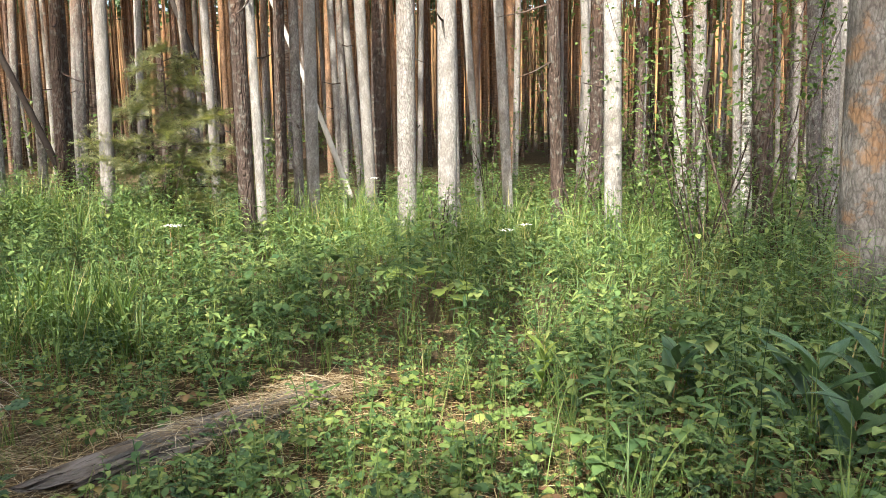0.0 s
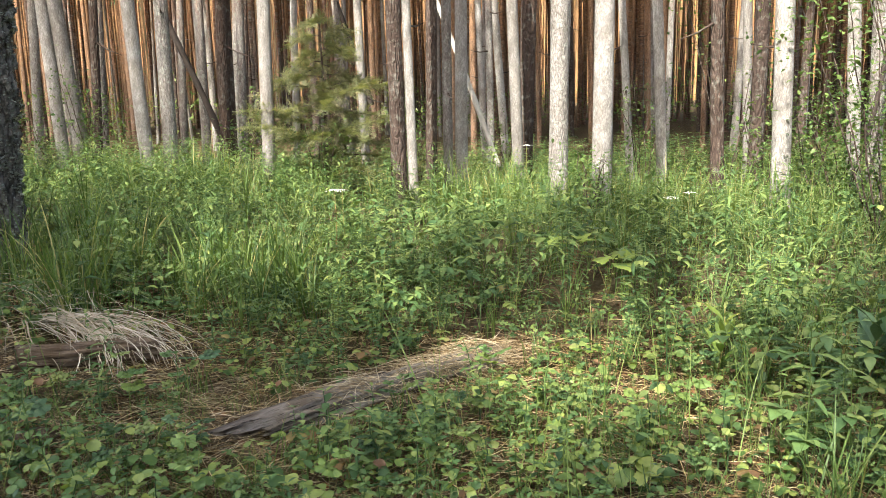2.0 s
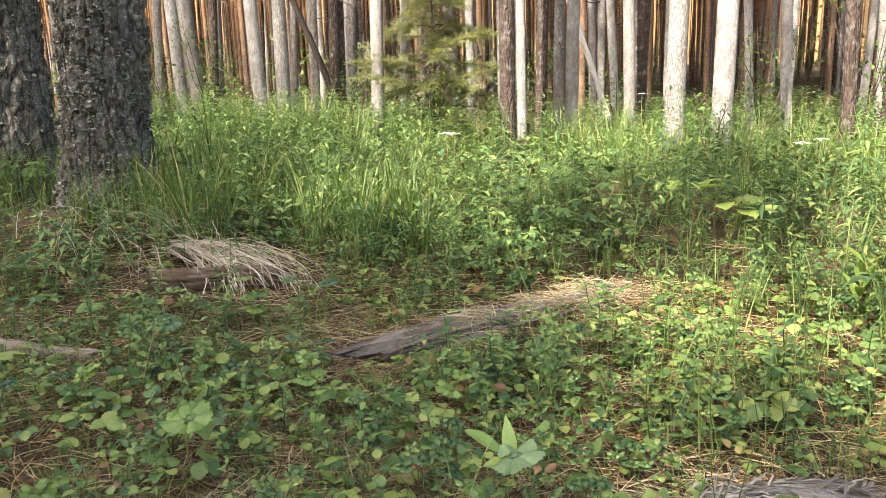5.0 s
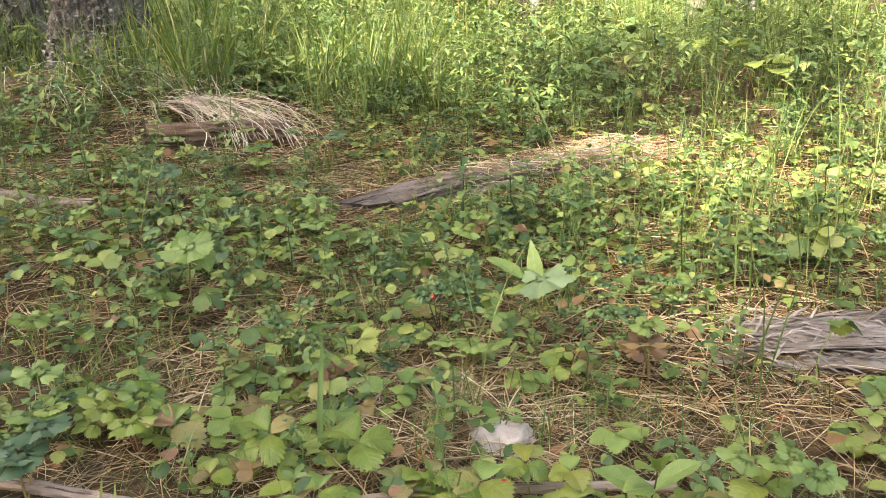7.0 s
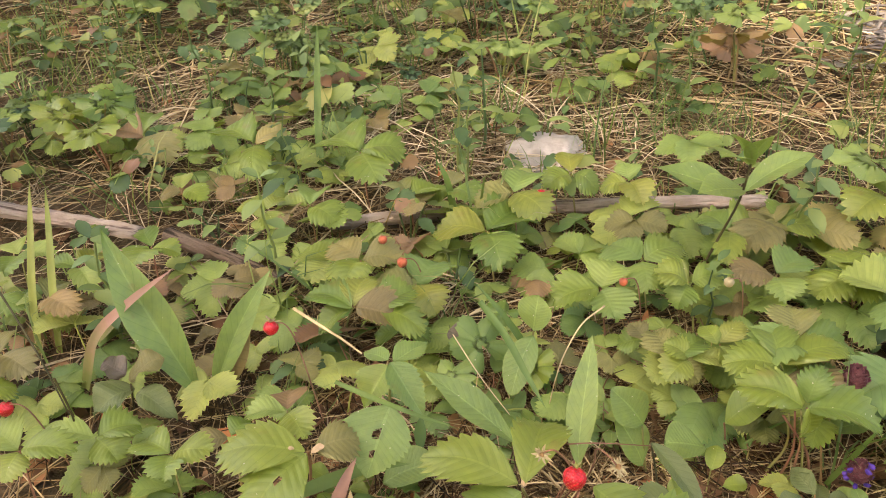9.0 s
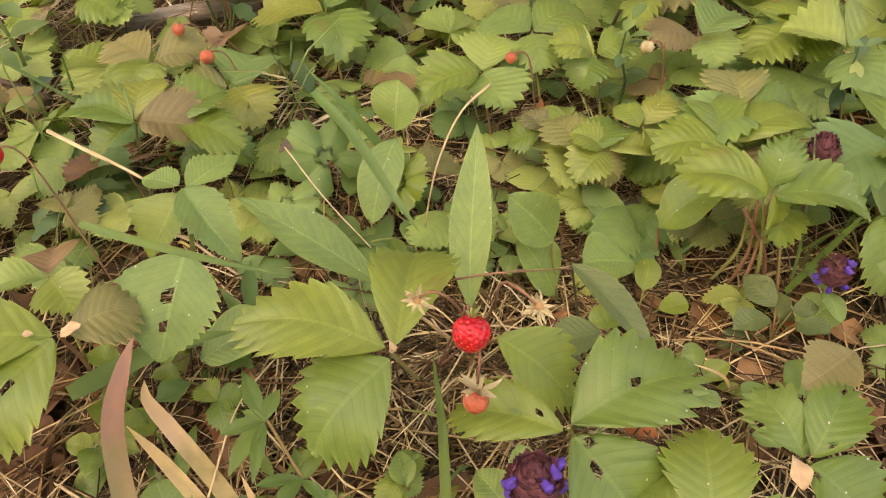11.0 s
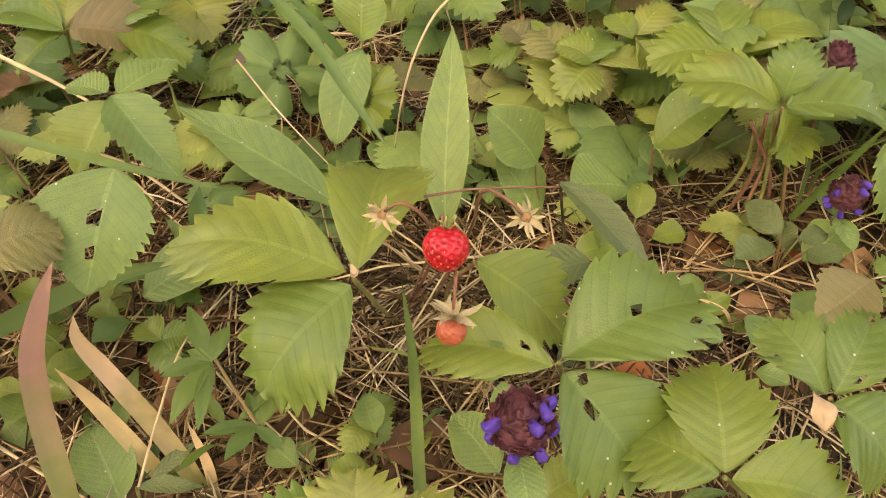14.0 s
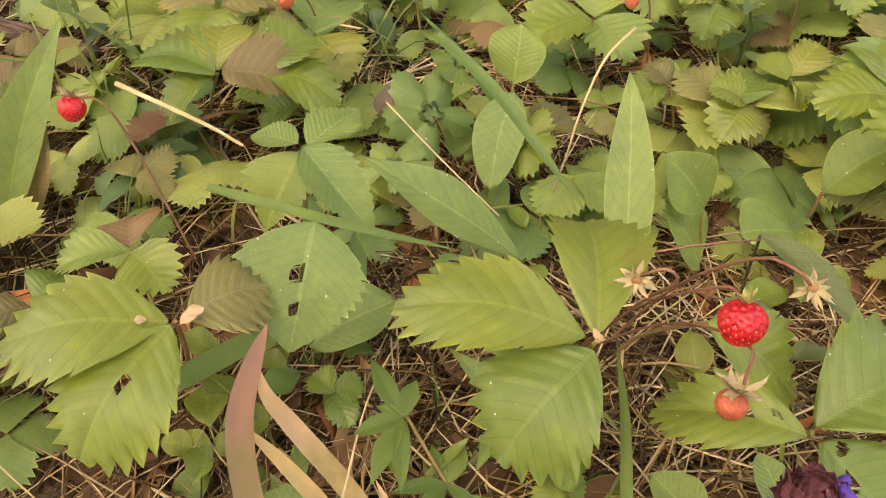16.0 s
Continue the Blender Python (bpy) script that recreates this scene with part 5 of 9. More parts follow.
def scatter_litter():
    """Dry needles, straw and leaf scraps on the soil, thickest near the berries."""
    rs = random.Random(33)
    strands = []
    for k in range(6):
        l = 0.05 + 0.012 * k
        strands.append(tube(arc((-l / 2, 0, 0), (l / 2, 0, 0), 0.004 + 0.002 * (k % 3), 4, 0.0012, 0.006 * (k % 3 - 1)), [0.0003, 0.0005, 0.0005, 0.0002], 3, cap=False))
    far = [tube(arc((-0.04, 0, 0), (0.04, 0, 0), 0.005, 3, 0.001, 0.006 * (k - 1)), [0.0004, 0.0007, 0.0003], 3, cap=False) for k in range(3)]
    items = []
    for k in range(31000):
        d = abs(rs.gauss(0, 0.75)) if k < 16000 else rs.uniform(0.8, 3.8)
        a = rs.uniform(0, 6.283)
        x, y = -0.4 + d * math.cos(a), 0.80 + d * math.sin(a)
        s = rs.uniform(0.6, 1.5) * (1 + 0.2 * d)
        items.append((rs.choice(strands if d < 0.8 else far), spot(x, y, gz(x, y) + abs(rs.gauss(0, 0.006)) + 0.001, rs.uniform(0, 6.28), rs.gauss(0, 0.22), rs.uniform(0, 6.28), s)))
    for k in range(9500):
        x, y = rs.uniform(-3.0, 1.4), rs.uniform(1.5, 3.8)
        items.append((rs.choice(far), spot(x, y, gz(x, y) + abs(rs.gauss(0, 0.008)) + 0.001, rs.uniform(0, 6.28), rs.gauss(0, 0.25), rs.uniform(0, 6.28), rs.uniform(1.3, 2.8))))
    batch("needle_litter", M_LITTER, items, "brown and straw-coloured dry needles on the soil", "litter")
    straws = [tube(arc((-0.09, 0, 0), (0.09, 0, 0), 0.006 + 0.003 * k, 6, 0.002, 0.012 * (k - 1)), [0.0005, 0.0009, 0.001, 0.0009, 0.0007, 0.0003], 3, cap=False) for k in range(3)]
    items = []
    for k in range(11500):
        if k < 450:
            x, y = rs.gauss(0.15, 0.35), rs.gauss(1.75, 0.3)
        elif k < 2900:
            s = 1.05 - 0.75 * rs.random() ** 1.5
            if rs.random() < 0.62:
                continue
            x, y = -1.2 + 0.7 * s + rs.gauss(0, 0.07), 2.5 + 0.92 * s + rs.gauss(0, 0.07)
        elif k < 4200:
            x, y = rs.uniform(-2.6, 0.8), rs.uniform(1.3, 3.2)
        elif k < 5200:
            x, y = rs.gauss(-0.85, 0.25), rs.gauss(1.45, 0.25)
        else:
            x, y = rs.gauss(-0.45, 0.75), rs.gauss(1.5, 0.55)
        h = 0.045 * math.exp(-((k - 1500) * (k - 2900) > 0) * 9)
        a = rs.gauss(-0.5, 0.5) if k < 1500 else rs.uniform(0, 6.28)
        size = rs.uniform(0.5, 1.3) if k < 5200 else rs.uniform(0.2, 0.65)
        items.append((rs.choice(straws), spot(x, y, gz(x, y) + 0.006 + h + abs(rs.gauss(0, 0.006)), a, rs.gauss(0, 0.15), rs.uniform(0, 6.28), size)))
    for k in range(2600):
        x, y = rs.uniform(-2.6, -0.9), rs.uniform(1.8, 3.0)
        items.append((rs.choice(straws), spot(x, y, gz(x, y) + 0.008 + abs(rs.gauss(0, 0.007)), rs.uniform(0, 6.28), rs.gauss(0, 0.15), rs.uniform(0, 6.28), rs.uniform(0.35, 0.9))))
    for k in range(420):
        x, y = rs.gauss(-0.4, 0.2), rs.gauss(0.68, 0.14)
        items.append((rs.choice(straws), spot(x, y, gz(x, y) + 0.008 + abs(rs.gauss(0, 0.006)), rs.uniform(0, 6.28), rs.gauss(0, 0.15), rs.uniform(0, 6.28), rs.uniform(0.25, 0.6))))
    batch("dry_straw", M_DRY_GRASS, items, "bleached straw lying in swathes over soil and log", "dry grass")
    scraps = [leaf(0.03, 0.02, 4, 1, "ovate", 0.5, 0.5, 0, 0, 0, 0.3, 0.8, 0.2, k) for k in range(5)]
    items = []
    for k in range(4200):
        d = abs(rs.gauss(0, 0.9)) if k < 1300 else rs.uniform(0.8, 3.6)
        a = rs.uniform(0, 6.283)
        x, y = -0.4 + d * math.cos(a), 0.80 + d * math.sin(a)
        items.append((rs.choice(scraps), spot(x, y, gz(x, y) + 0.004, rs.uniform(0, 6.28), rs.gauss(0, 0.4), rs.uniform(0, 6.28), rs.uniform(0.5, 1.3))))
    for k in range(420):
        x, y = rs.gauss(-0.42, 0.2), rs.gauss(0.72, 0.13)
        size = rs.uniform(0.7, 1.5) if k < 340 else rs.uniform(1.3, 2.0)
        items.append((rs.choice(scraps), spot(x, y, gz(x, y) + 0.007, rs.uniform(0, 6.28), rs.gauss(0, 0.3), rs.uniform(0, 6.28), size)))
    batch("fallen_leaf_scraps", M_DEAD_LEAF, items, "curled brown dead leaves among the needles", "litter")


scatter_litter()


# ---- strawberry plants of the near ground ----
def mid_leaf(k):
    V, T, U = trifoliate(0.046 + 0.004 * (k % 4), 2, 0.05 + 0.012 * (k % 5), 0.02 + 0.012 * (k % 3), 500 + k, 9, 0.009)
    return mesh_from("leaf", V, T, M_STRAWBERRY, U)


MID_LEAF = [mid_leaf(k) for k in range(8)]
for me in MID_LEAF[::4]:
    me.materials[0] = M_TIRED if me is MID_LEAF[4] else M_STRAWBERRY


def strawberry_templates():
    made = []
    for k in range(6):
        e = empty("strawberry_plant", 0, 0, -50, "low wild strawberry plant with toothed three-part leaves", "plant", "wild strawberry plants")
        for j in range(2 + k % 3):
            o = part("leaf", MID_LEAF[(k * 3 + j) % 8], None, e)
            o.matrix_basis = Matrix.Rotation(j * 2.2 + k, 4, "Z") @ Matrix.Scale(0.85 + 0.1 * ((k + j) % 4), 4)
        made.append(e)
    return made


STRAWBERRY = strawberry_templates()


def scatter_strawberries():
    rs = random.Random(44)
    used = []
    for n in range(7000):
        if len(used) >= 298:
            break
        x, y = (rs.uniform(-1.05, 0.3), rs.uniform(0.82, 1.3)) if rs.random() < 0.7 else (rs.uniform(-1.75, 0.75), rs.uniform(0.42, 2.25))
        d = math.hypot(x + 0.35, y - 0.55)
        if hero_clear(x, y) or near_log(x, y, 0.03) or d > 1.25 or patch(x, y, 2.3, 9) > 0.36:
            continue
        if any((x - a) ** 2 + (y - b) ** 2 < 0.045 ** 2 for a, b in used):
            continue
        k = len(used)
        used.append((x, y))
        m = pose(x, y, gz(x, y) - 0.004, rs.gauss(0, 7), rs.gauss(0, 7), rs.uniform(0, 360)) @ Matrix.Scale(rs.uniform(0.55, 1.1), 4)
        if k < 6:
            STRAWBERRY[k].matrix_basis = m
        else:
            copy_thing(STRAWBERRY[k % 6], m)


scatter_strawberries()


# ---- fallen wood and stones ----
def log_geo(a, b, ra, rb, flat=0.8, sides=40, rings=60, grain=0.012, seed=0, jag=0.06, z_sink=0.0):
    """A weathered log from a to b with grooved sides and broken ends."""
    a, b = np.array(a, float), np.array(b, float)
    y = (b - a) / np.linalg.norm(b - a)
    x = np.cross(y, (0, 0, 1))
    x /= np.linalg.norm(x)
    z = np.cross(x, y)
    L = np.linalg.norm(b - a)
    V = []
    for i in range(rings + 1):
        s = i / rings
        for k in range(sides):
            t = 2 * math.pi * k / sides
            g = noise.noise((math.cos(t) * 4 + seed, math.sin(t) * 4, s * L * 1.2)) + 0.5 * noise.noise((math.cos(t) * 11 + seed, math.sin(t) * 11, s * L * 2.5))
            r = ra + (rb - ra) * s + grain * g * 1.6
            along = s * L
            if i in (0, rings):
                along += (1 if i else -1) * jag * noise.noise((math.cos(t) * 3 + seed, math.sin(t) * 3, 9.0))
                r *= 0.93
            V.append(a + y * along + x * r * math.cos(t) + z * r * flat * math.sin(t) + z * 0.01 * math.sin(s * 5 + seed))
    V = np.array(V)
    n = len(V)
    V = np.concatenate([V, [V[:sides].mean(0) + y * 0.03, V[-sides:].mean(0) - y * 0.03]])
    k = np.arange(sides)
    T = np.concatenate([grid_tris(rings + 1, sides, True), np.stack([k, (k + 1) % sides, np.full(sides, n)], 1), np.stack([k + n - sides, (k + 1) % sides + n - sides, np.full(sides, n + 1)], 1)])
    return V, T, np.zeros((len(V), 2))


def along_x(ob, a, b):
    """Give a log a pose whose x axis runs from a to b, keeping the mesh where it is."""
    d = Vector(b) - Vector(a)
    m = Matrix.Translation(a) @ d.to_track_quat("X", "Z").to_matrix().to_4x4()
    ob.data.transform(m.inverted())
    ob.matrix_basis = m


def make_log(name, a, b, ra, rb, mat, label, category="log", **kw):
    ob = part(name, log_geo(a, b, ra, rb, **kw), mat)
    along_x(ob, a, b)
    return tagged(ob, label, category)


make_log("fallen_log", (-1.21, 2.52, 0.0), (-0.50, 3.42, 0.02), 0.105, 0.08, M_GREY_WOOD, "half-buried weathered grey log with cracked grain", flat=0.62, grain=0.036, sides=72, rings=110, jag=0.16)
make_log("broken_log", (-2.28, 2.80, 0.18), (-1.80, 3.05, 0.14), 0.058, 0.048, M_BROWN_WOOD, "short brown bare log under dry grass", seed=4, grain=0.014)
make_log("fallen_branch", (-2.50, 2.19, 0.085), (-2.09, 2.245, 0.075), 0.024, 0.020, M_STICK, "grey dead branch lying in the litter", "branch", sides=12, rings=24, grain=0.005, seed=7, flat=1.0)
make_log("fallen_branch", (-1.97, 2.285, 0.072), (-1.82, 2.345, 0.068), 0.024, 0.020, M_BROWN_WOOD, "short brown piece of dead branch with bark", "branch", sides=12, rings=16, grain=0.007, seed=17, flat=1.0)


# ---- plants round the ripe berry ----
def leaflet(plant, base, tip, width, mat, kind="obovate", teeth=9, hint=(0, 0, 1), name="leaflet", seed=0, fold=0.22, droop=0.0, wave=0.035, tooth=0.30, bites=0, label="", arch=0.06):
    """One leaf blade between two points in the world, as a part of its plant."""
    L = (Vector(tip) - Vector(base)).length
    if kind == "obovate" and teeth:
        rs = random.Random(seed)
        g = toothed_leaf(L, width * 1.04, teeth, 8, 6, fold * rs.uniform(0.4, 2.2), droop + rs.uniform(0.0, 0.22), 0.5, 0.005, wave * rs.uniform(1.0, 2.2), seed, bites)
    elif kind == "round" and teeth:
        g = palm_leaf(L * 0.66, 5, seed, 5, 70)
    else:
        g = leaf(L, width, teeth * 4 if teeth else 16, 5, kind, fold, droop, teeth, tooth * 0.7, 0.004 if teeth else 0.0, 0.35, 0, wave, seed, bites)
    V = g[0].copy()
    V[:, 2] += (arch + (0.05 if kind == "obovate" else 0.0)) * L * np.sin(np.pi * np.clip(V[:, 1] / L, 0, 1))
    ob = part(name, (V, g[1], g[2]), mat, plant, label)
    ob.matrix_basis = Matrix.Translation(-Vector(plant.matrix_basis.translation)) @ frame_of(base, tip, hint)
    return ob


def smooth_path(points, n=14):
    """Catmull-Rom through the points."""
    P = np.array(points, float)
    if len(P) < 3:
        return np.linspace(P[0], P[-1], 4)
    Q = np.concatenate([[2 * P[0] - P[1]], P, [2 * P[-1] - P[-2]]])
    out = []
    m = max(3, n // (len(P) - 1))
    for i in range(1, len(Q) - 2):
        for s in np.linspace(0, 1, m, endpoint=False):
            a, b, c, d = Q[i - 1 : i + 3]
            out.append(0.5 * (2 * b + (c - a) * s + (2 * a - 5 * b + 4 * c - d) * s * s + (3 * b - a - 3 * c + d) * s ** 3))
    out.append(P[-1])
    return np.array(out)


def stalk(plant, points, r0, r1, mat, name="stalk"):
    P = smooth_path(points)
    P = P - np.array(plant.matrix_basis.translation)
    return part(name, tube(P, np.linspace(r0, r1, len(P)), 6), mat, plant)


def ribbon(name, points, width, mat, label):
    """A single grass blade through the points, creased along its middle."""
    P = smooth_path(points, 24)
    o = P[0].copy()
    n = len(P)
    t = np.gradient(P, axis=0)
    t /= np.linalg.norm(t, axis=1, keepdims=True)
    side = np.cross(t, (0.1, -0.5, 0.86))
    side /= np.linalg.norm(side, axis=1, keepdims=True)
    up = np.cross(side, t)
    s = np.linspace(0, 1, n)
    w = width * 0.42 * np.clip(1.05 * (1 - s ** 3.5), 0.03, 1) * (0.8 + 0.2 * np.minimum(1, 6 * s))
    V = np.stack([P - o + side * (k * w)[:, None] + up * (abs(k) * 0.3 * w)[:, None] for k in (-1, -0.5, 0, 0.5, 1)], 1).reshape(-1, 3)
    UV = np.stack([np.tile([0, 0.25, 0.5, 0.75, 1], n), np.repeat(s, 5)], -1)
    ob = tagged(part(name, (V, grid_tris(n, 5), UV), mat), label, "grass")
    ob.matrix_basis = Matrix.Translation(o)
    return ob


def dry_stalk(points, r, mat):
    P = smooth_path(points, 20)
    ob = tagged(part("dry_stalk", tube(P - P[0], np.linspace(r, r * 0.6, len(P)), 6), mat), "thin dry grass stalk lying over the leaves", "stalk")
    ob.matrix_basis = Matrix.Translation(P[0])
    return ob


def sphere_geo(r, rings=12, sides=18, sz=1.0):
    th = np.linspace(0.02, np.pi - 0.02, rings)
    ph = np.linspace(0, 2 * np.pi, sides, endpoint=False)
    V = np.stack([(r * np.sin(t) * np.cos(p), r * np.sin(t) * np.sin(p), r * sz * np.cos(t)) for t in th for p in ph])
    return V, grid_tris(rings, sides, True)[:, ::-1], np.zeros((len(V), 2))


def berry_geo(r, fine=False):
    """Flesh dimpled round each seed; slightly conical."""
    n = 110
    k = np.arange(n)
    z = 1 - 2 * (k + 0.5) / n
    a = k * 2.39996
    dirs = np.stack([np.sqrt(1 - z * z) * np.cos(a), np.sqrt(1 - z * z) * np.sin(a), z], -1)
    V, T, U = sphere_geo(1.0, *((72, 100) if fine else (36, 50)))
    d = np.linalg.norm(V[:, None] - dirs[None], axis=2).min(1)
    bulge = 0.945 + 0.095 * np.clip(d / 0.14, 0, 1) ** 1.1
    V = V * bulge[:, None]
    V[:, :2] *= (1 + 0.12 * V[:, 2:3])
    seeds = dirs[z < 0.8]
    return V * r, T, U, seeds * r


def calyx_geo(size, n=9, up=0.35, seed=0):
    rs = np.random.default_rng(seed)
    geos = []
    for k in range(n):
        g = leaf(size * rs.uniform(0.7, 1.15), size * rs.uniform(0.19, 0.30), 6, 1, "lance", 0.6, rs.uniform(-0.45, 0.5), 0, 0, 0, 0.35, rs.normal(0, 0.5))
        geos.append(moved(g, Matrix.Rotation(2 * math.pi * k / n + rs.normal(0, 0.1), 4, "Z") @ Matrix.Rotation(up + rs.normal(0, 0.25), 4, "X")))
    return merge(*geos)


def ripe_berry(plant, at, r, mat, label, calyx_up=None, calyx_size=None, tilt=-25):
    """A berry hanging from its stalk, with seeds and a calyx on top; part of its plant."""
    o = Vector(at) - Vector(plant.matrix_basis.translation)
    V, T, U, seeds = berry_geo(r, r > 0.0061)
    berry = part("berry", (V, T, U), mat, plant, label)
    berry.matrix_basis = Matrix.Translation(o) @ pose(0, 0, 0, tilt, 5, 0)
    s_geo = sphere_geo(1.0, 4, 5)
    geos = [moved(s_geo, Matrix.Translation(p * 0.975) @ Matrix.Diagonal((r * 0.042, r * 0.042, r * 0.058, 1))) for p in seeds]
    ob = part("seeds", merge(*geos), M_SEED, berry)
    ob["kind"] = "stuff"
    c = part("calyx", calyx_geo(calyx_size or r * 0.85, 9 if calyx_up is None else 14, 0.95 if calyx_up is None else 0.55, 3), M_CALYX_GREEN if calyx_up is None else M_CALYX, berry)
    c.matrix_basis = Matrix.Translation((0, 0, r * 0.9 if calyx_up is None else calyx_up))
    return berry


def dry_calyx(plant, at, size, roll):
    """A dried star of sepals facing the viewer's side, left where a berry was picked."""
    o = Vector(at) - Vector(plant.matrix_basis.translation)
    c = part("dry_calyx", calyx_geo(size, 13, 0.15, int(abs(roll))), M_CALYX, plant, "dry straw-coloured star of sepals")
    c.matrix_basis = Matrix.Translation(o) @ pose(0, 0, 0, 52, 0, roll)
    core = part("receptacle", sphere_geo(size * 0.26, 8, 10, 0.7), M_CORE, c)
    core.matrix_basis = Matrix.Translation((0, 0, size * 0.06))
    return c


def bud_scale(plant, at, size):
    o = Vector(at) - Vector(plant.matrix_basis.translation)
    for k in range(3):
        g = leaf(size * (1.1 - 0.2 * k), size * 0.6, 5, 1, "ovate", 0.6, -0.3, 0, 0, 0, 0.3, 0.5, 0.2, k)
        ob = part("bud_scale", g, M_CRUMB, plant, "dry brown bud scale")
        ob.matrix_basis = Matrix.Translation(o) @ pose(0, 0, 0, 25, 0, 120 * k + 30)


def self_heal(at, r, stem, faded=False):
    """A self-heal flower head: tiers of dark bracts with violet lipped florets."""
    x, y, z = at
    e = empty("self_heal", x, y, 0.0, "self-heal with dark purple head " + ("gone over" if faded else "and violet florets"), "flower")
    part("stem", tube(arc((0.004, 0.006, 0), (0, 0, z - r), 0.0, 6, 0.0008), np.linspace(0.0012, 0.001, 6), 6), M_STEM, e)
    rs = np.random.default_rng(int(1000 * abs(x)))
    core = part("flower_head", sphere_geo(r * 0.62, 12, 16, 1.1), M_BRACT, e)
    core.matrix_basis = Matrix.Translation((0, 0, z))
    shapes = [mesh_from("bract", *leaf(r * 0.34, r * 0.27, 6, 2, "ovate", 0.5, -0.35, 0, 0, 0, 0.3, 0, 0.12, k)[:2], M_BRACT) for k in range(3)]
    for k in range(120):
        zz = 0.97 - 1.75 * (k + 0.5) / 120
        a = k * 2.39996
        q = math.sqrt(max(0.0, 1 - zz * zz))
        ob = part("bract", shapes[k % 3], None, e)
        ob.matrix_basis = Matrix.Translation((r * 0.5 * q * math.cos(a), r * 0.5 * q * math.sin(a), z + r * 0.62 * zz)) @ Matrix.Rotation(a - 1.57, 4, "Z") @ Matrix.Rotation(radians(30 + 45 * max(0, zz) + rs.normal(0, 14)), 4, "X") @ Matrix.Rotation(rs.normal(0, 0.25), 4, "Y")
    spots = [(0.9, 0.95), (0.4, 0.9), (-0.65, 0.5), (1.0, -0.4), (0.5, -0.6), (-0.8, -0.75), (-0.1, -1.0), (-0.95, -0.5), (1.3, 0.5)]
    if faded:
        spots = spots[5:7]
    for u, v in spots:
        a = radians(-90 + u * 95)
        q = r * 0.66 * math.sqrt(1 - 0.55 * v * v)
        p = Vector((q * math.cos(a), q * math.sin(a), z + v * r * 0.68))
        bm = bmesh.new()
        bmesh.ops.create_icosphere(bm, subdivisions=2, radius=r * 0.17)
        for w in bm.verts:
            k = w.co.copy()
            t = k.y / (r * 0.17)
            w.co.x *= 0.75 + 0.3 * max(0, -t)
            w.co.z = w.co.z * (1.0 + 0.25 * max(0, -t)) + 0.10 * r * t * t + 0.03 * r * math.sin(40 * k.x / r)
            w.co.y *= 1.2
        me = bpy.data.meshes.new("floret")
        bm.to_mesh(me)
        bm.free()
        me.materials.append(M_VIOLET)
        for pl in me.polygons:
            pl.use_smooth = True
        ob = part("floret", me, None, e, "violet lipped floret")
        ob.matrix_basis = Matrix.Translation(p) @ Matrix.Rotation(a + 1.57 + rs.normal(0, 0.3), 4, "Z") @ pose(0, 0, 0, rs.normal(20, 15), 0, 0)
    for k, a in enumerate((0.3, 3.4)):
        ob = part("leaf", leaf(r * 1.7, r * 0.9, 8, 2, "oval", 0.2, 0.3), M_LANCE, e)
        ob.matrix_basis = Matrix.Translation((0, 0, z - r * 1.25)) @ Matrix.Rotation(a, 4, "Z") @ pose(0, 0, 0, 15, 0, 0)
    return e


# strawberry plant beside the ripe berry
plant_a = empty("strawberry_plant", -0.4250, 0.7880, 0.0000, "wild strawberry plant with broad leaves and ripe red berry", "plant")
leaflet(plant_a, (-0.4190, 0.7090, 0.1320), (-0.4850, 0.7150, 0.1420), 0.0381, M_HERO, seed=1, label="pale green toothed leaflet")
leaflet(plant_a, (-0.4150, 0.7100, 0.1320), (-0.4170, 0.7860, 0.1240), 0.0370, M_HERO, seed=2)
leaflet(plant_a, (-0.4160, 0.7040, 0.1320), (-0.4450, 0.6690, 0.1120), 0.0469, M_HERO, seed=3)
stalk(plant_a, [(-0.4270, 0.7800, 0.0000), (-0.4190, 0.7390, 0.0700), (-0.4160, 0.7080, 0.1300)], 0.0013, 0.0010, M_STEM)
leaflet(plant_a, (-0.3750, 0.7300, 0.1200), (-0.3390, 0.7170, 0.0980), 0.0347, M_HERO, seed=4)
stalk(plant_a, [(-0.4000, 0.7840, 0.0000), (-0.3900, 0.7630, 0.0600), (-0.3750, 0.7310, 0.1180)], 0.0011, 0.0009, M_STEM)
plant_b = empty("strawberry_plant", -0.3290, 0.7490, 0.0000, "wild strawberry plant with insect-eaten light green leaves", "plant")
leaflet(plant_b, (-0.3410, 0.6940, 0.1160), (-0.2920, 0.7280, 0.1260), 0.0415, M_HERO, seed=5, bites=3)
leaflet(plant_b, (-0.3440, 0.6910, 0.1160), (-0.3940, 0.7010, 0.1080), 0.0276, M_HERO, seed=6, bites=3)
leaflet(plant_b, (-0.3400, 0.6890, 0.1160), (-0.3100, 0.6640, 0.0880), 0.0443, M_HERO, seed=7, bites=2)
stalk(plant_b, [(-0.3260, 0.7460, 0.0000), (-0.3360, 0.7190, 0.0600), (-0.3420, 0.6930, 0.1150)], 0.0013, 0.0010, M_STEM)
plant_c = empty("strawberry_plant", -0.2500, 0.7100, 0.0000, "wild strawberry plant with large toothed three-part leaves", "plant")
leaflet(plant_c, (-0.2850, 0.6660, 0.1030), (-0.2890, 0.7050, 0.1120), 0.0353, M_HERO, seed=8)
leaflet(plant_c, (-0.2870, 0.6650, 0.1030), (-0.3160, 0.6780, 0.1000), 0.0322, M_HERO, seed=9)
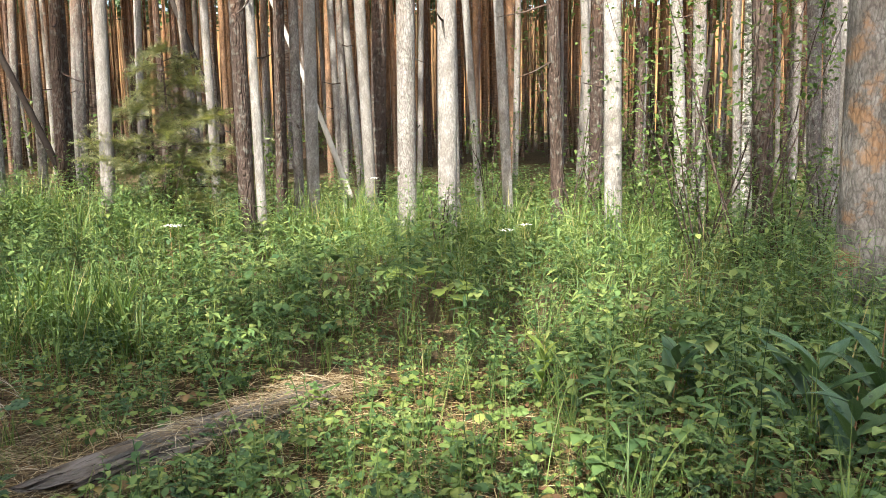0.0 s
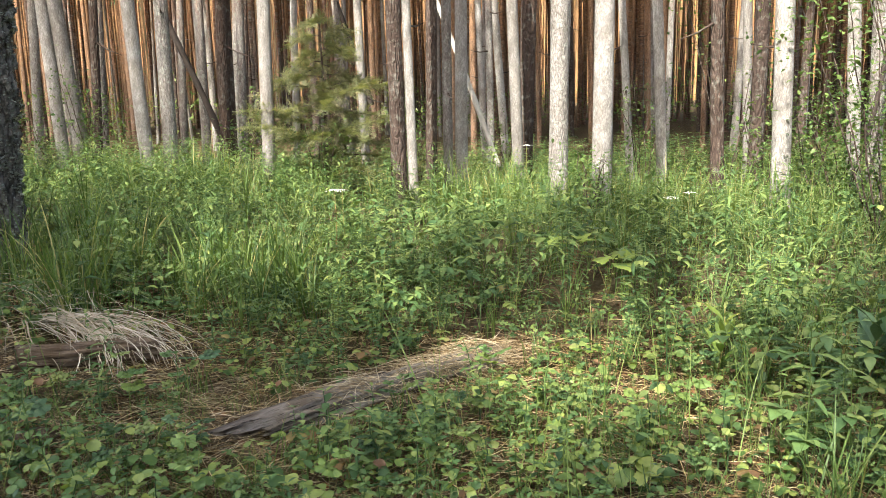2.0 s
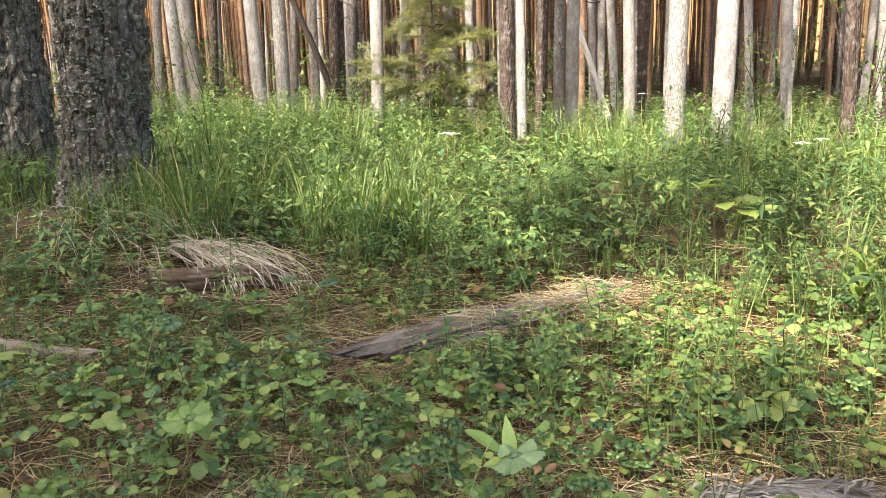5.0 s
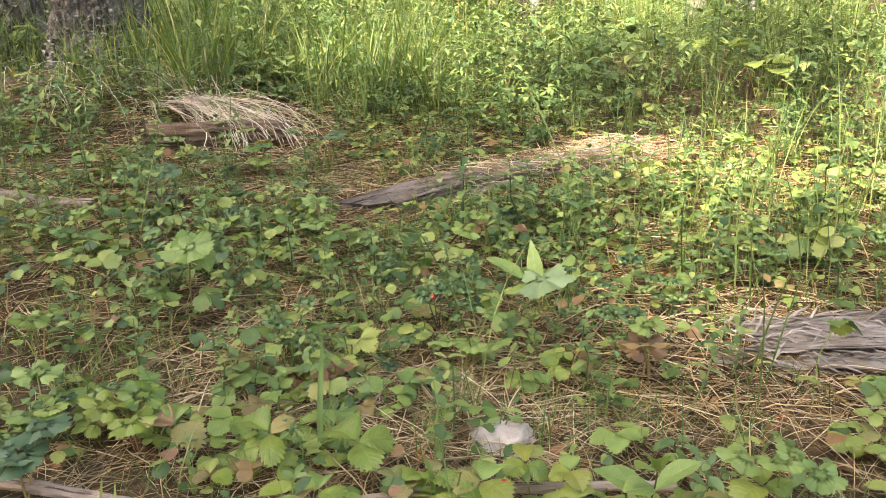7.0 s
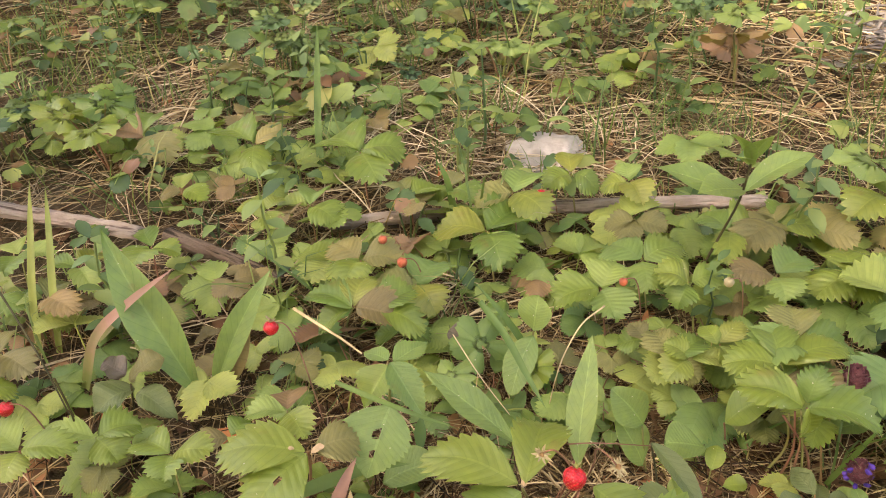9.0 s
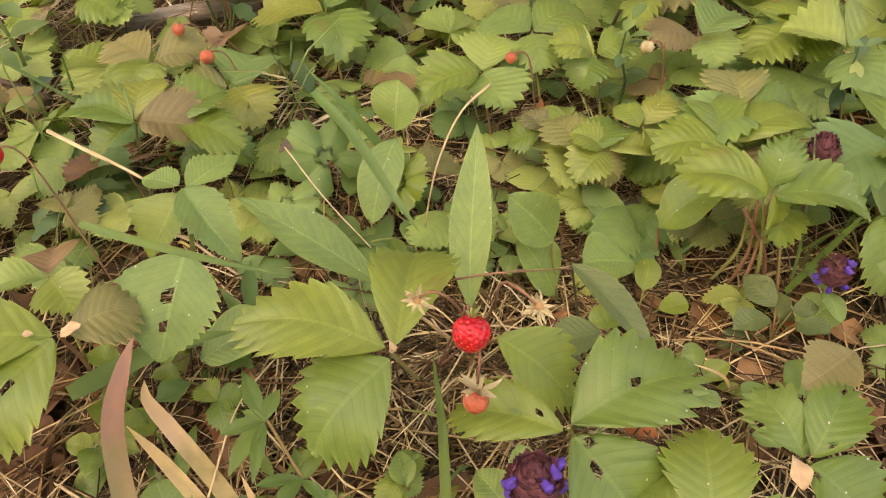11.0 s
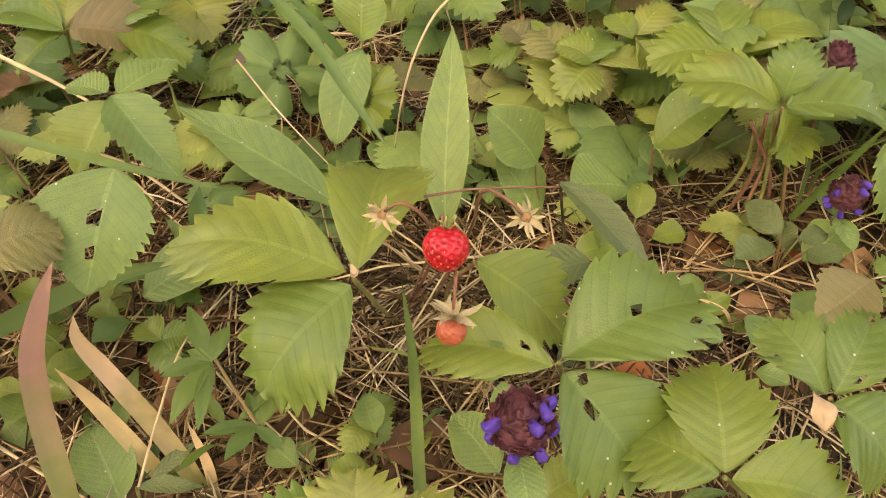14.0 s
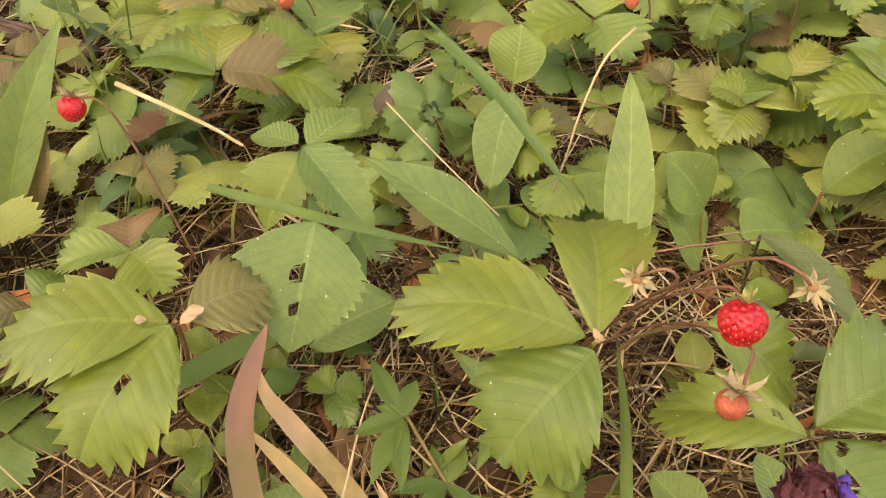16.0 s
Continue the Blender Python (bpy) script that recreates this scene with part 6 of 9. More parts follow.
leaflet(plant_c, (-0.2830, 0.6640, 0.1030), (-0.2390, 0.6620, 0.0980), 0.0302, M_HERO, seed=10)
stalk(plant_c, [(-0.2460, 0.7000, 0.0000), (-0.2680, 0.6800, 0.0600), (-0.2850, 0.6650, 0.1020)], 0.0013, 0.0010, M_STEM)
plant_d = empty("strawberry_plant", -0.2010, 0.7570, 0.0000, "wild strawberry plant with ragged eaten leaves and a dry scrap", "plant")
leaflet(plant_d, (-0.2470, 0.7020, 0.1000), (-0.2660, 0.7290, 0.1080), 0.0284, M_HERO, seed=11, bites=4)
leaflet(plant_d, (-0.2440, 0.7030, 0.1000), (-0.2270, 0.7330, 0.1120), 0.0244, M_HERO, seed=12, bites=2)
leaflet(plant_d, (-0.2450, 0.6990, 0.1000), (-0.2200, 0.6810, 0.0880), 0.0413, M_HERO, seed=13, bites=2)
leaflet(plant_d, (-0.2520, 0.7020, 0.1020), (-0.2480, 0.6880, 0.1000), 0.0084, M_CRUMB, kind="oval", teeth=0, name="dry_scrap", seed=14, wave=0.25, label="curled dry leaf scrap")
stalk(plant_d, [(-0.2000, 0.7450, 0.0000), (-0.2280, 0.7190, 0.0600), (-0.2450, 0.7020, 0.0980)], 0.0012, 0.0010, M_STEM)
plant_e = empty("strawberry_plant", -0.2310, 0.8700, 0.0000, "tall wild strawberry plant on reddish stalks with broad leaves", "plant")
leaflet(plant_e, (-0.2470, 0.8590, 0.1000), (-0.2960, 0.8570, 0.1080), 0.0409, M_HERO, seed=15)
leaflet(plant_e, (-0.2440, 0.8620, 0.1000), (-0.2390, 0.8810, 0.1220), 0.0233, M_HERO, seed=16)
leaflet(plant_e, (-0.2430, 0.8580, 0.1000), (-0.1930, 0.8590, 0.1000), 0.0408, M_HERO, seed=17)
leaflet(plant_e, (-0.2440, 0.8560, 0.1000), (-0.2390, 0.8520, 0.0780), 0.0286, M_HERO, seed=18)
stalk(plant_e, [(-0.2410, 0.8690, 0.0000), (-0.2420, 0.8590, 0.0500), (-0.2440, 0.8590, 0.0980)], 0.0012, 0.0009, M_RED_STEM)
stalk(plant_e, [(-0.2330, 0.8660, 0.0000), (-0.2390, 0.8570, 0.0500), (-0.2480, 0.8560, 0.0980)], 0.0012, 0.0009, M_STEM)
stalk(plant_e, [(-0.2500, 0.8700, 0.0000), (-0.2460, 0.8590, 0.0500), (-0.2520, 0.8530, 0.0980)], 0.0012, 0.0009, M_RED_STEM)
stalk(plant_e, [(-0.2600, 0.8750, 0.0000), (-0.2510, 0.8620, 0.0500), (-0.2560, 0.8500, 0.0980)], 0.0012, 0.0009, M_STEM)
stalk(plant_e, [(-0.2260, 0.8730, 0.0000), (-0.2360, 0.8610, 0.0500), (-0.2600, 0.8470, 0.0980)], 0.0012, 0.0009, M_RED_STEM)
plant_f = empty("strawberry_plant", -0.2380, 0.9570, 0.0000, "wild strawberry plant with large toothed three-part leaves", "plant")
leaflet(plant_f, (-0.2640, 0.9150, 0.0850), (-0.3040, 0.9070, 0.0880), 0.0366, M_HERO, seed=19)
leaflet(plant_f, (-0.2620, 0.9190, 0.0850), (-0.2760, 0.9620, 0.0900), 0.0363, M_HERO, seed=20)
leaflet(plant_f, (-0.2590, 0.9180, 0.0850), (-0.2120, 0.9530, 0.0900), 0.0357, M_HERO, seed=21)
stalk(plant_f, [(-0.2360, 0.9410, 0.0000), (-0.2500, 0.9280, 0.0500), (-0.2610, 0.9170, 0.0840)], 0.0011, 0.0009, M_STEM)
plant_i = empty("strawberry_plant", -0.6860, 0.9590, 0.0000, "wild strawberry plant with large toothed three-part leaves", "plant")
leaflet(plant_i, (-0.6260, 0.8860, 0.0900), (-0.6760, 0.8960, 0.0900), 0.0389, M_HERO, seed=22)
leaflet(plant_i, (-0.6220, 0.8860, 0.0900), (-0.5800, 0.8890, 0.0880), 0.0452, M_TIRED, seed=23)
leaflet(plant_i, (-0.6260, 0.8890, 0.0900), (-0.6300, 0.9240, 0.1000), 0.0338, M_HERO, seed=24)
leaflet(plant_i, (-0.6030, 0.8950, 0.0850), (-0.5570, 0.8920, 0.0800), 0.0353, M_HERO, seed=25)
leaflet(plant_i, (-0.6050, 0.8980, 0.0850), (-0.5790, 0.9250, 0.0900), 0.0434, M_HERO, seed=26)
leaflet(plant_i, (-0.6290, 0.8870, 0.0850), (-0.6550, 0.8670, 0.0750), 0.0339, M_HERO, seed=27)
stalk(plant_i, [(-0.6710, 0.9360, -0.0000), (-0.6480, 0.9110, 0.0500), (-0.6260, 0.8880, 0.0880)], 0.0011, 0.0009, M_STEM)
plant_j = empty("strawberry_plant", -0.3400, 0.9610, 0.0000, "wild strawberry plant with large toothed three-part leaves", "plant")
leaflet(plant_j, (-0.3440, 0.9290, 0.0600), (-0.3690, 0.9520, 0.0650), 0.0320, M_TIRED, seed=28)
leaflet(plant_j, (-0.3410, 0.9300, 0.0600), (-0.3210, 0.9540, 0.0650), 0.0302, M_HERO, seed=29)
leaflet(plant_j, (-0.3410, 0.9270, 0.0600), (-0.3200, 0.9140, 0.0500), 0.0333, M_TIRED, seed=30)
stalk(plant_j, [(-0.3390, 0.9550, 0.0000), (-0.3420, 0.9290, 0.0590)], 0.0010, 0.0008, M_STEM)
plant_k = empty("strawberry_plant", -0.2910, 1.0020, 0.0000, "small young wild strawberry plant with light green leaves", "plant")
leaflet(plant_k, (-0.3100, 0.9440, 0.0700), (-0.3230, 0.9600, 0.0750), 0.0210, M_HERO, seed=31)
leaflet(plant_k, (-0.3080, 0.9470, 0.0700), (-0.2910, 0.9660, 0.0800), 0.0230, M_HERO, seed=32)
leaflet(plant_k, (-0.3080, 0.9410, 0.0700), (-0.2960, 0.9320, 0.0620), 0.0212, M_HERO, seed=33)
stalk(plant_k, [(-0.2900, 0.9900, 0.0000), (-0.3080, 0.9450, 0.0690)], 0.0010, 0.0008, M_STEM)
plant_l = empty("strawberry_plant", -0.3340, 0.9230, 0.0000, "small wild strawberry plant with yellow leaves", "plant")
leaflet(plant_l, (-0.3370, 0.9080, 0.0300), (-0.3580, 0.9140, 0.0340), 0.0239, M_YELLOW, seed=34)
leaflet(plant_l, (-0.3370, 0.9050, 0.0300), (-0.3470, 0.8910, 0.0280), 0.0174, M_YELLOW, seed=35)
leaflet(plant_l, (-0.3350, 0.9080, 0.0300), (-0.3200, 0.9190, 0.0300), 0.0212, M_YELLOW, seed=36)
stalk(plant_l, [(-0.3310, 0.9240, 0.0000), (-0.3370, 0.9080, 0.0290)], 0.0008, 0.0006, M_STEM)
plant_m = empty("strawberry_plant", -0.4220, 0.7050, 0.0000, "small wild strawberry seedling on needle litter", "plant")
leaflet(plant_m, (-0.4200, 0.7030, 0.0280), (-0.4120, 0.7170, 0.0300), 0.0151, M_HERO, seed=37)
leaflet(plant_m, (-0.4200, 0.7030, 0.0280), (-0.4270, 0.6880, 0.0300), 0.0147, M_HERO, seed=38)
leaflet(plant_m, (-0.4200, 0.7030, 0.0280), (-0.4280, 0.7050, 0.0300), 0.0106, M_HERO, seed=39)
leaflet(plant_m, (-0.4200, 0.7030, 0.0280), (-0.4090, 0.6980, 0.0300), 0.0144, M_HERO, seed=40)
stalk(plant_m, [(-0.4230, 0.7050, 0.0000), (-0.4200, 0.7030, 0.0270)], 0.0008, 0.0006, M_STEM)
plant_n = empty("strawberry_plant", -0.5400, 0.7430, 0.0000, "small wild strawberry seedling on needle litter", "plant")
leaflet(plant_n, (-0.5270, 0.7320, 0.0300), (-0.5400, 0.7390, 0.0320), 0.0161, M_HERO, seed=42)
leaflet(plant_n, (-0.5270, 0.7320, 0.0300), (-0.5170, 0.7150, 0.0320), 0.0153, M_HERO, seed=43)
leaflet(plant_n, (-0.5270, 0.7320, 0.0300), (-0.5140, 0.7360, 0.0320), 0.0172, M_HERO, seed=44)
stalk(plant_n, [(-0.5370, 0.7370, 0.0000), (-0.5280, 0.7330, 0.0290)], 0.0008, 0.0006, M_STEM)
plant_o = empty("strawberry_plant", -0.4140, 0.6510, 0.0000, "wild strawberry plant with large toothed three-part leaves", "plant")
leaflet(plant_o, (-0.3990, 0.6250, 0.0950), (-0.4050, 0.6490, 0.1080), 0.0349, M_HERO, seed=46)
leaflet(plant_o, (-0.3990, 0.6240, 0.0950), (-0.3570, 0.6340, 0.1000), 0.0320, M_HERO, seed=47)
leaflet(plant_o, (-0.4010, 0.6240, 0.0950), (-0.4380, 0.6280, 0.1000), 0.0314, M_HERO, seed=48)
stalk(plant_o, [(-0.4070, 0.6420, 0.0000), (-0.3990, 0.6250, 0.0940)], 0.0012, 0.0010, M_STEM)
plant_h = empty("strawberry_plant", -0.6190, 0.7550, 0.0000, "wild strawberry plant with browning leaves and dry bud scales", "plant")
leaflet(plant_h, (-0.5730, 0.7050, 0.1170), (-0.6350, 0.6850, 0.1180), 0.0439, M_HERO, seed=49)
leaflet(plant_h, (-0.5710, 0.7030, 0.1170), (-0.5900, 0.6520, 0.1050), 0.0524, M_HERO, seed=50, bites=1)
leaflet(plant_h, (-0.5670, 0.7080, 0.1170), (-0.5410, 0.7260, 0.1180), 0.0395, M_TIRED, seed=51)
leaflet(plant_h, (-0.5790, 0.7020, 0.1210), (-0.5830, 0.7000, 0.1220), 0.0038, M_CRUMB, kind="oval", teeth=0, name="bud_scale", seed=52)
leaflet(plant_h, (-0.5660, 0.7010, 0.1210), (-0.5590, 0.7090, 0.1240), 0.0054, M_CRUMB, kind="oval", teeth=0, name="bud_scale", seed=53, wave=0.3)
stalk(plant_h, [(-0.6110, 0.7420, 0.0000), (-0.5910, 0.7270, 0.0600), (-0.5710, 0.7060, 0.1160)], 0.0013, 0.0010, M_STEM)
# broad and lance-shaped leaves round it
herb_g = empty("meadow_herb", -0.5860, 0.8100, 0.0000, "leafy herb with large ragged grey-green leaves", "plant")
leaflet(herb_g, (-0.5290, 0.7580, 0.1220), (-0.5330, 0.7110, 0.0950), 0.0543, M_LANCE, kind="ovate", teeth=12, name="leaf", seed=54, bites=2)
leaflet(herb_g, (-0.5430, 0.7920, 0.1300), (-0.5090, 0.7670, 0.1050), 0.0261, M_LANCE, kind="ovate", teeth=11, name="leaf", seed=55, fold=0.5)
leaflet(herb_g, (-0.5440, 0.7910, 0.1280), (-0.5550, 0.7630, 0.1050), 0.0295, M_HERO, kind="ovate", teeth=11, name="leaf", seed=56, fold=0.5)
leaflet(herb_g, (-0.5410, 0.7930, 0.1300), (-0.5240, 0.8230, 0.1250), 0.0245, M_LANCE, kind="ovate", teeth=11, name="leaf", seed=57)
leaflet(herb_g, (-0.5450, 0.7930, 0.1300), (-0.5700, 0.8010, 0.1250), 0.0178, M_LANCE, kind="ovate", teeth=11, name="leaf", seed=58)
leaflet(herb_g, (-0.5280, 0.7580, 0.1100), (-0.5250, 0.7530, 0.0900), 0.0140, M_YELLOW, kind="ovate", teeth=0, name="leaf", seed=59)
stalk(herb_g, [(-0.5720, 0.8080, 0.0000), (-0.5510, 0.7890, 0.0700), (-0.5430, 0.7930, 0.1280)], 0.0016, 0.0011, M_STEM, name="stem")
herb_lance = empty("lance_leaf_herb", -0.4000, 0.8270, 0.0000, "upright herb with long blue-green lance-shaped leaves", "plant")
leaflet(herb_lance, (-0.3965, 0.7880, 0.0640), (-0.4090, 0.8710, 0.1220), 0.0225, M_LANCE, kind="lance", teeth=24, hint=(0, -0.75, 0.65), name="leaf", seed=60, tooth=0.03, fold=0.3, droop=0.02)
leaflet(herb_lance, (-0.4470, 0.7950, 0.0660), (-0.5210, 0.8000, 0.1180), 0.0286, M_LANCE, kind="lance", teeth=22, name="leaf", seed=61, tooth=0.03, fold=0.2)
leaflet(herb_lance, (-0.3570, 0.8500, 0.0550), (-0.3830, 0.8460, 0.0950), 0.0294, M_LANCE, kind="oval", teeth=0, hint=(0.2, -0.6, 0.75), name="leaf", seed=62)
leaflet(herb_lance, (-0.3530, 0.8390, 0.0200), (-0.3780, 0.8490, 0.0620), 0.0333, M_LANCE, kind="oval", teeth=0, name="leaf", seed=63)
leaflet(herb_lance, (-0.4620, 0.9080, 0.0750), (-0.4720, 0.8600, 0.0450), 0.0290, M_LANCE, kind="oval", teeth=0, name="leaf", seed=64)
leaflet(herb_lance, (-0.4630, 0.9110, 0.0780), (-0.4600, 0.9220, 0.1100), 0.0331, M_LANCE, kind="oval", teeth=0, name="leaf", seed=65)
leaflet(herb_lance, (-0.2970, 0.8690, 0.0550), (-0.2630, 0.8810, 0.0850), 0.0367, M_HERO, kind="oval", teeth=0, name="leaf", seed=66)
leaflet(herb_lance, (-0.3080, 0.8530, 0.0400), (-0.3400, 0.8410, 0.0500), 0.0366, M_LANCE, kind="oval", teeth=0, name="leaf", seed=67)
stalk(herb_lance, [(-0.4710, 0.9110, 0.0000), (-0.4690, 0.9200, 0.0300), (-0.4630, 0.9120, 0.0770)], 0.0010, 0.0008, M_STEM, name="stem")
stalk(herb_lance, [(-0.3500, 0.8460, 0.0000), (-0.3530, 0.8450, 0.0200), (-0.3580, 0.8500, 0.0550)], 0.0010, 0.0008, M_STEM, name="stem")
stalk(herb_lance, [(-0.4020, 0.8180, 0.0000), (-0.3970, 0.8020, 0.0400), (-0.3940, 0.7900, 0.0660)], 0.0010, 0.0008, M_STEM, name="stem")
stalk(herb_lance, [(-0.2920, 0.8940, 0.0000), (-0.2940, 0.8780, 0.0300), (-0.2970, 0.8690, 0.0550)], 0.0010, 0.0008, M_STEM, name="stem")
herb_palm = empty("lobed_leaf_herb", -0.5130, 0.9620, 0.0000, "low herb with rounded lobed leaves", "plant")
leaflet(herb_palm, (-0.5080, 0.9000, 0.0600), (-0.5460, 0.9220, 0.0850), 0.0621, M_LANCE, kind="round", teeth=6, name="leaf", seed=68, tooth=0.5)
leaflet(herb_palm, (-0.4560, 0.8830, 0.0600), (-0.4350, 0.9010, 0.0850), 0.0466, M_HERO, kind="round", teeth=6, name="leaf", seed=69, tooth=0.45)
leaflet(herb_palm, (-0.5160, 0.9160, 0.0500), (-0.5480, 0.9190, 0.0500), 0.0309, M_PURPLE_LEAF, kind="oval", teeth=0, name="leaf", seed=70)
leaflet(herb_palm, (-0.4970, 0.9360, 0.0700), (-0.5240, 0.9410, 0.0800), 0.0365, M_HERO, kind="round", teeth=6, name="leaf", seed=71, tooth=0.4)
leaflet(herb_palm, (-0.5220, 0.8560, 0.0600), (-0.5060, 0.8890, 0.0600), 0.0425, M_LANCE, kind="round", teeth=7, name="leaf", seed=72, tooth=0.3)
herb_dark = empty("dark_leaf_herb", -0.3210, 0.8370, 0.0000, "small herb with dark purplish drooping leaves", "plant")
leaflet(herb_dark, (-0.3460, 0.7940, 0.1000), (-0.3010, 0.7560, 0.0850), 0.0168, M_DULL, kind="lance", teeth=12, name="leaf", seed=73, tooth=0.12, fold=0.5)
leaflet(herb_dark, (-0.3270, 0.7920, 0.0500), (-0.3560, 0.7810, 0.0450), 0.0248, M_DULL, kind="ovate", teeth=10, name="leaf", seed=74)
leaflet(herb_dark, (-0.3040, 0.9070, 0.0040), (-0.3050, 0.9340, 0.0220), 0.0267, M_PURPLE_LEAF, kind="ovate", teeth=0, name="leaf", seed=75, wave=0.2)
leaflet(herb_dark, (-0.3260, 0.7750, 0.0800), (-0.3210, 0.7900, 0.0900), 0.0111, M_STRAWBERRY, kind="oval", teeth=0, name="leaf", seed=76)
stalk(herb_dark, [(-0.3320, 0.8080, 0.0000), (-0.3400, 0.8050, 0.0500), (-0.3460, 0.7930, 0.1000)], 0.0009, 0.0007, M_DARK_STEM, name="stem")
herb_ground = empty("ground_herb", -0.5360, 0.6690, 0.0000, "flat dark green leaves lying on the litter", "plant")
leaflet(herb_ground, (-0.5220, 0.6570, 0.0150), (-0.5410, 0.6840, 0.0300), 0.0275, M_LANCE, kind="oval", teeth=0, name="leaf", seed=77)
leaflet(herb_ground, (-0.5460, 0.7550, 0.0300), (-0.5060, 0.7800, 0.0450), 0.0368, M_LANCE, kind="oval", teeth=0, name="leaf", seed=78)
leaflet(herb_ground, (-0.3590, 0.6880, 0.0300), (-0.3830, 0.7060, 0.0400), 0.0241, M_LANCE, kind="oval", teeth=0, name="leaf", seed=79)
leaflet(herb_ground, (-0.3430, 0.6700, 0.0500), (-0.3170, 0.6860, 0.0550), 0.0209, M_HERO, kind="ovate", name="leaf", seed=80)
leaflet(herb_ground, (-0.2010, 0.7900, 0.0600), (-0.2290, 0.7670, 0.0550), 0.0288, M_TIRED, kind="ovate", teeth=8, name="leaf", seed=81)
leaflet(herb_ground, (-0.1860, 0.9250, 0.0300), (-0.2140, 0.9060, 0.0300), 0.0238, M_LANCE, kind="oval", teeth=0, name="leaf", seed=82)
leaflet(herb_ground, (-0.2140, 0.8310, 0.0200), (-0.1920, 0.8490, 0.0300), 0.0240, M_LANCE, kind="oval", teeth=0, name="leaf", seed=83)
# low growth in the gaps between the close plants
def low_rosette(x, y, seed):
    """A low herb in the litter: a few rounded or narrow leaves from one root."""
    rs = random.Random(seed)
    narrow = seed % 3 == 0
    e = empty("ground_herb", x, y, 0.0, "low herb with narrow fresh green leaves" if narrow else "low herb with small rounded green leaves", "plant")
    mat = rs.choice((M_LANCE, M_BLADE, M_HERO, M_DULL))
    for k in range(rs.randint(4, 7)):
        a, tall = k * 2.4 + rs.gauss(0, 0.3), rs.uniform(0.004, 0.035)
        L = rs.uniform(0.022, 0.04) if narrow else rs.uniform(0.014, 0.026)
        g = leaf(L, L * (0.24 if narrow else 0.75), 10, 2, "lance" if narrow else "oval", rs.uniform(0.1, 0.4), rs.uniform(0.0, 0.5), 0, 0, 0, 0.35, 0, 0.1, seed * 10 + k)
        r = rs.uniform(0.002, 0.014)
        hub = (-r * math.sin(a), r * math.cos(a), tall)
        part("stalk", tube(arc((0, 0, 0), hub, 0.003, 4), 0.0006, 4, cap=False), M_STEM, e)
        ob = part("leaf", g, mat, e)
        ob.matrix_basis = Matrix.Translation(hub) @ Matrix.Rotation(a, 4, "Z") @ pose(0, 0, 0, rs.uniform(-5, 40), rs.uniform(-20, 20), 0)


for k, (x, y) in enumerate([(-0.538, 0.751), (-0.580, 0.702), (-0.443, 0.737), (-0.442, 0.678), (-0.409, 0.688), (-0.481, 0.692), (-0.269, 0.793), (-0.250, 0.762), (-0.291, 0.690), (-0.357, 0.761), (-0.223, 0.836), (-0.517, 0.660), (-0.579, 0.745), (-0.325, 0.779), (-0.534, 0.671), (-0.384, 0.876), (-0.496, 0.887), (-0.525, 0.782), (-0.438, 0.842), (-0.303, 0.834), (-0.274, 0.876), (-0.208, 0.781), (-0.670, 0.866), (-0.631, 0.943)]):
    low_rosette(x, y, 700 + k)
grs = random.Random(88)
for k in range(26):
    x, y, a, L = grs.uniform(-0.62, -0.18), grs.uniform(0.64, 0.86), grs.uniform(0, 6.28), grs.uniform(0.03, 0.075)
    q = (x + L * 0.6 * math.cos(a), y + L * 0.6 * math.sin(a), L * grs.uniform(0.4, 0.8))
    ribbon("grass_blade", [(x, y, 0.0), ((x * 2 + q[0]) / 3, (y * 2 + q[1]) / 3, q[2] * 0.7), q], grs.uniform(0.0014, 0.0028), grs.choice((M_BLADE, M_LIGHT_BLADE, M_YELLOW_BLADE)), "short thin grass blade in the needle litter")
# whorled herb
herb_whorl = empty("whorled_herb", -0.4580, 0.6940, 0.0000, "slender herb with whorls of narrow green leaves", "plant")
stalk(herb_whorl, [(-0.4570, 0.6930, 0.0000), (-0.4680, 0.6950, 0.0300), (-0.4870, 0.7110, 0.0550)], 0.0010, 0.0008, M_STEM, name="stem")
leaflet(herb_whorl, (-0.4880, 0.7100, 0.0550), (-0.5100, 0.7360, 0.0560), 0.0087, M_BLADE, kind="lance", teeth=0, name="leaf", seed=84)
leaflet(herb_whorl, (-0.4880, 0.7100, 0.0550), (-0.5080, 0.7000, 0.0560), 0.0089, M_BLADE, kind="lance", teeth=0, name="leaf", seed=85)
leaflet(herb_whorl, (-0.4880, 0.7100, 0.0550), (-0.4970, 0.6780, 0.0560), 0.0093, M_BLADE, kind="lance", teeth=0, name="leaf", seed=86)
leaflet(herb_whorl, (-0.4880, 0.7100, 0.0550), (-0.4840, 0.6760, 0.0560), 0.0074, M_BLADE, kind="lance", teeth=0, name="leaf", seed=87)
leaflet(herb_whorl, (-0.4880, 0.7100, 0.0550), (-0.4860, 0.7290, 0.0560), 0.0082, M_BLADE, kind="lance", teeth=0, name="leaf", seed=88)
leaflet(herb_whorl, (-0.4880, 0.7100, 0.0550), (-0.5010, 0.7130, 0.0560), 0.0057, M_BLADE, kind="lance", teeth=0, name="leaf", seed=89)
leaflet(herb_whorl, (-0.4680, 0.6940, 0.0310), (-0.4610, 0.7120, 0.0330), 0.0095, M_BLADE, kind="lance", teeth=0, name="leaf", seed=92)
leaflet(herb_whorl, (-0.4680, 0.6940, 0.0310), (-0.4910, 0.6870, 0.0330), 0.0072, M_BLADE, kind="lance", teeth=0, name="leaf", seed=93)
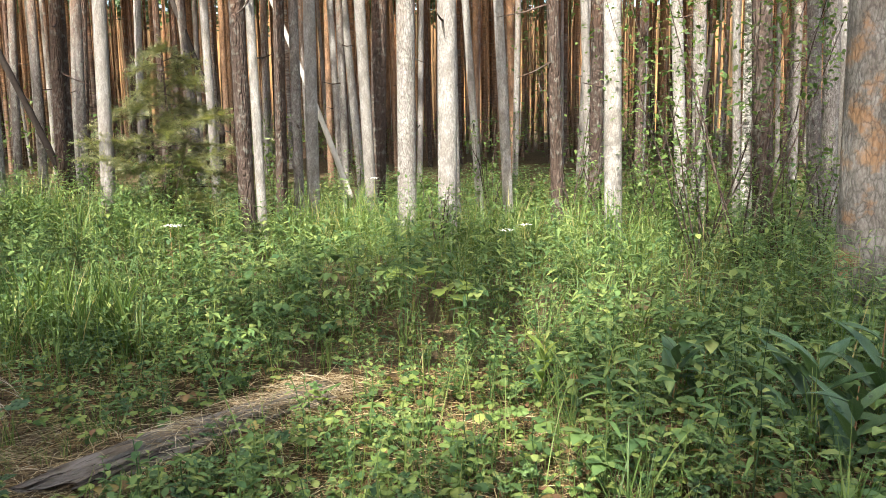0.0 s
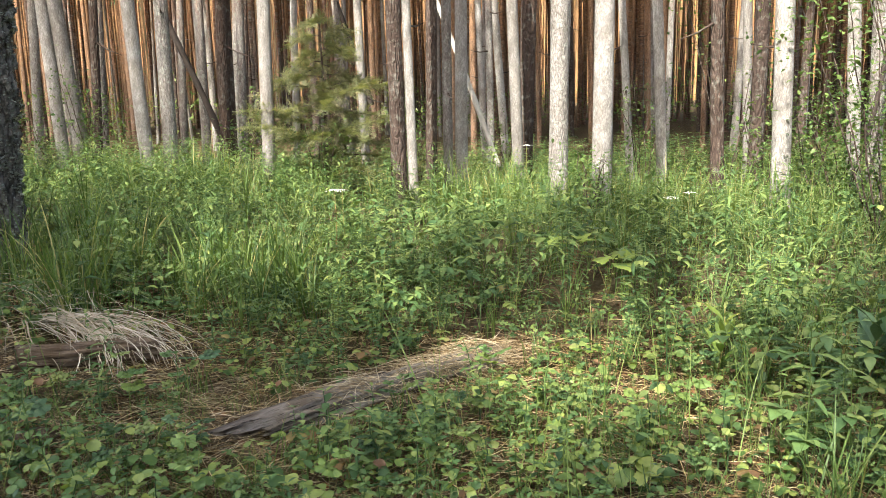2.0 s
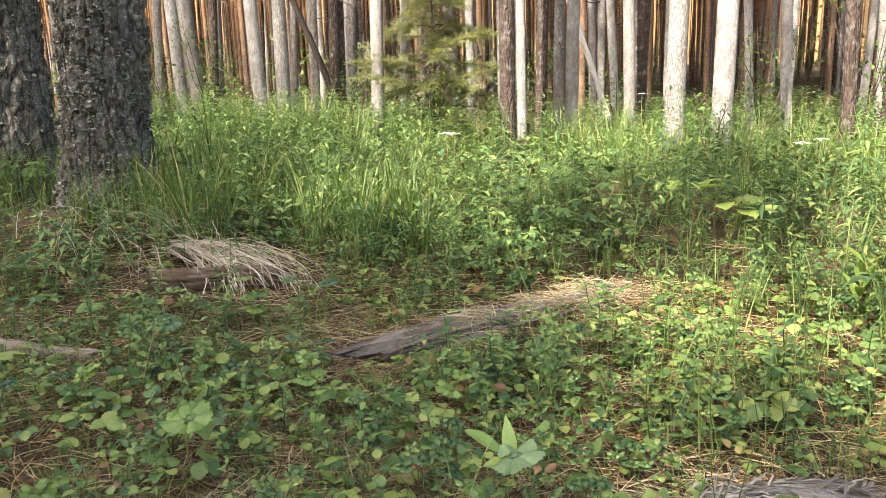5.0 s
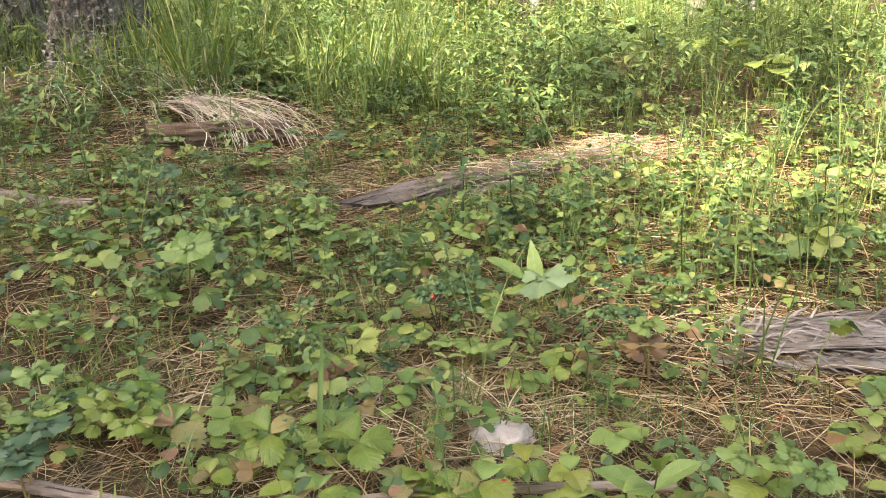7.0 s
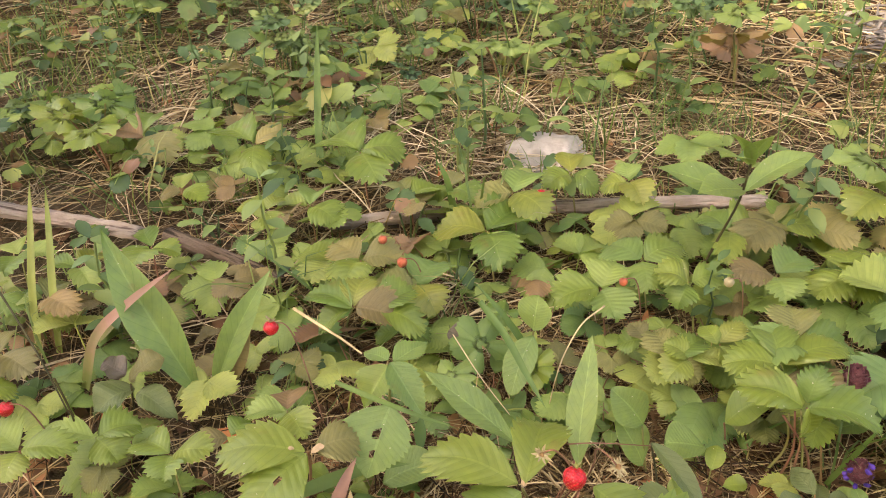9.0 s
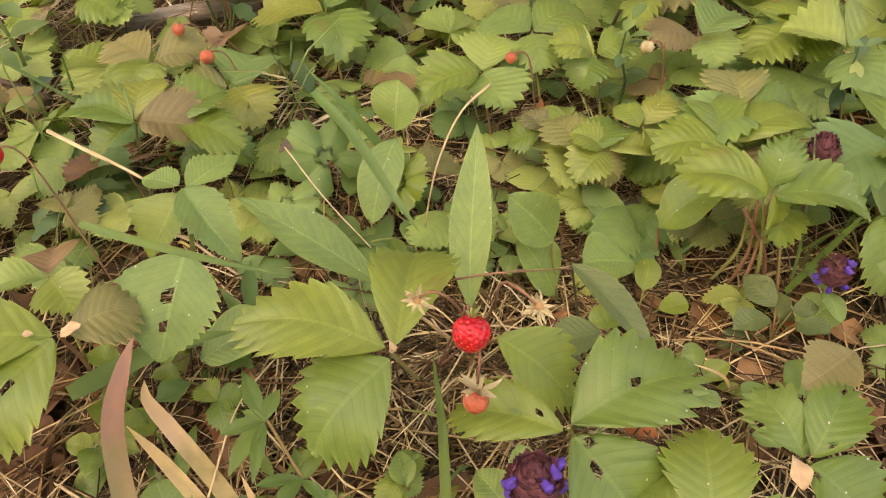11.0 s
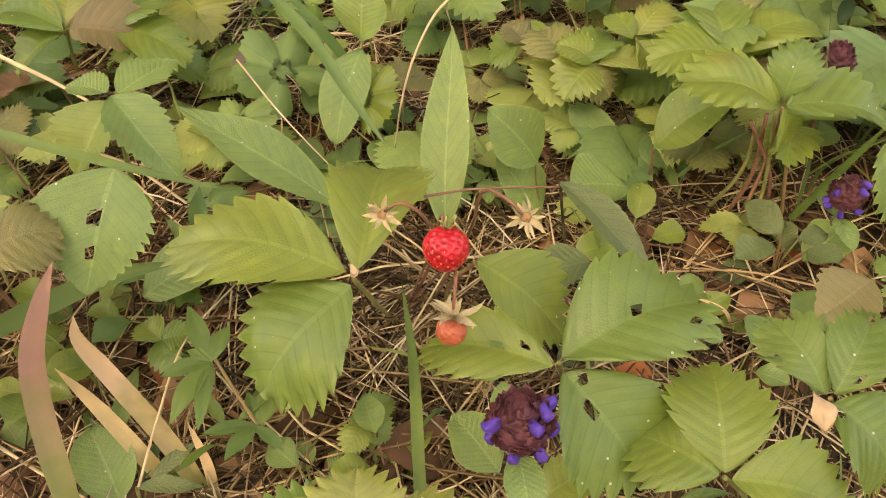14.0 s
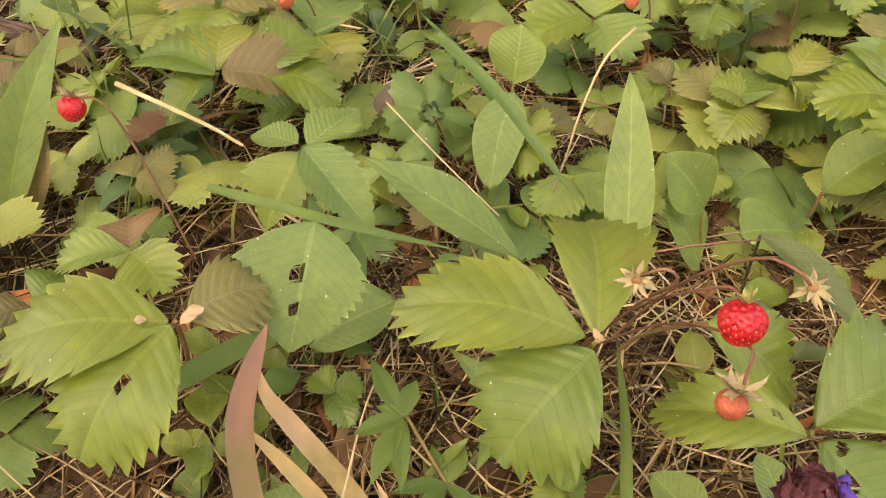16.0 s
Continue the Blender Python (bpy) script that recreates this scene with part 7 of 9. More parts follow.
leaflet(herb_whorl, (-0.4680, 0.6940, 0.0310), (-0.4760, 0.6750, 0.0330), 0.0083, M_BLADE, kind="lance", teeth=0, name="leaf", seed=94)
leaflet(herb_whorl, (-0.4680, 0.6940, 0.0310), (-0.4760, 0.7100, 0.0330), 0.0059, M_BLADE, kind="lance", teeth=0, name="leaf", seed=95)
leaflet(herb_whorl, (-0.4680, 0.6940, 0.0310), (-0.4530, 0.6830, 0.0330), 0.0062, M_BLADE, kind="lance", teeth=0, name="leaf", seed=96)
# grass blades and dry stalks
ribbon("grass_blade", [(-0.5290, 0.6410, 0.0300), (-0.5420, 0.6670, 0.0600), (-0.5450, 0.6840, 0.0850), (-0.5400, 0.6980, 0.1050), (-0.5340, 0.7080, 0.1200)], 0.0138, M_RED_BLADE, "broad grass blade turning pink and brown")
ribbon("grass_blade", [(-0.4880, 0.6680, 0.0000), (-0.5050, 0.6820, 0.0300), (-0.5340, 0.7010, 0.0500), (-0.5470, 0.7090, 0.0620), (-0.5520, 0.7180, 0.0660)], 0.0109, M_YELLOW_BLADE, "withered yellow grass blade bent over")
ribbon("grass_blade", [(-0.5030, 0.6690, 0.0000), (-0.5170, 0.6770, 0.0250), (-0.5390, 0.6900, 0.0400), (-0.5590, 0.7000, 0.0500)], 0.0094, M_YELLOW_BLADE, "withered pink grass blade")
ribbon("grass_blade", [(-0.4850, 0.6680, 0.0000), (-0.4880, 0.6780, 0.0200), (-0.4980, 0.6900, 0.0350)], 0.0060, M_YELLOW_BLADE, "short withered grass blade")
ribbon("grass_blade", [(-0.3890, 0.6640, 0.0200), (-0.3930, 0.6850, 0.0450), (-0.3980, 0.7100, 0.0750), (-0.4050, 0.7310, 0.1000)], 0.0062, M_BLADE, "upright green grass blade beside the berry")
ribbon("grass_blade", [(-0.5540, 0.7310, 0.1650), (-0.5260, 0.7250, 0.1650), (-0.4950, 0.7270, 0.1550), (-0.4670, 0.7350, 0.1400)], 0.0043, M_BLADE, "long green grass blade lying across leaves")
ribbon("grass_blade", [(-0.4990, 0.8780, 0.1300), (-0.4690, 0.8490, 0.1250), (-0.4440, 0.8210, 0.1150), (-0.4250, 0.8050, 0.1000)], 0.0069, M_BLADE, "long green grass blade bent down")
ribbon("grass_blade", [(-0.2170, 0.8600, 0.0200), (-0.2050, 0.8610, 0.0550), (-0.1930, 0.8570, 0.1000)], 0.0052, M_BLADE, "thin green grass blade")
ribbon("grass_blade", [(-0.2790, 0.8750, 0.0300), (-0.2620, 0.8790, 0.0500), (-0.2450, 0.8850, 0.0600)], 0.0026, M_BLADE, "thin green grass blade")
ribbon("grass_blade", [(-0.5970, 0.7130, 0.0500), (-0.5790, 0.7310, 0.0500), (-0.5540, 0.7520, 0.0500), (-0.5240, 0.7650, 0.0500)], 0.0130, M_BLADE, "dark green grass blade low over the litter")
dry_stalk([(-0.6820, 0.8760, 0.0850), (-0.6470, 0.8610, 0.0850), (-0.6220, 0.8540, 0.0800), (-0.6030, 0.8510, 0.0700)], 0.0016, M_STRAW_STEM)
dry_stalk([(-0.4020, 0.9100, 0.1200), (-0.4160, 0.8890, 0.1150), (-0.4250, 0.8680, 0.1000), (-0.4300, 0.8560, 0.0800), (-0.4350, 0.8570, 0.0500)], 0.0008, M_STRAW_STEM)
dry_stalk([(-0.3990, 0.7550, 0.1250), (-0.3780, 0.7620, 0.1250), (-0.3460, 0.7910, 0.1000)], 0.0006, M_RED_STEM)
dry_stalk([(-0.5330, 0.8960, 0.0700), (-0.4940, 0.8530, 0.0700), (-0.4610, 0.8270, 0.0600)], 0.0006, M_STRAW_STEM)
dry_stalk([(-0.6060, 0.6820, 0.0100), (-0.5700, 0.6680, 0.0120), (-0.5310, 0.6550, 0.0120)], 0.0010, M_STRAW_STEM)
dry_stalk([(-0.5100, 0.6600, 0.0300), (-0.5090, 0.6870, 0.0400), (-0.5060, 0.7220, 0.0500), (-0.5020, 0.7700, 0.0300)], 0.0007, M_STRAW_STEM)
# berries and dry calyxes
ripe_berry(plant_a, (-0.3797, 0.6890, 0.1760), 0.0065, M_BERRY, "ripe red wild strawberry")
ripe_berry(plant_a, (-0.3770, 0.6790, 0.1490), 0.0046, M_ORANGE_BERRY, "half-eaten orange wild strawberry under a faded calyx", calyx_up=0.0058, calyx_size=0.0096, tilt=-8)
stalk(plant_a, [(-0.4190, 0.7870, 0.0000), (-0.3980, 0.7540, 0.0900), (-0.3840, 0.7060, 0.1700), (-0.3805, 0.6910, 0.1830)], 0.0006, 0.0005, M_RED_STEM)
stalk(plant_a, [(-0.4190, 0.7870, 0.0000), (-0.3890, 0.7410, 0.1000), (-0.3770, 0.6890, 0.1680), (-0.3762, 0.6790, 0.1610)], 0.0006, 0.0005, M_RED_STEM)
dry_calyx(plant_a, (-0.4055, 0.7170, 0.1560), 0.0071, -15)
dry_calyx(plant_a, (-0.3580, 0.7070, 0.1730), 0.0071, 20)
stalk(plant_a, [(-0.4170, 0.7870, 0.0000), (-0.3960, 0.7570, 0.0900), (-0.3920, 0.7220, 0.1500), (-0.3980, 0.7150, 0.1650), (-0.4045, 0.7170, 0.1580)], 0.0008, 0.0005, M_RED_STEM)
stalk(plant_a, [(-0.4070, 0.7880, 0.0000), (-0.3830, 0.7660, 0.0900), (-0.3730, 0.7200, 0.1680), (-0.3640, 0.7080, 0.1790), (-0.3590, 0.7062, 0.1750)], 0.0008, 0.0005, M_RED_STEM)
bud_scale(plant_a, (-0.4150, 0.7070, 0.1340), 0.004)
self_heal((-0.3530, 0.6580, 0.1350), 0.0145, 0.145)
self_heal((-0.2060, 0.9170, 0.0830), 0.0135, 0.10, faded=True)
self_heal((-0.2010, 0.8480, 0.0540), 0.013, 0.06)


def stick(name, points, r0, r1, mat, label, sides=12):
    """A dead branch through the points, knobbly and tapering."""
    P = smooth_path(points, 30)
    n = len(P)
    R = np.linspace(r0, r1, n) * (1 + 0.14 * np.array([noise.noise((i * 0.7, r0 * 900, 2.0)) for i in range(n)]))
    V, T, U = tube(P, R, sides)
    V = V + np.array([noise.noise_vector(v * 60) for v in V]) * r0 * 0.12
    ob = tagged(part(name, (V, T, U), mat), label, "branch")
    along_x(ob, tuple(P[0]), tuple(P[-1]))
    return ob


def stone(x, y, r):
    bm = bmesh.new()
    bmesh.ops.create_icosphere(bm, subdivisions=4, radius=1.0)
    for v in bm.verts:
        k = 1 + 0.3 * noise.noise(v.co * 1.7) + 0.16 * noise.noise(v.co * 4.5) + 0.07 * noise.noise(v.co * 13)
        v.co = Vector((v.co.x * r * 1.05, v.co.y * r * 0.8, v.co.z * r * 0.55)) * k
    me = bpy.data.meshes.new("stone")
    bm.to_mesh(me)
    bm.free()
    me.materials.append(M_STONE)
    for p in me.polygons:
        p.use_smooth = True
    ob = tagged(new("stone", me), "pale rough stone half sunk in needle litter", "stone")
    ob.location = (x, y, gz(x, y) + r * 0.16)


def cone(x, y):
    """A fallen pine cone, scales open."""
    e = empty("pine_cone", x, y, gz(x, y) + 0.016, "small orange-brown pine cone on dry needles", "cone")
    part("core", sphere_geo(0.009, 8, 10, 1.7), M_CORE, e)
    me = mesh_from("scale", *leaf(0.014, 0.013, 4, 1, "round", 0.4, -0.3)[:2], M_CORE)
    for k in range(34):
        ob = part("scale", me, None, e)
        h = -0.013 + 0.026 * k / 34
        ob.matrix_basis = Matrix.Translation((0, 0, h)) @ Matrix.Rotation(k * 2.4, 4, "Z") @ pose(0, 0.005, 0, 35, 0, 0) @ Matrix.Scale(1.1 - 0.5 * k / 34, 4)
    e.matrix_basis = e.matrix_basis @ pose(0, 0, 0, 80, 20, 0)


def lance_herb(x, y, height, mat, size, seed):
    """A tall herb: one stem with long upright lance leaves."""
    rs = np.random.default_rng(seed + 900)
    g = gz(x, y)
    e = empty("lance_leaf_herb", x, y, g, "tall herb with long upright lance-shaped leaves", "plant")
    part("stem", tube(arc((0, 0, 0), (0.02, 0.01, height), 0, 6, 0.004), np.linspace(0.004, 0.002, 6), 6), M_STEM, e)
    for k in range(11):
        h = height * (0.05 + 0.9 * k / 11)
        L = size * (0.20 - 0.09 * k / 11) * rs.uniform(0.85, 1.15)
        ob = part("leaf", leaf(L, L * 0.24, 10, 2, "lance", 0.35, rs.uniform(0.1, 0.5), 0, 0, 0, 0.3, rs.normal(0, 0.3), 0.05, seed * 20 + k), mat, e)
        ob.matrix_basis = Matrix.Translation((0.02 * h / height, 0, h)) @ Matrix.Rotation(k * 2.2 + rs.normal(0, 0.3), 4, "Z") @ pose(0, 0, 0, rs.uniform(25, 65), 0, 0)


def yellow_herb(x, y, z):
    """A herb with bright yellow-green lobed leaves held flat."""
    rs = np.random.default_rng(int(abs(x * 1000)) + 5)
    e = empty("broad_leaf_herb", x, y, gz(x, y), "herb with broad bright yellow-green leaves", "plant")
    for k in range(5):
        a, r, h = k * 1.256 + rs.normal(0, 0.2), rs.uniform(0.03, 0.10), z * rs.uniform(0.85, 1.1)
        hub = (-r * math.sin(a), r * math.cos(a), h)
        part("stem", tube(arc((0, 0, 0), hub, 0.02, 5), 0.002, 5), M_STEM, e)
        ob = part("leaf", leaf(rs.uniform(0.09, 0.14), rs.uniform(0.09, 0.12), 18, 3, "round", 0.15, 0.25, 6, 0.4, 0.01, 0.35, 0, 0.05, k), M_YELLOW, e)
        ob.matrix_basis = Matrix.Translation(hub) @ Matrix.Rotation(a, 4, "Z") @ pose(0, 0, 0, rs.uniform(0, 30), rs.uniform(-15, 15), 0)


def young_spruce(x, y, height):
    """A young conifer: leader, whorls of drooping branches, needle sprays in uneven tufts."""
    rs = np.random.default_rng(77)
    e = empty("young_spruce", x, y, gz(x, y), "young spruce with drooping sparse green-brown branches", "tree")
    part("trunk", tube([(0, 0, -0.05), (0.02, 0, height * 0.5), (0, 0, height)], [0.028, 0.018, 0.004], 8), M_BARK_DARK, e)
    spray = mesh_twig(rs)
    for k in range(52):
        h = height * (0.05 + 0.91 * k / 52)
        L = 1.15 * (1 - 0.85 * h / height) * rs.uniform(0.75, 1.2) + 0.08
        a = k * 2.4 + rs.normal(0, 0.3)
        P = arc((0, 0, h), (-L * math.sin(a), L * math.cos(a), h + L * rs.uniform(-0.5, 0.25)), 0.05, 7)
        geos = [tube(P, np.linspace(0.006, 0.0015, 7), 4, cap=False)]
        b = part("branch", geos[0], M_BARK_DARK, e)
        items = []
        for i in range(int(24 + 70 * L)):
            s = rs.uniform(0.15, 1.0)
            q = P[0] + (P[-1] - P[0]) * s + (0, 0, 0.05 * 4 * s * (1 - s))
            items.append(moved(spray[i % 3], spot(*q, a + rs.normal(0, 0.9), rs.normal(0.3, 0.55), rs.uniform(0, 6.28), rs.uniform(1.0, 2.0))))
        part("needles", merge(*items), M_SPRUCE, b)["kind"] = "stuff"


def mesh_twig(rs):
    """Small flat spray of needles, a few strips wide."""
    out = []
    for _ in range(3):
        geos = []
        for i in range(9):
            y = 0.012 * i
            for sgn in (-1, 1):
                l = 0.035 * (1 - i / 12)
                w = 0.0055
                d = np.array([sgn * l, l * 0.7, rs.normal(0, 0.006)])
                V = np.array([(0, y, 0), (0, y + w, 0.001), tuple(np.array([0, y, 0]) + d)])
                geos.append((V, np.array([[0, 1, 2]]), np.zeros((3, 2))))
        out.append(merge(*geos))
    return out


def shrub(x, y, height, leaves, size):
    """A thin leafy bush: several stems, many small leaves in uneven sprays."""
    rs = np.random.default_rng(int(abs(x * 100)) + 31)
    e = empty("leafy_shrub", x, y, gz(x, y), "thin leafy green bush between the trunks", "shrub")
    tips = []
    for k in range(6):
        a = k * 1.05 + rs.normal(0, 0.3)
        L = height * rs.uniform(0.7, 1.05)
        P = arc((0, 0, 0), (0.35 * size * L * math.cos(a), 0.35 * size * L * math.sin(a), L), 0.04, 7, 0.012)
        part("stem", tube(P, np.linspace(0.008, 0.002, 7), 5), M_BARK_DARK, e)
        tips.append(P)
    lf = [leaf(0.05, 0.03, 3, 1, "ovate", 0.2, 0.3), leaf(0.04, 0.023, 3, 1, "oval", 0.3, 0.4)]
    items = []
    for i in range(int(leaves * 1.8)):
        P = tips[i % 6]
        s = rs.uniform(0.25 if height < 2 else 0.55, 1.0)
        q = P[0] * (1 - s) + P[-1] * s
        q = q + rs.normal(0, 0.16 * size, 3) * (1, 1, 0.7)
        if q[2] < 0.05:
            continue
        items.append(moved(lf[i % 2], spot(*q, rs.uniform(0, 6.28), rs.normal(0, 0.5), rs.uniform(0, 6.28), rs.uniform(0.7, 1.3))))
    part("foliage", merge(*items), M_SHRUB, e)["kind"] = "stuff"


def white_umbel(x, y, z):
    e = empty("white_umbel", x, y, gz(x, y), "tall stem with a flat white flower umbel", "flower")
    h = z - gz(x, y)
    part("stem", tube(arc((0, 0, 0), (0, 0, h), 0, 5, 0.006), np.linspace(0.003, 0.0018, 5), 5), M_STEM, e)
    rs = np.random.default_rng(int(abs(x) * 1000))
    geos = []
    for k in range(46):
        r, a = 0.045 * math.sqrt(rs.random()), rs.uniform(0, 6.28)
        geos.append(moved(leaf(0.012, 0.011, 2, 1, "round", 0.2, 0.1), spot(r * math.cos(a), r * math.sin(a), h - r * r * 4, rs.uniform(0, 6), 0.2, a)))
    part("umbel", merge(*geos), M_WHITE, e, "white flower umbel")["kind"] = "stuff"


def grass_drape():
    """Bleached grass hanging over the broken log and lying in swathes."""
    rs = random.Random(9)
    geos = []
    for k in range(105):
        s = rs.random()
        root = np.array([-2.42 + 0.42 * s * rs.random(), 3.13 + rs.gauss(0, 0.05), 0.24 + rs.gauss(0, 0.015)])
        tip = np.array([-2.02 + 0.30 * s, 2.84 + 0.20 * s, 0.10 + 0.05 * rs.random()]) + [rs.gauss(0.02, 0.09), rs.gauss(0, 0.05), rs.gauss(0, 0.015)]
        crest = root * 0.35 + tip * 0.65 + [rs.gauss(-0.03, 0.04), rs.uniform(0.0, 0.10), rs.uniform(0.03, 0.085)]
        P = smooth_path([root, root * 0.6 + crest * 0.4 + (0, 0, 0.02), crest, crest * 0.35 + tip * 0.65 + (rs.uniform(0, 0.03), 0, 0.025), tip], 16)
        geos.append(tube(P, np.linspace(1, 0.3, len(P)) * rs.uniform(0.002, 0.0046), 4, 0.3, cap=False))
    for k in range(60):
        x, y = rs.gauss(-2.5, 0.35), rs.gauss(3.15, 0.12)
        L, a = rs.uniform(0.2, 0.4), rs.uniform(-0.9, 0.5)
        P = arc((x, y, gz(x, y) + 0.1), (x + L * math.cos(a), y + L * math.sin(a) - 0.1, gz(x, y) + rs.uniform(0.0, 0.06)), 0.06, 8, 0.004)
        geos.append(tube(P, np.linspace(0.002, 0.0006, 8), 4, 0.4, cap=False))
    ob = part("dry_grass_drape", merge(*geos), M_DRAPE)
    tagged(ob, "bleached dry grass drooping over a broken log", "dry grass", kind="stuff")


grass_drape()
slab = make_log("bark_slab", (-0.11, 1.82, 0.006), (0.36, 1.87, 0.012), 0.105, 0.115, M_ASH_WOOD, "flat grey piece of weathered bark on the litter", "bark", flat=0.2, grain=0.045, seed=12, jag=0.2, sides=56, rings=60)
srs = random.Random(61)
shards = []
for k in range(300):
    x, y, L = srs.uniform(-0.05, 0.47), srs.uniform(-0.12, 0.12), srs.uniform(0.02, 0.085)
    h = 0.017 * math.sqrt(max(0.0, 1 - (y / 0.12) ** 2)) + srs.uniform(0.0, 0.012)
    P = arc((x - L / 2, y, h), (x + L / 2, y + srs.gauss(0, 0.04), h + srs.gauss(0.003, 0.009)), srs.uniform(0.0, 0.007), 6, 0.0012)
    shards.append(tube(P, np.array([0.3, 0.8, 1.0, 0.9, 0.7, 0.15]) * srs.uniform(0.002, 0.0055), 5, 0.4))
part("splinters", merge(*shards), M_SPLINTER, slab, "loose grey fibres of bark")["kind"] = "stuff"


# ---- things of the middle ground ----
stick("fallen_branch", [(-1.4290, 1.0010, 0.0300), (-1.2640, 1.0120, 0.0300), (-1.1150, 1.0150, 0.0280), (-0.9850, 1.0170, 0.0250)], 0.0125, 0.009, M_STICK, "pale grey dead branch lying in the litter")
stick("fallen_branch", [(-0.9510, 1.0270, 0.0200), (-0.8830, 1.0110, 0.0200), (-0.8300, 1.0010, 0.0180), (-0.7770, 0.9920, 0.0120)], 0.011, 0.007, M_BROWN_WOOD, "dark bark-covered end of a fallen branch")
stick("fallen_branch", [(-0.7720, 1.1090, 0.0120), (-0.7060, 1.1340, 0.0140), (-0.6350, 1.1610, 0.0140), (-0.5390, 1.1950, 0.0160), (-0.4530, 1.2180, 0.0180), (-0.3630, 1.2400, 0.0220), (-0.2750, 1.2610, 0.0220)], 0.0085, 0.008, M_STICK, "long grey dead branch half under leaves")
stone(-0.559, 1.357, 0.054)
cone(-0.308, 2.139)
herb_pale = empty("pale_leaf_herb", -0.5900, 1.8680, 0.0000, "herb with one pale silvery lobed leaf above green ones", "plant")
leaflet(herb_pale, (-0.5460, 1.6280, 0.1900), (-0.4410, 1.6290, 0.2000), 0.1318, M_PALE, kind="round", teeth=5, name="leaf", seed=101, tooth=0.4, label="pale silvery lobed leaf")
leaflet(herb_pale, (-0.5600, 1.6710, 0.1400), (-0.5780, 1.7190, 0.2400), 0.0300, M_LANCE, kind="lance", teeth=0, hint=(0, -0.8, 0.5), name="leaf", seed=102)
leaflet(herb_pale, (-0.5830, 1.6640, 0.1700), (-0.6790, 1.7150, 0.1900), 0.0420, M_LANCE, kind="lance", teeth=0, name="leaf", seed=103)
leaflet(herb_pale, (-0.5450, 1.6530, 0.1500), (-0.6240, 1.6510, 0.1400), 0.0520, M_LANCE, kind="oval", teeth=0, name="leaf", seed=104)
stalk(herb_pale, [(-0.5880, 1.8540, 0.0000), (-0.5620, 1.7140, 0.1200), (-0.5460, 1.6280, 0.1900)], 0.0018, 0.0012, M_STEM, name="stem")
herb_big = empty("broad_leaf_herb", -1.4430, 1.7760, 0.0000, "herb with broad grey-green leaves in the clearing", "plant")
leaflet(herb_big, (-1.3170, 1.6050, 0.2000), (-1.4080, 1.6430, 0.2200), 0.0816, M_LANCE, kind="round", teeth=7, name="leaf", seed=105, tooth=0.5)
leaflet(herb_big, (-1.3050, 1.6000, 0.2100), (-1.2850, 1.6850, 0.2500), 0.0994, M_LANCE, kind="round", teeth=7, name="leaf", seed=106, tooth=0.5)
leaflet(herb_big, (-1.3370, 1.6540, 0.2000), (-1.2700, 1.6160, 0.1500), 0.0569, M_LANCE, kind="lance", teeth=0, name="leaf", seed=107)
leaflet(herb_big, (-1.4110, 1.6220, 0.0900), (-1.4490, 1.5450, 0.1000), 0.1081, M_LANCE, kind="round", teeth=7, name="leaf", seed=108, tooth=0.5)
leaflet(herb_big, (-1.3420, 1.6420, 0.1900), (-1.3490, 1.6440, 0.2600), 0.0704, M_LANCE, kind="round", teeth=7, name="leaf", seed=109, tooth=0.5)
stalk(herb_big, [(-1.4240, 1.7460, 0.0000), (-1.3890, 1.7050, 0.1000), (-1.3270, 1.6270, 0.2000)], 0.0018, 0.0012, M_STEM, name="stem")
herb_sorrel = empty("lance_leaf_herb", -0.7610, 0.8110, 0.0000, "upright herb with two long folded lance leaves", "plant")
leaflet(herb_sorrel, (-0.7560, 0.8040, 0.0200), (-0.8550, 0.8620, 0.1600), 0.0399, M_LANCE, kind="lance", teeth=0, hint=(0.4, -0.6, 0.6), name="leaf", seed=110, fold=0.5)
leaflet(herb_sorrel, (-0.7460, 0.8120, 0.0200), (-0.6950, 0.8750, 0.1300), 0.0246, M_LANCE, kind="lance", teeth=0, hint=(0.3, -0.6, 0.6), name="leaf", seed=111, fold=0.3)
leaflet(herb_sorrel, (-0.7360, 0.8230, 0.0200), (-0.7200, 0.8570, 0.1000), 0.0338, M_TIRED, kind="oval", teeth=0, hint=(0, -0.7, 0.6), name="leaf", seed=112)
herb_dusk = empty("dark_leaf_herb", -0.8230, 0.7830, 0.0000, "small herb with dark purplish leaves", "plant")
leaflet(herb_dusk, (-0.8060, 0.7770, 0.0600), (-0.8230, 0.7750, 0.0750), 0.0284, M_PURPLE_LEAF, kind="oval", teeth=7, name="leaf", seed=113, tooth=0.12, wave=0.12, droop=0.00)
leaflet(herb_dusk, (-0.7980, 0.7720, 0.0600), (-0.7780, 0.7970, 0.0750), 0.0369, M_TIRED, kind="oval", teeth=7, name="leaf", seed=114, tooth=0.12, wave=0.12, droop=0.15)
leaflet(herb_dusk, (-0.8000, 0.7760, 0.0480), (-0.8200, 0.7420, 0.0500), 0.0401, M_DULL, kind="oval", teeth=7, name="leaf", seed=115, tooth=0.12, wave=0.12, droop=0.30)
leaflet(herb_dusk, (-0.7920, 0.7700, 0.0480), (-0.7520, 0.7670, 0.0500), 0.0263, M_DULL, kind="oval", teeth=7, name="leaf", seed=116, tooth=0.12, wave=0.12, droop=0.45)
stalk(herb_dusk, [(-0.8220, 0.7830, 0.0000), (-0.7950, 0.7700, 0.0590)], 0.0010, 0.0008, M_DARK_STEM, name="stem")
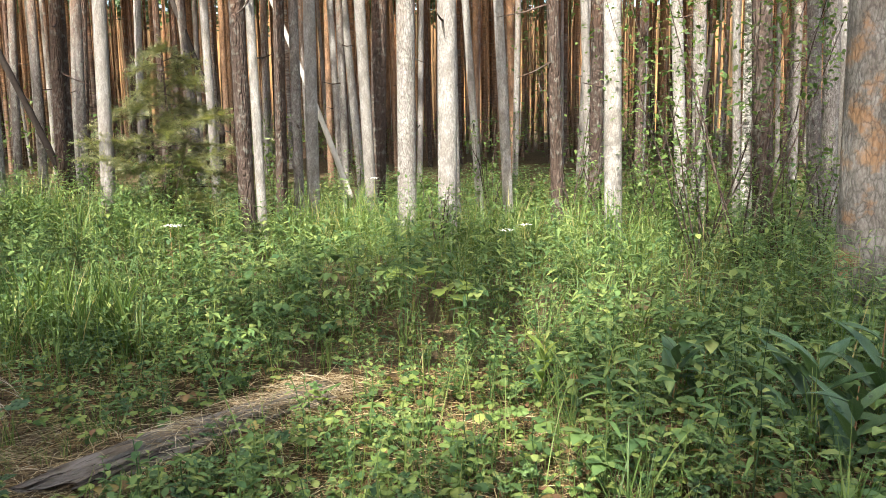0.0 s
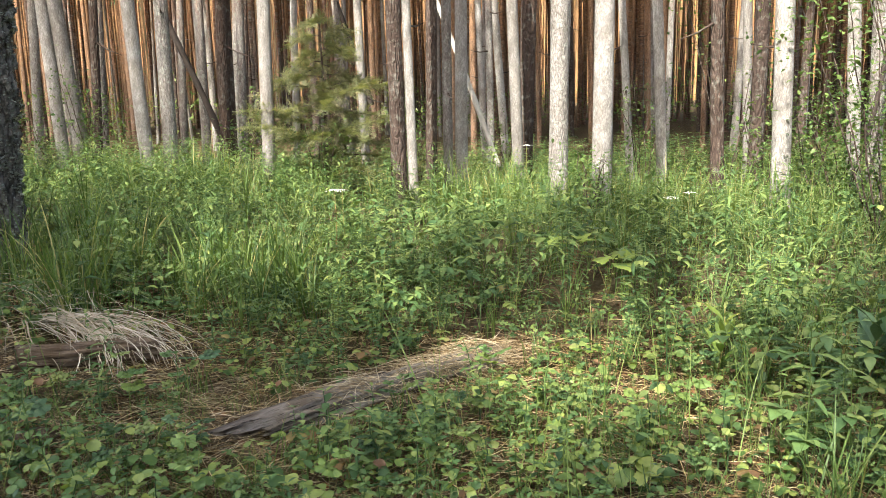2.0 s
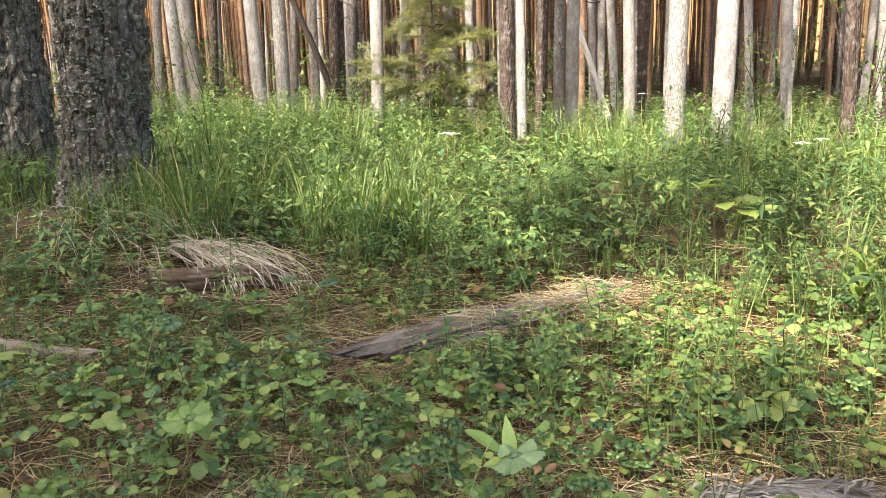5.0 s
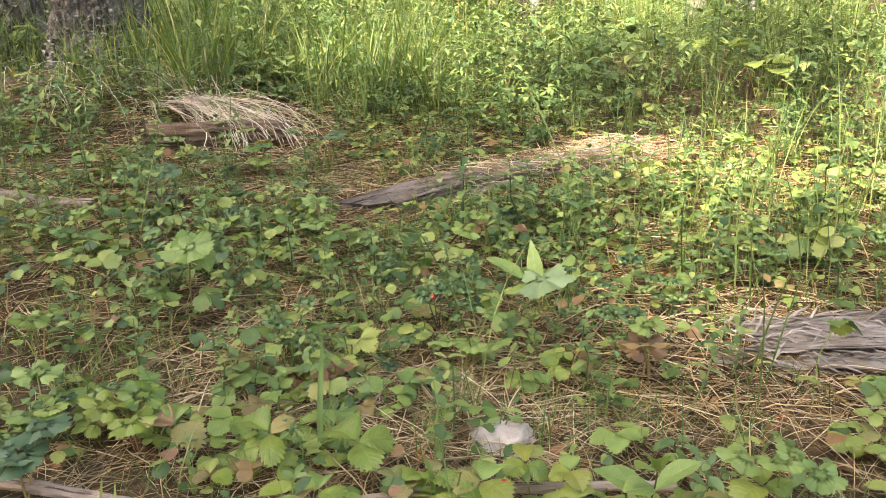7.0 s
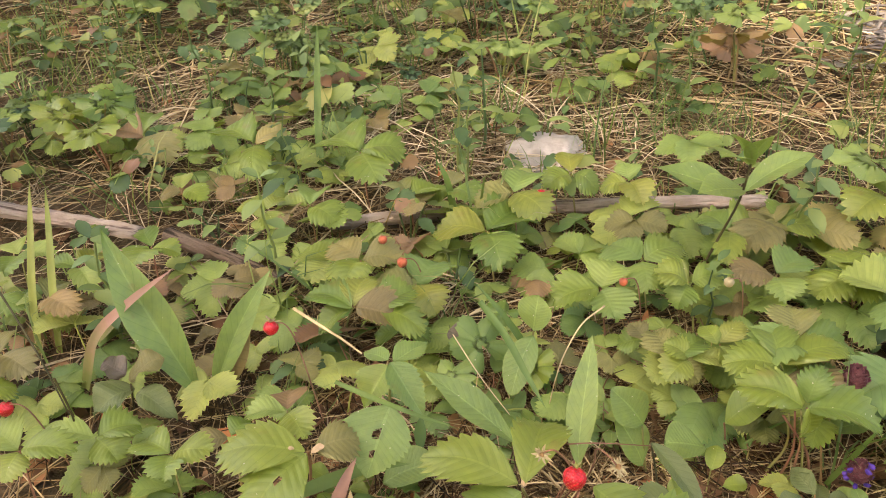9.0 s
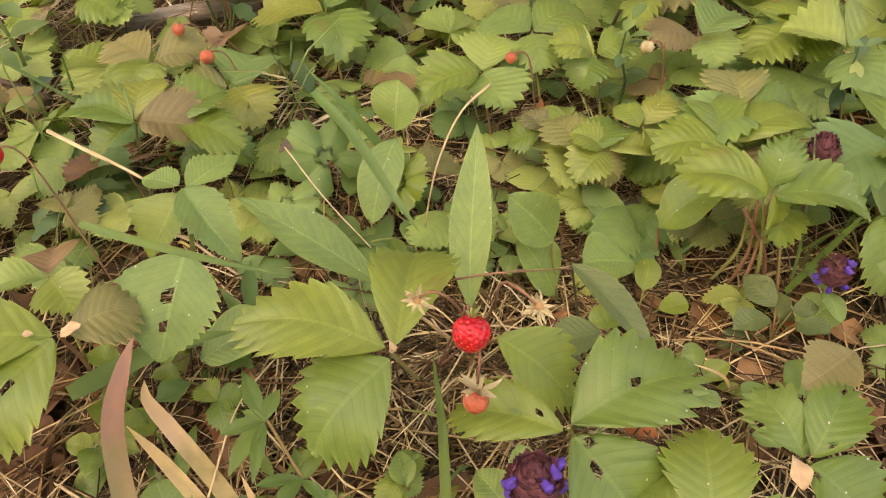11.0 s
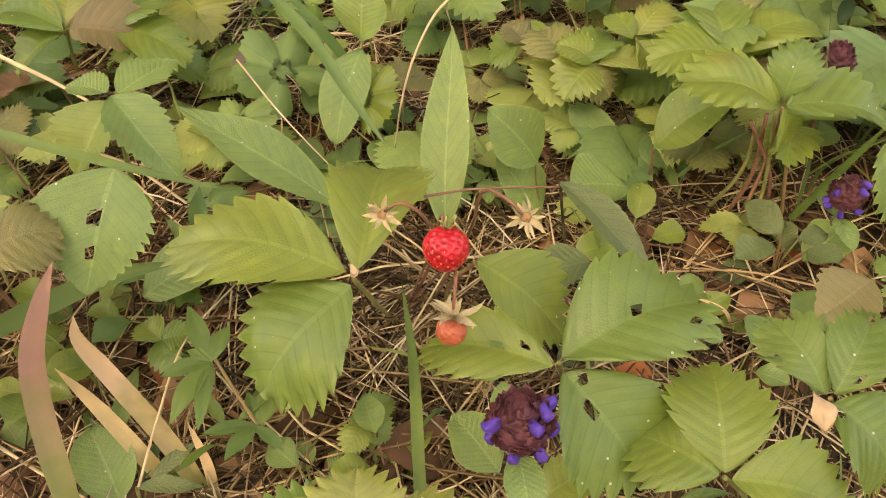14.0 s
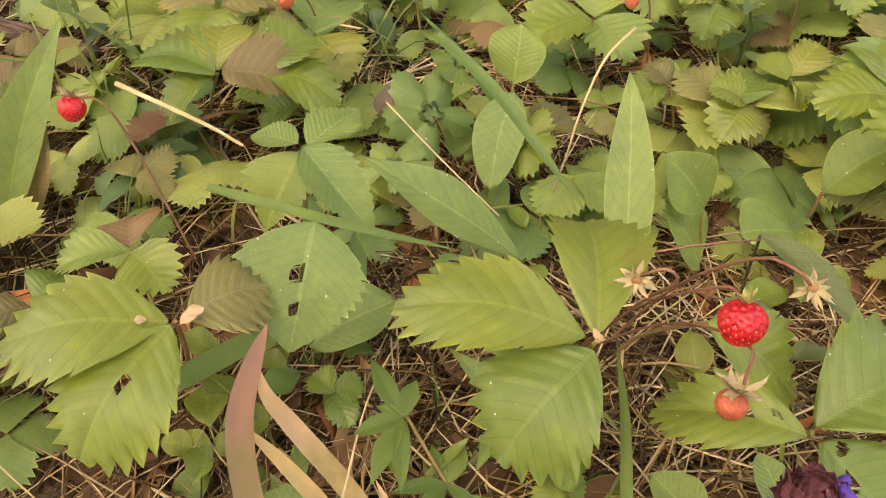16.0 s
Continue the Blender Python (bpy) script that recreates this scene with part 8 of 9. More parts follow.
ribbon("grass_blade", [(-0.8710, 0.7820, 0.0200), (-0.8560, 0.8020, 0.0700), (-0.8150, 0.8160, 0.1100), (-0.7630, 0.8300, 0.1500)], 0.0147, M_RED_BLADE, "dry pink-brown grass blade standing up")
ribbon("grass_blade", [(-0.9780, 0.8260, 0.0000), (-0.9860, 0.8550, 0.0600), (-1.0010, 0.8940, 0.1100), (-1.0150, 0.9270, 0.1500)], 0.0109, M_LIGHT_BLADE, "upright yellow-green grass blade")
ribbon("grass_blade", [(-0.9570, 0.8330, 0.0000), (-0.9640, 0.8610, 0.0600), (-0.9810, 0.8990, 0.1100), (-0.9960, 0.9270, 0.1450)], 0.0108, M_LIGHT_BLADE, "upright yellow-green grass blade")
ribbon("grass_blade", [(-0.8380, 1.2130, 0.0000), (-0.8560, 1.2570, 0.0600), (-0.8680, 1.3030, 0.1300), (-0.8750, 1.3340, 0.1800)], 0.0121, M_BLADE, "upright green grass blade")
ribbon("grass_blade", [(-0.6090, 1.1110, 0.0000), (-0.6180, 1.1340, 0.0400), (-0.6250, 1.1370, 0.0800), (-0.6380, 1.1420, 0.1000)], 0.0100, M_BLADE, "bent green grass blade")
ribbon("grass_blade", [(-0.4400, 0.8990, 0.0000), (-0.4570, 0.9050, 0.0400), (-0.4860, 0.9070, 0.0900), (-0.5160, 0.9140, 0.1200)], 0.0079, M_BLADE, "arching green grass blade")
ribbon("grass_blade", [(-0.8750, 1.4760, 0.0000), (-0.8980, 1.4660, 0.0400), (-0.9560, 1.4810, 0.0700)], 0.0138, M_BLADE, "dark green grass blade")
ribbon("grass_blade", [(-1.1720, 0.9530, 0.0200), (-1.0610, 0.8830, 0.0300), (-0.9770, 0.8440, 0.0200)], 0.0156, M_LIGHT_BLADE, "yellow-green grass blade lying down")
dry_stalk([(-0.9530, 0.7980, 0.1400), (-0.8810, 0.7600, 0.0800), (-0.8430, 0.7360, 0.0000)], 0.0011, M_DARK_STEM)
dry_stalk([(-0.7800, 0.6970, 0.1400), (-0.8000, 0.7100, 0.0800), (-0.8410, 0.7290, 0.0000)], 0.0011, M_DARK_STEM)
herb_stem = empty("tall_lance_herb", -0.3420, 1.0950, 0.0000, "dark-stemmed herb with spreading lance leaves", "plant")
stalk(herb_stem, [(-0.3430, 1.0980, 0.0000), (-0.3230, 1.0960, 0.0700), (-0.3080, 1.0840, 0.1300), (-0.3040, 1.0680, 0.1800)], 0.0016, 0.0010, M_DARK_STEM, name="stem")
leaflet(herb_stem, (-0.3060, 1.0810, 0.1400), (-0.2490, 1.1130, 0.1700), 0.0355, M_LANCE, kind="lance", teeth=0, name="leaf", seed=120)
leaflet(herb_stem, (-0.3040, 1.0860, 0.1400), (-0.3460, 1.0530, 0.1500), 0.0397, M_LANCE, kind="lance", teeth=0, name="leaf", seed=121)
leaflet(herb_stem, (-0.3040, 1.0630, 0.1800), (-0.3230, 1.0400, 0.2200), 0.0266, M_LANCE, kind="lance", teeth=0, name="leaf", seed=122)
leaflet(herb_stem, (-0.3040, 1.0630, 0.1800), (-0.2910, 1.0430, 0.2200), 0.0245, M_LANCE, kind="lance", teeth=0, name="leaf", seed=123)
leaflet(herb_stem, (-0.3080, 1.0840, 0.1300), (-0.3910, 1.0900, 0.1500), 0.0435, M_LANCE, kind="lance", teeth=0, name="leaf", seed=124)
leaflet(herb_stem, (-0.3050, 1.0780, 0.1700), (-0.3290, 1.0340, 0.2000), 0.0318, M_LANCE, kind="lance", teeth=0, name="leaf", seed=125)
plant_s = empty("strawberry_plant", -0.5760, 1.1240, 0.0000, "wild strawberry plant with large toothed three-part leaves", "plant")
leaflet(plant_s, (-0.5550, 1.0700, 0.0600), (-0.5220, 1.0210, 0.0590), 0.0525, M_HERO, seed=130)
leaflet(plant_s, (-0.5590, 1.0730, 0.0600), (-0.6160, 1.0680, 0.0620), 0.0564, M_HERO, seed=131)
leaflet(plant_s, (-0.5560, 1.0750, 0.0600), (-0.5270, 1.1240, 0.0620), 0.0712, M_HERO, seed=132)
stalk(plant_s, [(-0.5440, 1.0530, 0.0), (-0.5560, 1.0730, 0.0600)], 0.0011, 0.0009, M_STEM)
plant_s = empty("strawberry_plant", -0.4280, 1.0530, 0.0000, "wild strawberry plant with large toothed three-part leaves", "plant")
leaflet(plant_s, (-0.4210, 1.0080, 0.0600), (-0.4120, 1.0400, 0.0710), 0.0438, M_STRAWBERRY, seed=133)
leaflet(plant_s, (-0.4200, 1.0030, 0.0600), (-0.4000, 0.9720, 0.0540), 0.0436, M_STRAWBERRY, seed=134)
leaflet(plant_s, (-0.4230, 1.0040, 0.0600), (-0.4610, 0.9780, 0.0630), 0.0512, M_HERO, seed=135)
stalk(plant_s, [(-0.4090, 0.9850, 0.0), (-0.4210, 1.0050, 0.0600)], 0.0011, 0.0009, M_STEM)
plant_s = empty("strawberry_plant", -0.2300, 0.9880, 0.0000, "wild strawberry plant with large toothed three-part leaves", "plant")
leaflet(plant_s, (-0.2470, 0.9300, 0.0700), (-0.2880, 0.9140, 0.0700), 0.0395, M_STRAWBERRY, seed=136)
leaflet(plant_s, (-0.2450, 0.9320, 0.0700), (-0.2320, 0.9820, 0.0660), 0.0369, M_HERO, seed=137)
leaflet(plant_s, (-0.2440, 0.9290, 0.0700), (-0.2240, 0.8920, 0.0770), 0.0521, M_TIRED, seed=138)
stalk(plant_s, [(-0.2330, 0.9100, 0.0), (-0.2450, 0.9300, 0.0700)], 0.0011, 0.0009, M_STEM)
plant_s = empty("strawberry_plant", -0.2900, 1.0100, 0.0000, "wild strawberry plant with large toothed three-part leaves", "plant")
leaflet(plant_s, (-0.2980, 0.9650, 0.0600), (-0.3190, 0.9830, 0.0540), 0.0347, M_HERO, seed=139)
leaflet(plant_s, (-0.2960, 0.9650, 0.0600), (-0.2780, 0.9850, 0.0600), 0.0286, M_HERO, seed=140)
leaflet(plant_s, (-0.2970, 0.9610, 0.0600), (-0.3000, 0.9320, 0.0640), 0.0202, M_HERO, seed=141)
stalk(plant_s, [(-0.2850, 0.9440, 0.0), (-0.2970, 0.9640, 0.0600)], 0.0011, 0.0009, M_STEM)
plant_s = empty("strawberry_plant", -0.6240, 1.0110, 0.0000, "wild strawberry plant with large toothed three-part leaves", "plant")
leaflet(plant_s, (-0.5970, 0.9660, 0.0600), (-0.5670, 0.9440, 0.0510), 0.0449, M_HERO, seed=142)
leaflet(plant_s, (-0.6010, 0.9670, 0.0600), (-0.6450, 0.9590, 0.0600), 0.0379, M_TIRED, seed=143)
leaflet(plant_s, (-0.5980, 0.9700, 0.0600), (-0.5890, 1.0160, 0.0570), 0.0554, M_STRAWBERRY, seed=144)
stalk(plant_s, [(-0.5870, 0.9480, 0.0), (-0.5990, 0.9680, 0.0600)], 0.0011, 0.0009, M_STEM)
plant_s = empty("strawberry_plant", -0.6080, 0.9370, 0.0000, "wild strawberry plant with large toothed three-part leaves", "plant")
leaflet(plant_s, (-0.5870, 0.9090, 0.0500), (-0.5620, 0.9120, 0.0450), 0.0290, M_HERO, seed=145)
leaflet(plant_s, (-0.5910, 0.9090, 0.0500), (-0.6170, 0.9010, 0.0450), 0.0322, M_HERO, seed=146)
leaflet(plant_s, (-0.5900, 0.9120, 0.0500), (-0.6060, 0.9480, 0.0410), 0.0228, M_HERO, seed=147)
stalk(plant_s, [(-0.5770, 0.8900, 0.0), (-0.5890, 0.9100, 0.0500)], 0.0011, 0.0009, M_STEM)
plant_s = empty("strawberry_plant", -0.8080, 1.2650, 0.0000, "wild strawberry plant with large toothed three-part leaves", "plant")
leaflet(plant_s, (-0.7580, 1.1900, 0.0700), (-0.7070, 1.2080, 0.0760), 0.0680, M_HERO, seed=148)
leaflet(plant_s, (-0.7570, 1.1860, 0.0700), (-0.7110, 1.1370, 0.0660), 0.0545, M_HERO, seed=149)
leaflet(plant_s, (-0.7630, 1.1910, 0.0700), (-0.8320, 1.2270, 0.0690), 0.0732, M_HERO, seed=150)
stalk(plant_s, [(-0.7480, 1.1690, 0.0), (-0.7600, 1.1890, 0.0700)], 0.0011, 0.0009, M_STEM)
plant_s = empty("strawberry_plant", -0.6980, 1.1770, 0.0000, "wild strawberry plant with large toothed three-part leaves", "plant")
leaflet(plant_s, (-0.6700, 1.1260, 0.0600), (-0.7060, 1.1620, 0.0560), 0.0393, M_TIRED, seed=151)
leaflet(plant_s, (-0.6660, 1.1250, 0.0600), (-0.6440, 1.1530, 0.0560), 0.0448, M_HERO, seed=152)
leaflet(plant_s, (-0.6670, 1.1200, 0.0600), (-0.6640, 1.0980, 0.0500), 0.0298, M_HERO, seed=153)
stalk(plant_s, [(-0.6560, 1.1030, 0.0), (-0.6680, 1.1230, 0.0600)], 0.0011, 0.0009, M_STEM)
plant_s = empty("strawberry_plant", -0.2540, 1.2160, 0.0000, "wild strawberry plant with large toothed three-part leaves", "plant")
leaflet(plant_s, (-0.2660, 1.1530, 0.0600), (-0.2990, 1.1010, 0.0720), 0.0515, M_TIRED, seed=154)
leaflet(plant_s, (-0.2640, 1.1580, 0.0600), (-0.2630, 1.2110, 0.0590), 0.0320, M_HERO, seed=155)
leaflet(plant_s, (-0.2630, 1.1560, 0.0600), (-0.2250, 1.1560, 0.0660), 0.0450, M_HERO, seed=156)
stalk(plant_s, [(-0.2530, 1.1350, 0.0), (-0.2650, 1.1550, 0.0600)], 0.0011, 0.0009, M_STEM)
plant_s = empty("strawberry_plant", -0.3060, 1.1920, 0.0000, "wild strawberry plant with large toothed three-part leaves", "plant")
leaflet(plant_s, (-0.3130, 1.1350, 0.0600), (-0.3430, 1.1560, 0.0630), 0.0459, M_HERO, seed=157)
leaflet(plant_s, (-0.3090, 1.1350, 0.0600), (-0.2800, 1.1640, 0.0620), 0.0489, M_HERO, seed=158)
leaflet(plant_s, (-0.3110, 1.1300, 0.0600), (-0.3130, 1.0700, 0.0720), 0.0295, M_HERO, seed=159)
stalk(plant_s, [(-0.2990, 1.1130, 0.0), (-0.3110, 1.1330, 0.0600)], 0.0011, 0.0009, M_STEM)
plant_s = empty("strawberry_plant", -0.5710, 1.2130, 0.0000, "wild strawberry plant with large toothed three-part leaves", "plant")
leaflet(plant_s, (-0.5490, 1.1380, 0.0700), (-0.5870, 1.1210, 0.0650), 0.0524, M_TIRED, seed=160)
leaflet(plant_s, (-0.5470, 1.1430, 0.0700), (-0.5430, 1.1940, 0.0710), 0.0482, M_STRAWBERRY, seed=161)
leaflet(plant_s, (-0.5450, 1.1380, 0.0700), (-0.5000, 1.1160, 0.0720), 0.0585, M_HERO, seed=162)
stalk(plant_s, [(-0.5350, 1.1190, 0.0), (-0.5470, 1.1390, 0.0700)], 0.0011, 0.0009, M_STEM)
plant_s = empty("strawberry_plant", -0.5090, 1.2740, 0.0000, "wild strawberry plant with large toothed three-part leaves", "plant")
leaflet(plant_s, (-0.4980, 1.2100, 0.0600), (-0.5210, 1.1830, 0.0570), 0.0445, M_HERO, seed=163)
leaflet(plant_s, (-0.4970, 1.2160, 0.0600), (-0.5150, 1.2780, 0.0530), 0.0333, M_HERO, seed=164)
leaflet(plant_s, (-0.4940, 1.2110, 0.0600), (-0.4600, 1.2060, 0.0520), 0.0441, M_HERO, seed=165)
stalk(plant_s, [(-0.4840, 1.1920, 0.0), (-0.4960, 1.2120, 0.0600)], 0.0011, 0.0009, M_STEM)
plant_s = empty("strawberry_plant", -0.9660, 0.9940, 0.0000, "wild strawberry plant with large toothed three-part leaves", "plant")
leaflet(plant_s, (-0.9100, 0.9520, 0.0600), (-0.9020, 0.9170, 0.0680), 0.0460, M_HERO, seed=166)
leaflet(plant_s, (-0.9120, 0.9570, 0.0600), (-0.9410, 0.9830, 0.0620), 0.0271, M_HERO, seed=167)
leaflet(plant_s, (-0.9070, 0.9540, 0.0600), (-0.8760, 0.9600, 0.0560), 0.0310, M_HERO, seed=168)
stalk(plant_s, [(-0.8980, 0.9350, 0.0), (-0.9100, 0.9550, 0.0600)], 0.0011, 0.0009, M_STEM)
plant_s = empty("strawberry_plant", -0.3390, 1.0860, 0.0000, "wild strawberry plant with large toothed three-part leaves", "plant")
leaflet(plant_s, (-0.3400, 1.0370, 0.0600), (-0.3130, 1.0450, 0.0710), 0.0378, M_HERO, seed=169)
leaflet(plant_s, (-0.3420, 1.0320, 0.0600), (-0.3510, 1.0090, 0.0510), 0.0329, M_HERO, seed=170)
leaflet(plant_s, (-0.3430, 1.0360, 0.0600), (-0.3740, 1.0330, 0.0710), 0.0413, M_HERO, seed=171)
stalk(plant_s, [(-0.3290, 1.0150, 0.0), (-0.3410, 1.0350, 0.0600)], 0.0011, 0.0009, M_STEM)
plant_s = empty("strawberry_plant", -0.3720, 0.9880, 0.0000, "wild strawberry plant with large toothed three-part leaves", "plant")
leaflet(plant_s, (-0.3690, 0.9560, 0.0500), (-0.3440, 0.9520, 0.0540), 0.0251, M_TIRED, seed=172)
leaflet(plant_s, (-0.3730, 0.9540, 0.0500), (-0.3960, 0.9480, 0.0450), 0.0300, M_HERO, seed=173)
leaflet(plant_s, (-0.3720, 0.9570, 0.0500), (-0.3860, 0.9660, 0.0590), 0.0237, M_TIRED, seed=174)
stalk(plant_s, [(-0.3590, 0.9360, 0.0), (-0.3710, 0.9560, 0.0500)], 0.0011, 0.0009, M_STEM)
plant_s = empty("strawberry_plant", -0.9740, 1.2520, 0.0000, "wild strawberry plant with large toothed three-part leaves", "plant")
leaflet(plant_s, (-0.9080, 1.1820, 0.0700), (-0.8790, 1.2120, 0.0790), 0.0534, M_STRAWBERRY, seed=175)
leaflet(plant_s, (-0.9060, 1.1750, 0.0700), (-0.8690, 1.1130, 0.0720), 0.0386, M_HERO, seed=176)
leaflet(plant_s, (-0.9130, 1.1810, 0.0700), (-0.9810, 1.2110, 0.0700), 0.0637, M_HERO, seed=177)
stalk(plant_s, [(-0.8970, 1.1590, 0.0), (-0.9090, 1.1790, 0.0700)], 0.0011, 0.0009, M_STEM)
plant_s = empty("strawberry_plant", -1.1600, 1.2370, 0.0000, "wild strawberry plant with large toothed three-part leaves", "plant")
leaflet(plant_s, (-1.0790, 1.1680, 0.0700), (-1.1350, 1.1670, 0.0730), 0.0585, M_STRAWBERRY, seed=178)
leaflet(plant_s, (-1.0780, 1.1710, 0.0700), (-1.0980, 1.2170, 0.0790), 0.0455, M_HERO, seed=179)
leaflet(plant_s, (-1.0710, 1.1640, 0.0700), (-1.0100, 1.1300, 0.0680), 0.0514, M_TIRED, seed=180)
stalk(plant_s, [(-1.0640, 1.1470, 0.0), (-1.0760, 1.1670, 0.0700)], 0.0011, 0.0009, M_STEM)
plant_s = empty("strawberry_plant", -1.0040, 1.1150, 0.0000, "wild strawberry plant with large toothed three-part leaves", "plant")
leaflet(plant_s, (-0.9630, 1.0810, 0.0500), (-0.9830, 1.0650, 0.0470), 0.0322, M_TIRED, seed=181)
leaflet(plant_s, (-0.9640, 1.0860, 0.0500), (-0.9870, 1.1210, 0.0490), 0.0243, M_STRAWBERRY, seed=182)
leaflet(plant_s, (-0.9580, 1.0820, 0.0500), (-0.9230, 1.0770, 0.0500), 0.0340, M_HERO, seed=183)
stalk(plant_s, [(-0.9500, 1.0630, 0.0), (-0.9620, 1.0830, 0.0500)], 0.0011, 0.0009, M_STEM)
plant_s = empty("strawberry_plant", -0.4350, 1.2700, 0.0000, "wild strawberry plant with large toothed three-part leaves", "plant")
leaflet(plant_s, (-0.4290, 1.2120, 0.0600), (-0.4380, 1.2360, 0.0690), 0.0298, M_STRAWBERRY, seed=184)
leaflet(plant_s, (-0.4270, 1.2050, 0.0600), (-0.4050, 1.1730, 0.0610), 0.0404, M_HERO, seed=185)
leaflet(plant_s, (-0.4300, 1.2060, 0.0600), (-0.4590, 1.1960, 0.0540), 0.0391, M_HERO, seed=186)
stalk(plant_s, [(-0.4170, 1.1880, 0.0), (-0.4290, 1.2080, 0.0600)], 0.0011, 0.0009, M_STEM)
plant_s = empty("strawberry_plant", -0.1520, 1.1450, 0.0000, "wild strawberry plant with large toothed three-part leaves", "plant")
leaflet(plant_s, (-0.1740, 1.0850, 0.0600), (-0.1980, 1.0580, 0.0560), 0.0392, M_HERO, seed=187)
leaflet(plant_s, (-0.1730, 1.0890, 0.0600), (-0.1970, 1.1210, 0.0540), 0.0506, M_HERO, seed=188)
leaflet(plant_s, (-0.1700, 1.0880, 0.0600), (-0.1320, 1.1180, 0.0520), 0.0424, M_HERO, seed=189)
stalk(plant_s, [(-0.1600, 1.0670, 0.0), (-0.1720, 1.0870, 0.0600)], 0.0011, 0.0009, M_STEM)
plant_s = empty("strawberry_plant", -0.2110, 0.9340, 0.0000, "wild strawberry plant with large toothed three-part leaves", "plant")
leaflet(plant_s, (-0.2300, 0.8830, 0.0700), (-0.2550, 0.8950, 0.0710), 0.0347, M_STRAWBERRY, seed=190)
leaflet(plant_s, (-0.2270, 0.8830, 0.0700), (-0.2000, 0.8960, 0.0770), 0.0333, M_HERO, seed=191)
leaflet(plant_s, (-0.2290, 0.8800, 0.0700), (-0.2380, 0.8460, 0.0750), 0.0260, M_HERO, seed=192)
stalk(plant_s, [(-0.2170, 0.8620, 0.0), (-0.2290, 0.8820, 0.0700)], 0.0011, 0.0009, M_STEM)
plant_s = empty("strawberry_plant", -0.3270, 0.9730, 0.0000, "wild strawberry plant with large toothed three-part leaves", "plant")
leaflet(plant_s, (-0.3310, 0.9280, 0.0600), (-0.3470, 0.9040, 0.0600), 0.0310, M_HERO, seed=193)
leaflet(plant_s, (-0.3310, 0.9310, 0.0600), (-0.3530, 0.9360, 0.0690), 0.0304, M_HERO, seed=194)
leaflet(plant_s, (-0.3280, 0.9300, 0.0600), (-0.3010, 0.9370, 0.0600), 0.0230, M_STRAWBERRY, seed=195)
stalk(plant_s, [(-0.3180, 0.9100, 0.0), (-0.3300, 0.9300, 0.0600)], 0.0011, 0.0009, M_STEM)
plant_s = empty("strawberry_plant", -0.7340, 1.0220, 0.0000, "wild strawberry plant with large toothed three-part leaves", "plant")
leaflet(plant_s, (-0.7060, 0.9920, 0.0500), (-0.6730, 1.0050, 0.0500), 0.0411, M_HERO, seed=196)
leaflet(plant_s, (-0.7080, 0.9890, 0.0500), (-0.7100, 0.9520, 0.0540), 0.0466, M_STRAWBERRY, seed=197)
leaflet(plant_s, (-0.7100, 0.9930, 0.0500), (-0.7430, 1.0030, 0.0570), 0.0419, M_HERO, seed=198)
stalk(plant_s, [(-0.6950, 0.9710, 0.0), (-0.7070, 0.9910, 0.0500)], 0.0011, 0.0009, M_STEM)
plant_s = empty("strawberry_plant", -0.8630, 1.0980, 0.0000, "wild strawberry plant with large toothed three-part leaves", "plant")
leaflet(plant_s, (-0.8300, 1.0690, 0.0500), (-0.8240, 1.0930, 0.0540), 0.0313, M_HERO, seed=199)
leaflet(plant_s, (-0.8270, 1.0630, 0.0500), (-0.8020, 1.0370, 0.0480), 0.0279, M_HERO, seed=200)
leaflet(plant_s, (-0.8320, 1.0670, 0.0500), (-0.8680, 1.0730, 0.0520), 0.0367, M_HERO, seed=201)
stalk(plant_s, [(-0.8170, 1.0460, 0.0), (-0.8290, 1.0660, 0.0500)], 0.0011, 0.0009, M_STEM)
plant_s = empty("strawberry_plant", -0.6500, 1.2030, 0.0000, "wild strawberry plant with large toothed three-part leaves", "plant")
leaflet(plant_s, (-0.6290, 1.1620, 0.0500), (-0.5910, 1.1370, 0.0580), 0.0430, M_HERO, seed=202)
leaflet(plant_s, (-0.6330, 1.1620, 0.0500), (-0.6560, 1.1410, 0.0510), 0.0390, M_HERO, seed=203)
leaflet(plant_s, (-0.6320, 1.1670, 0.0500), (-0.6290, 1.1850, 0.0610), 0.0266, M_TIRED, seed=204)
stalk(plant_s, [(-0.6190, 1.1430, 0.0), (-0.6310, 1.1630, 0.0500)], 0.0011, 0.0009, M_STEM)
plant_s = empty("strawberry_plant", -0.1350, 1.3090, 0.0000, "wild strawberry plant with large toothed three-part leaves", "plant")
leaflet(plant_s, (-0.1600, 1.2260, 0.0700), (-0.1680, 1.2710, 0.0740), 0.0407, M_HERO, seed=205)
leaflet(plant_s, (-0.1580, 1.2230, 0.0700), (-0.1240, 1.2120, 0.0800), 0.0464, M_HERO, seed=206)
leaflet(plant_s, (-0.1620, 1.2200, 0.0700), (-0.1960, 1.1720, 0.0750), 0.0487, M_HERO, seed=207)
stalk(plant_s, [(-0.1480, 1.2020, 0.0), (-0.1600, 1.2220, 0.0700)], 0.0011, 0.0009, M_STEM)
plant_s = empty("strawberry_plant", -0.9940, 0.7920, 0.0000, "wild strawberry plant with large toothed three-part leaves", "plant")
leaflet(plant_s, (-0.9470, 0.7700, 0.0600), (-0.9740, 0.7980, 0.0620), 0.0314, M_TIRED, seed=208)
leaflet(plant_s, (-0.9420, 0.7670, 0.0600), (-0.8960, 0.7580, 0.0590), 0.0383, M_TIRED, seed=209)
leaflet(plant_s, (-0.9470, 0.7670, 0.0600), (-0.9860, 0.7500, 0.0570), 0.0421, M_TIRED, seed=210)
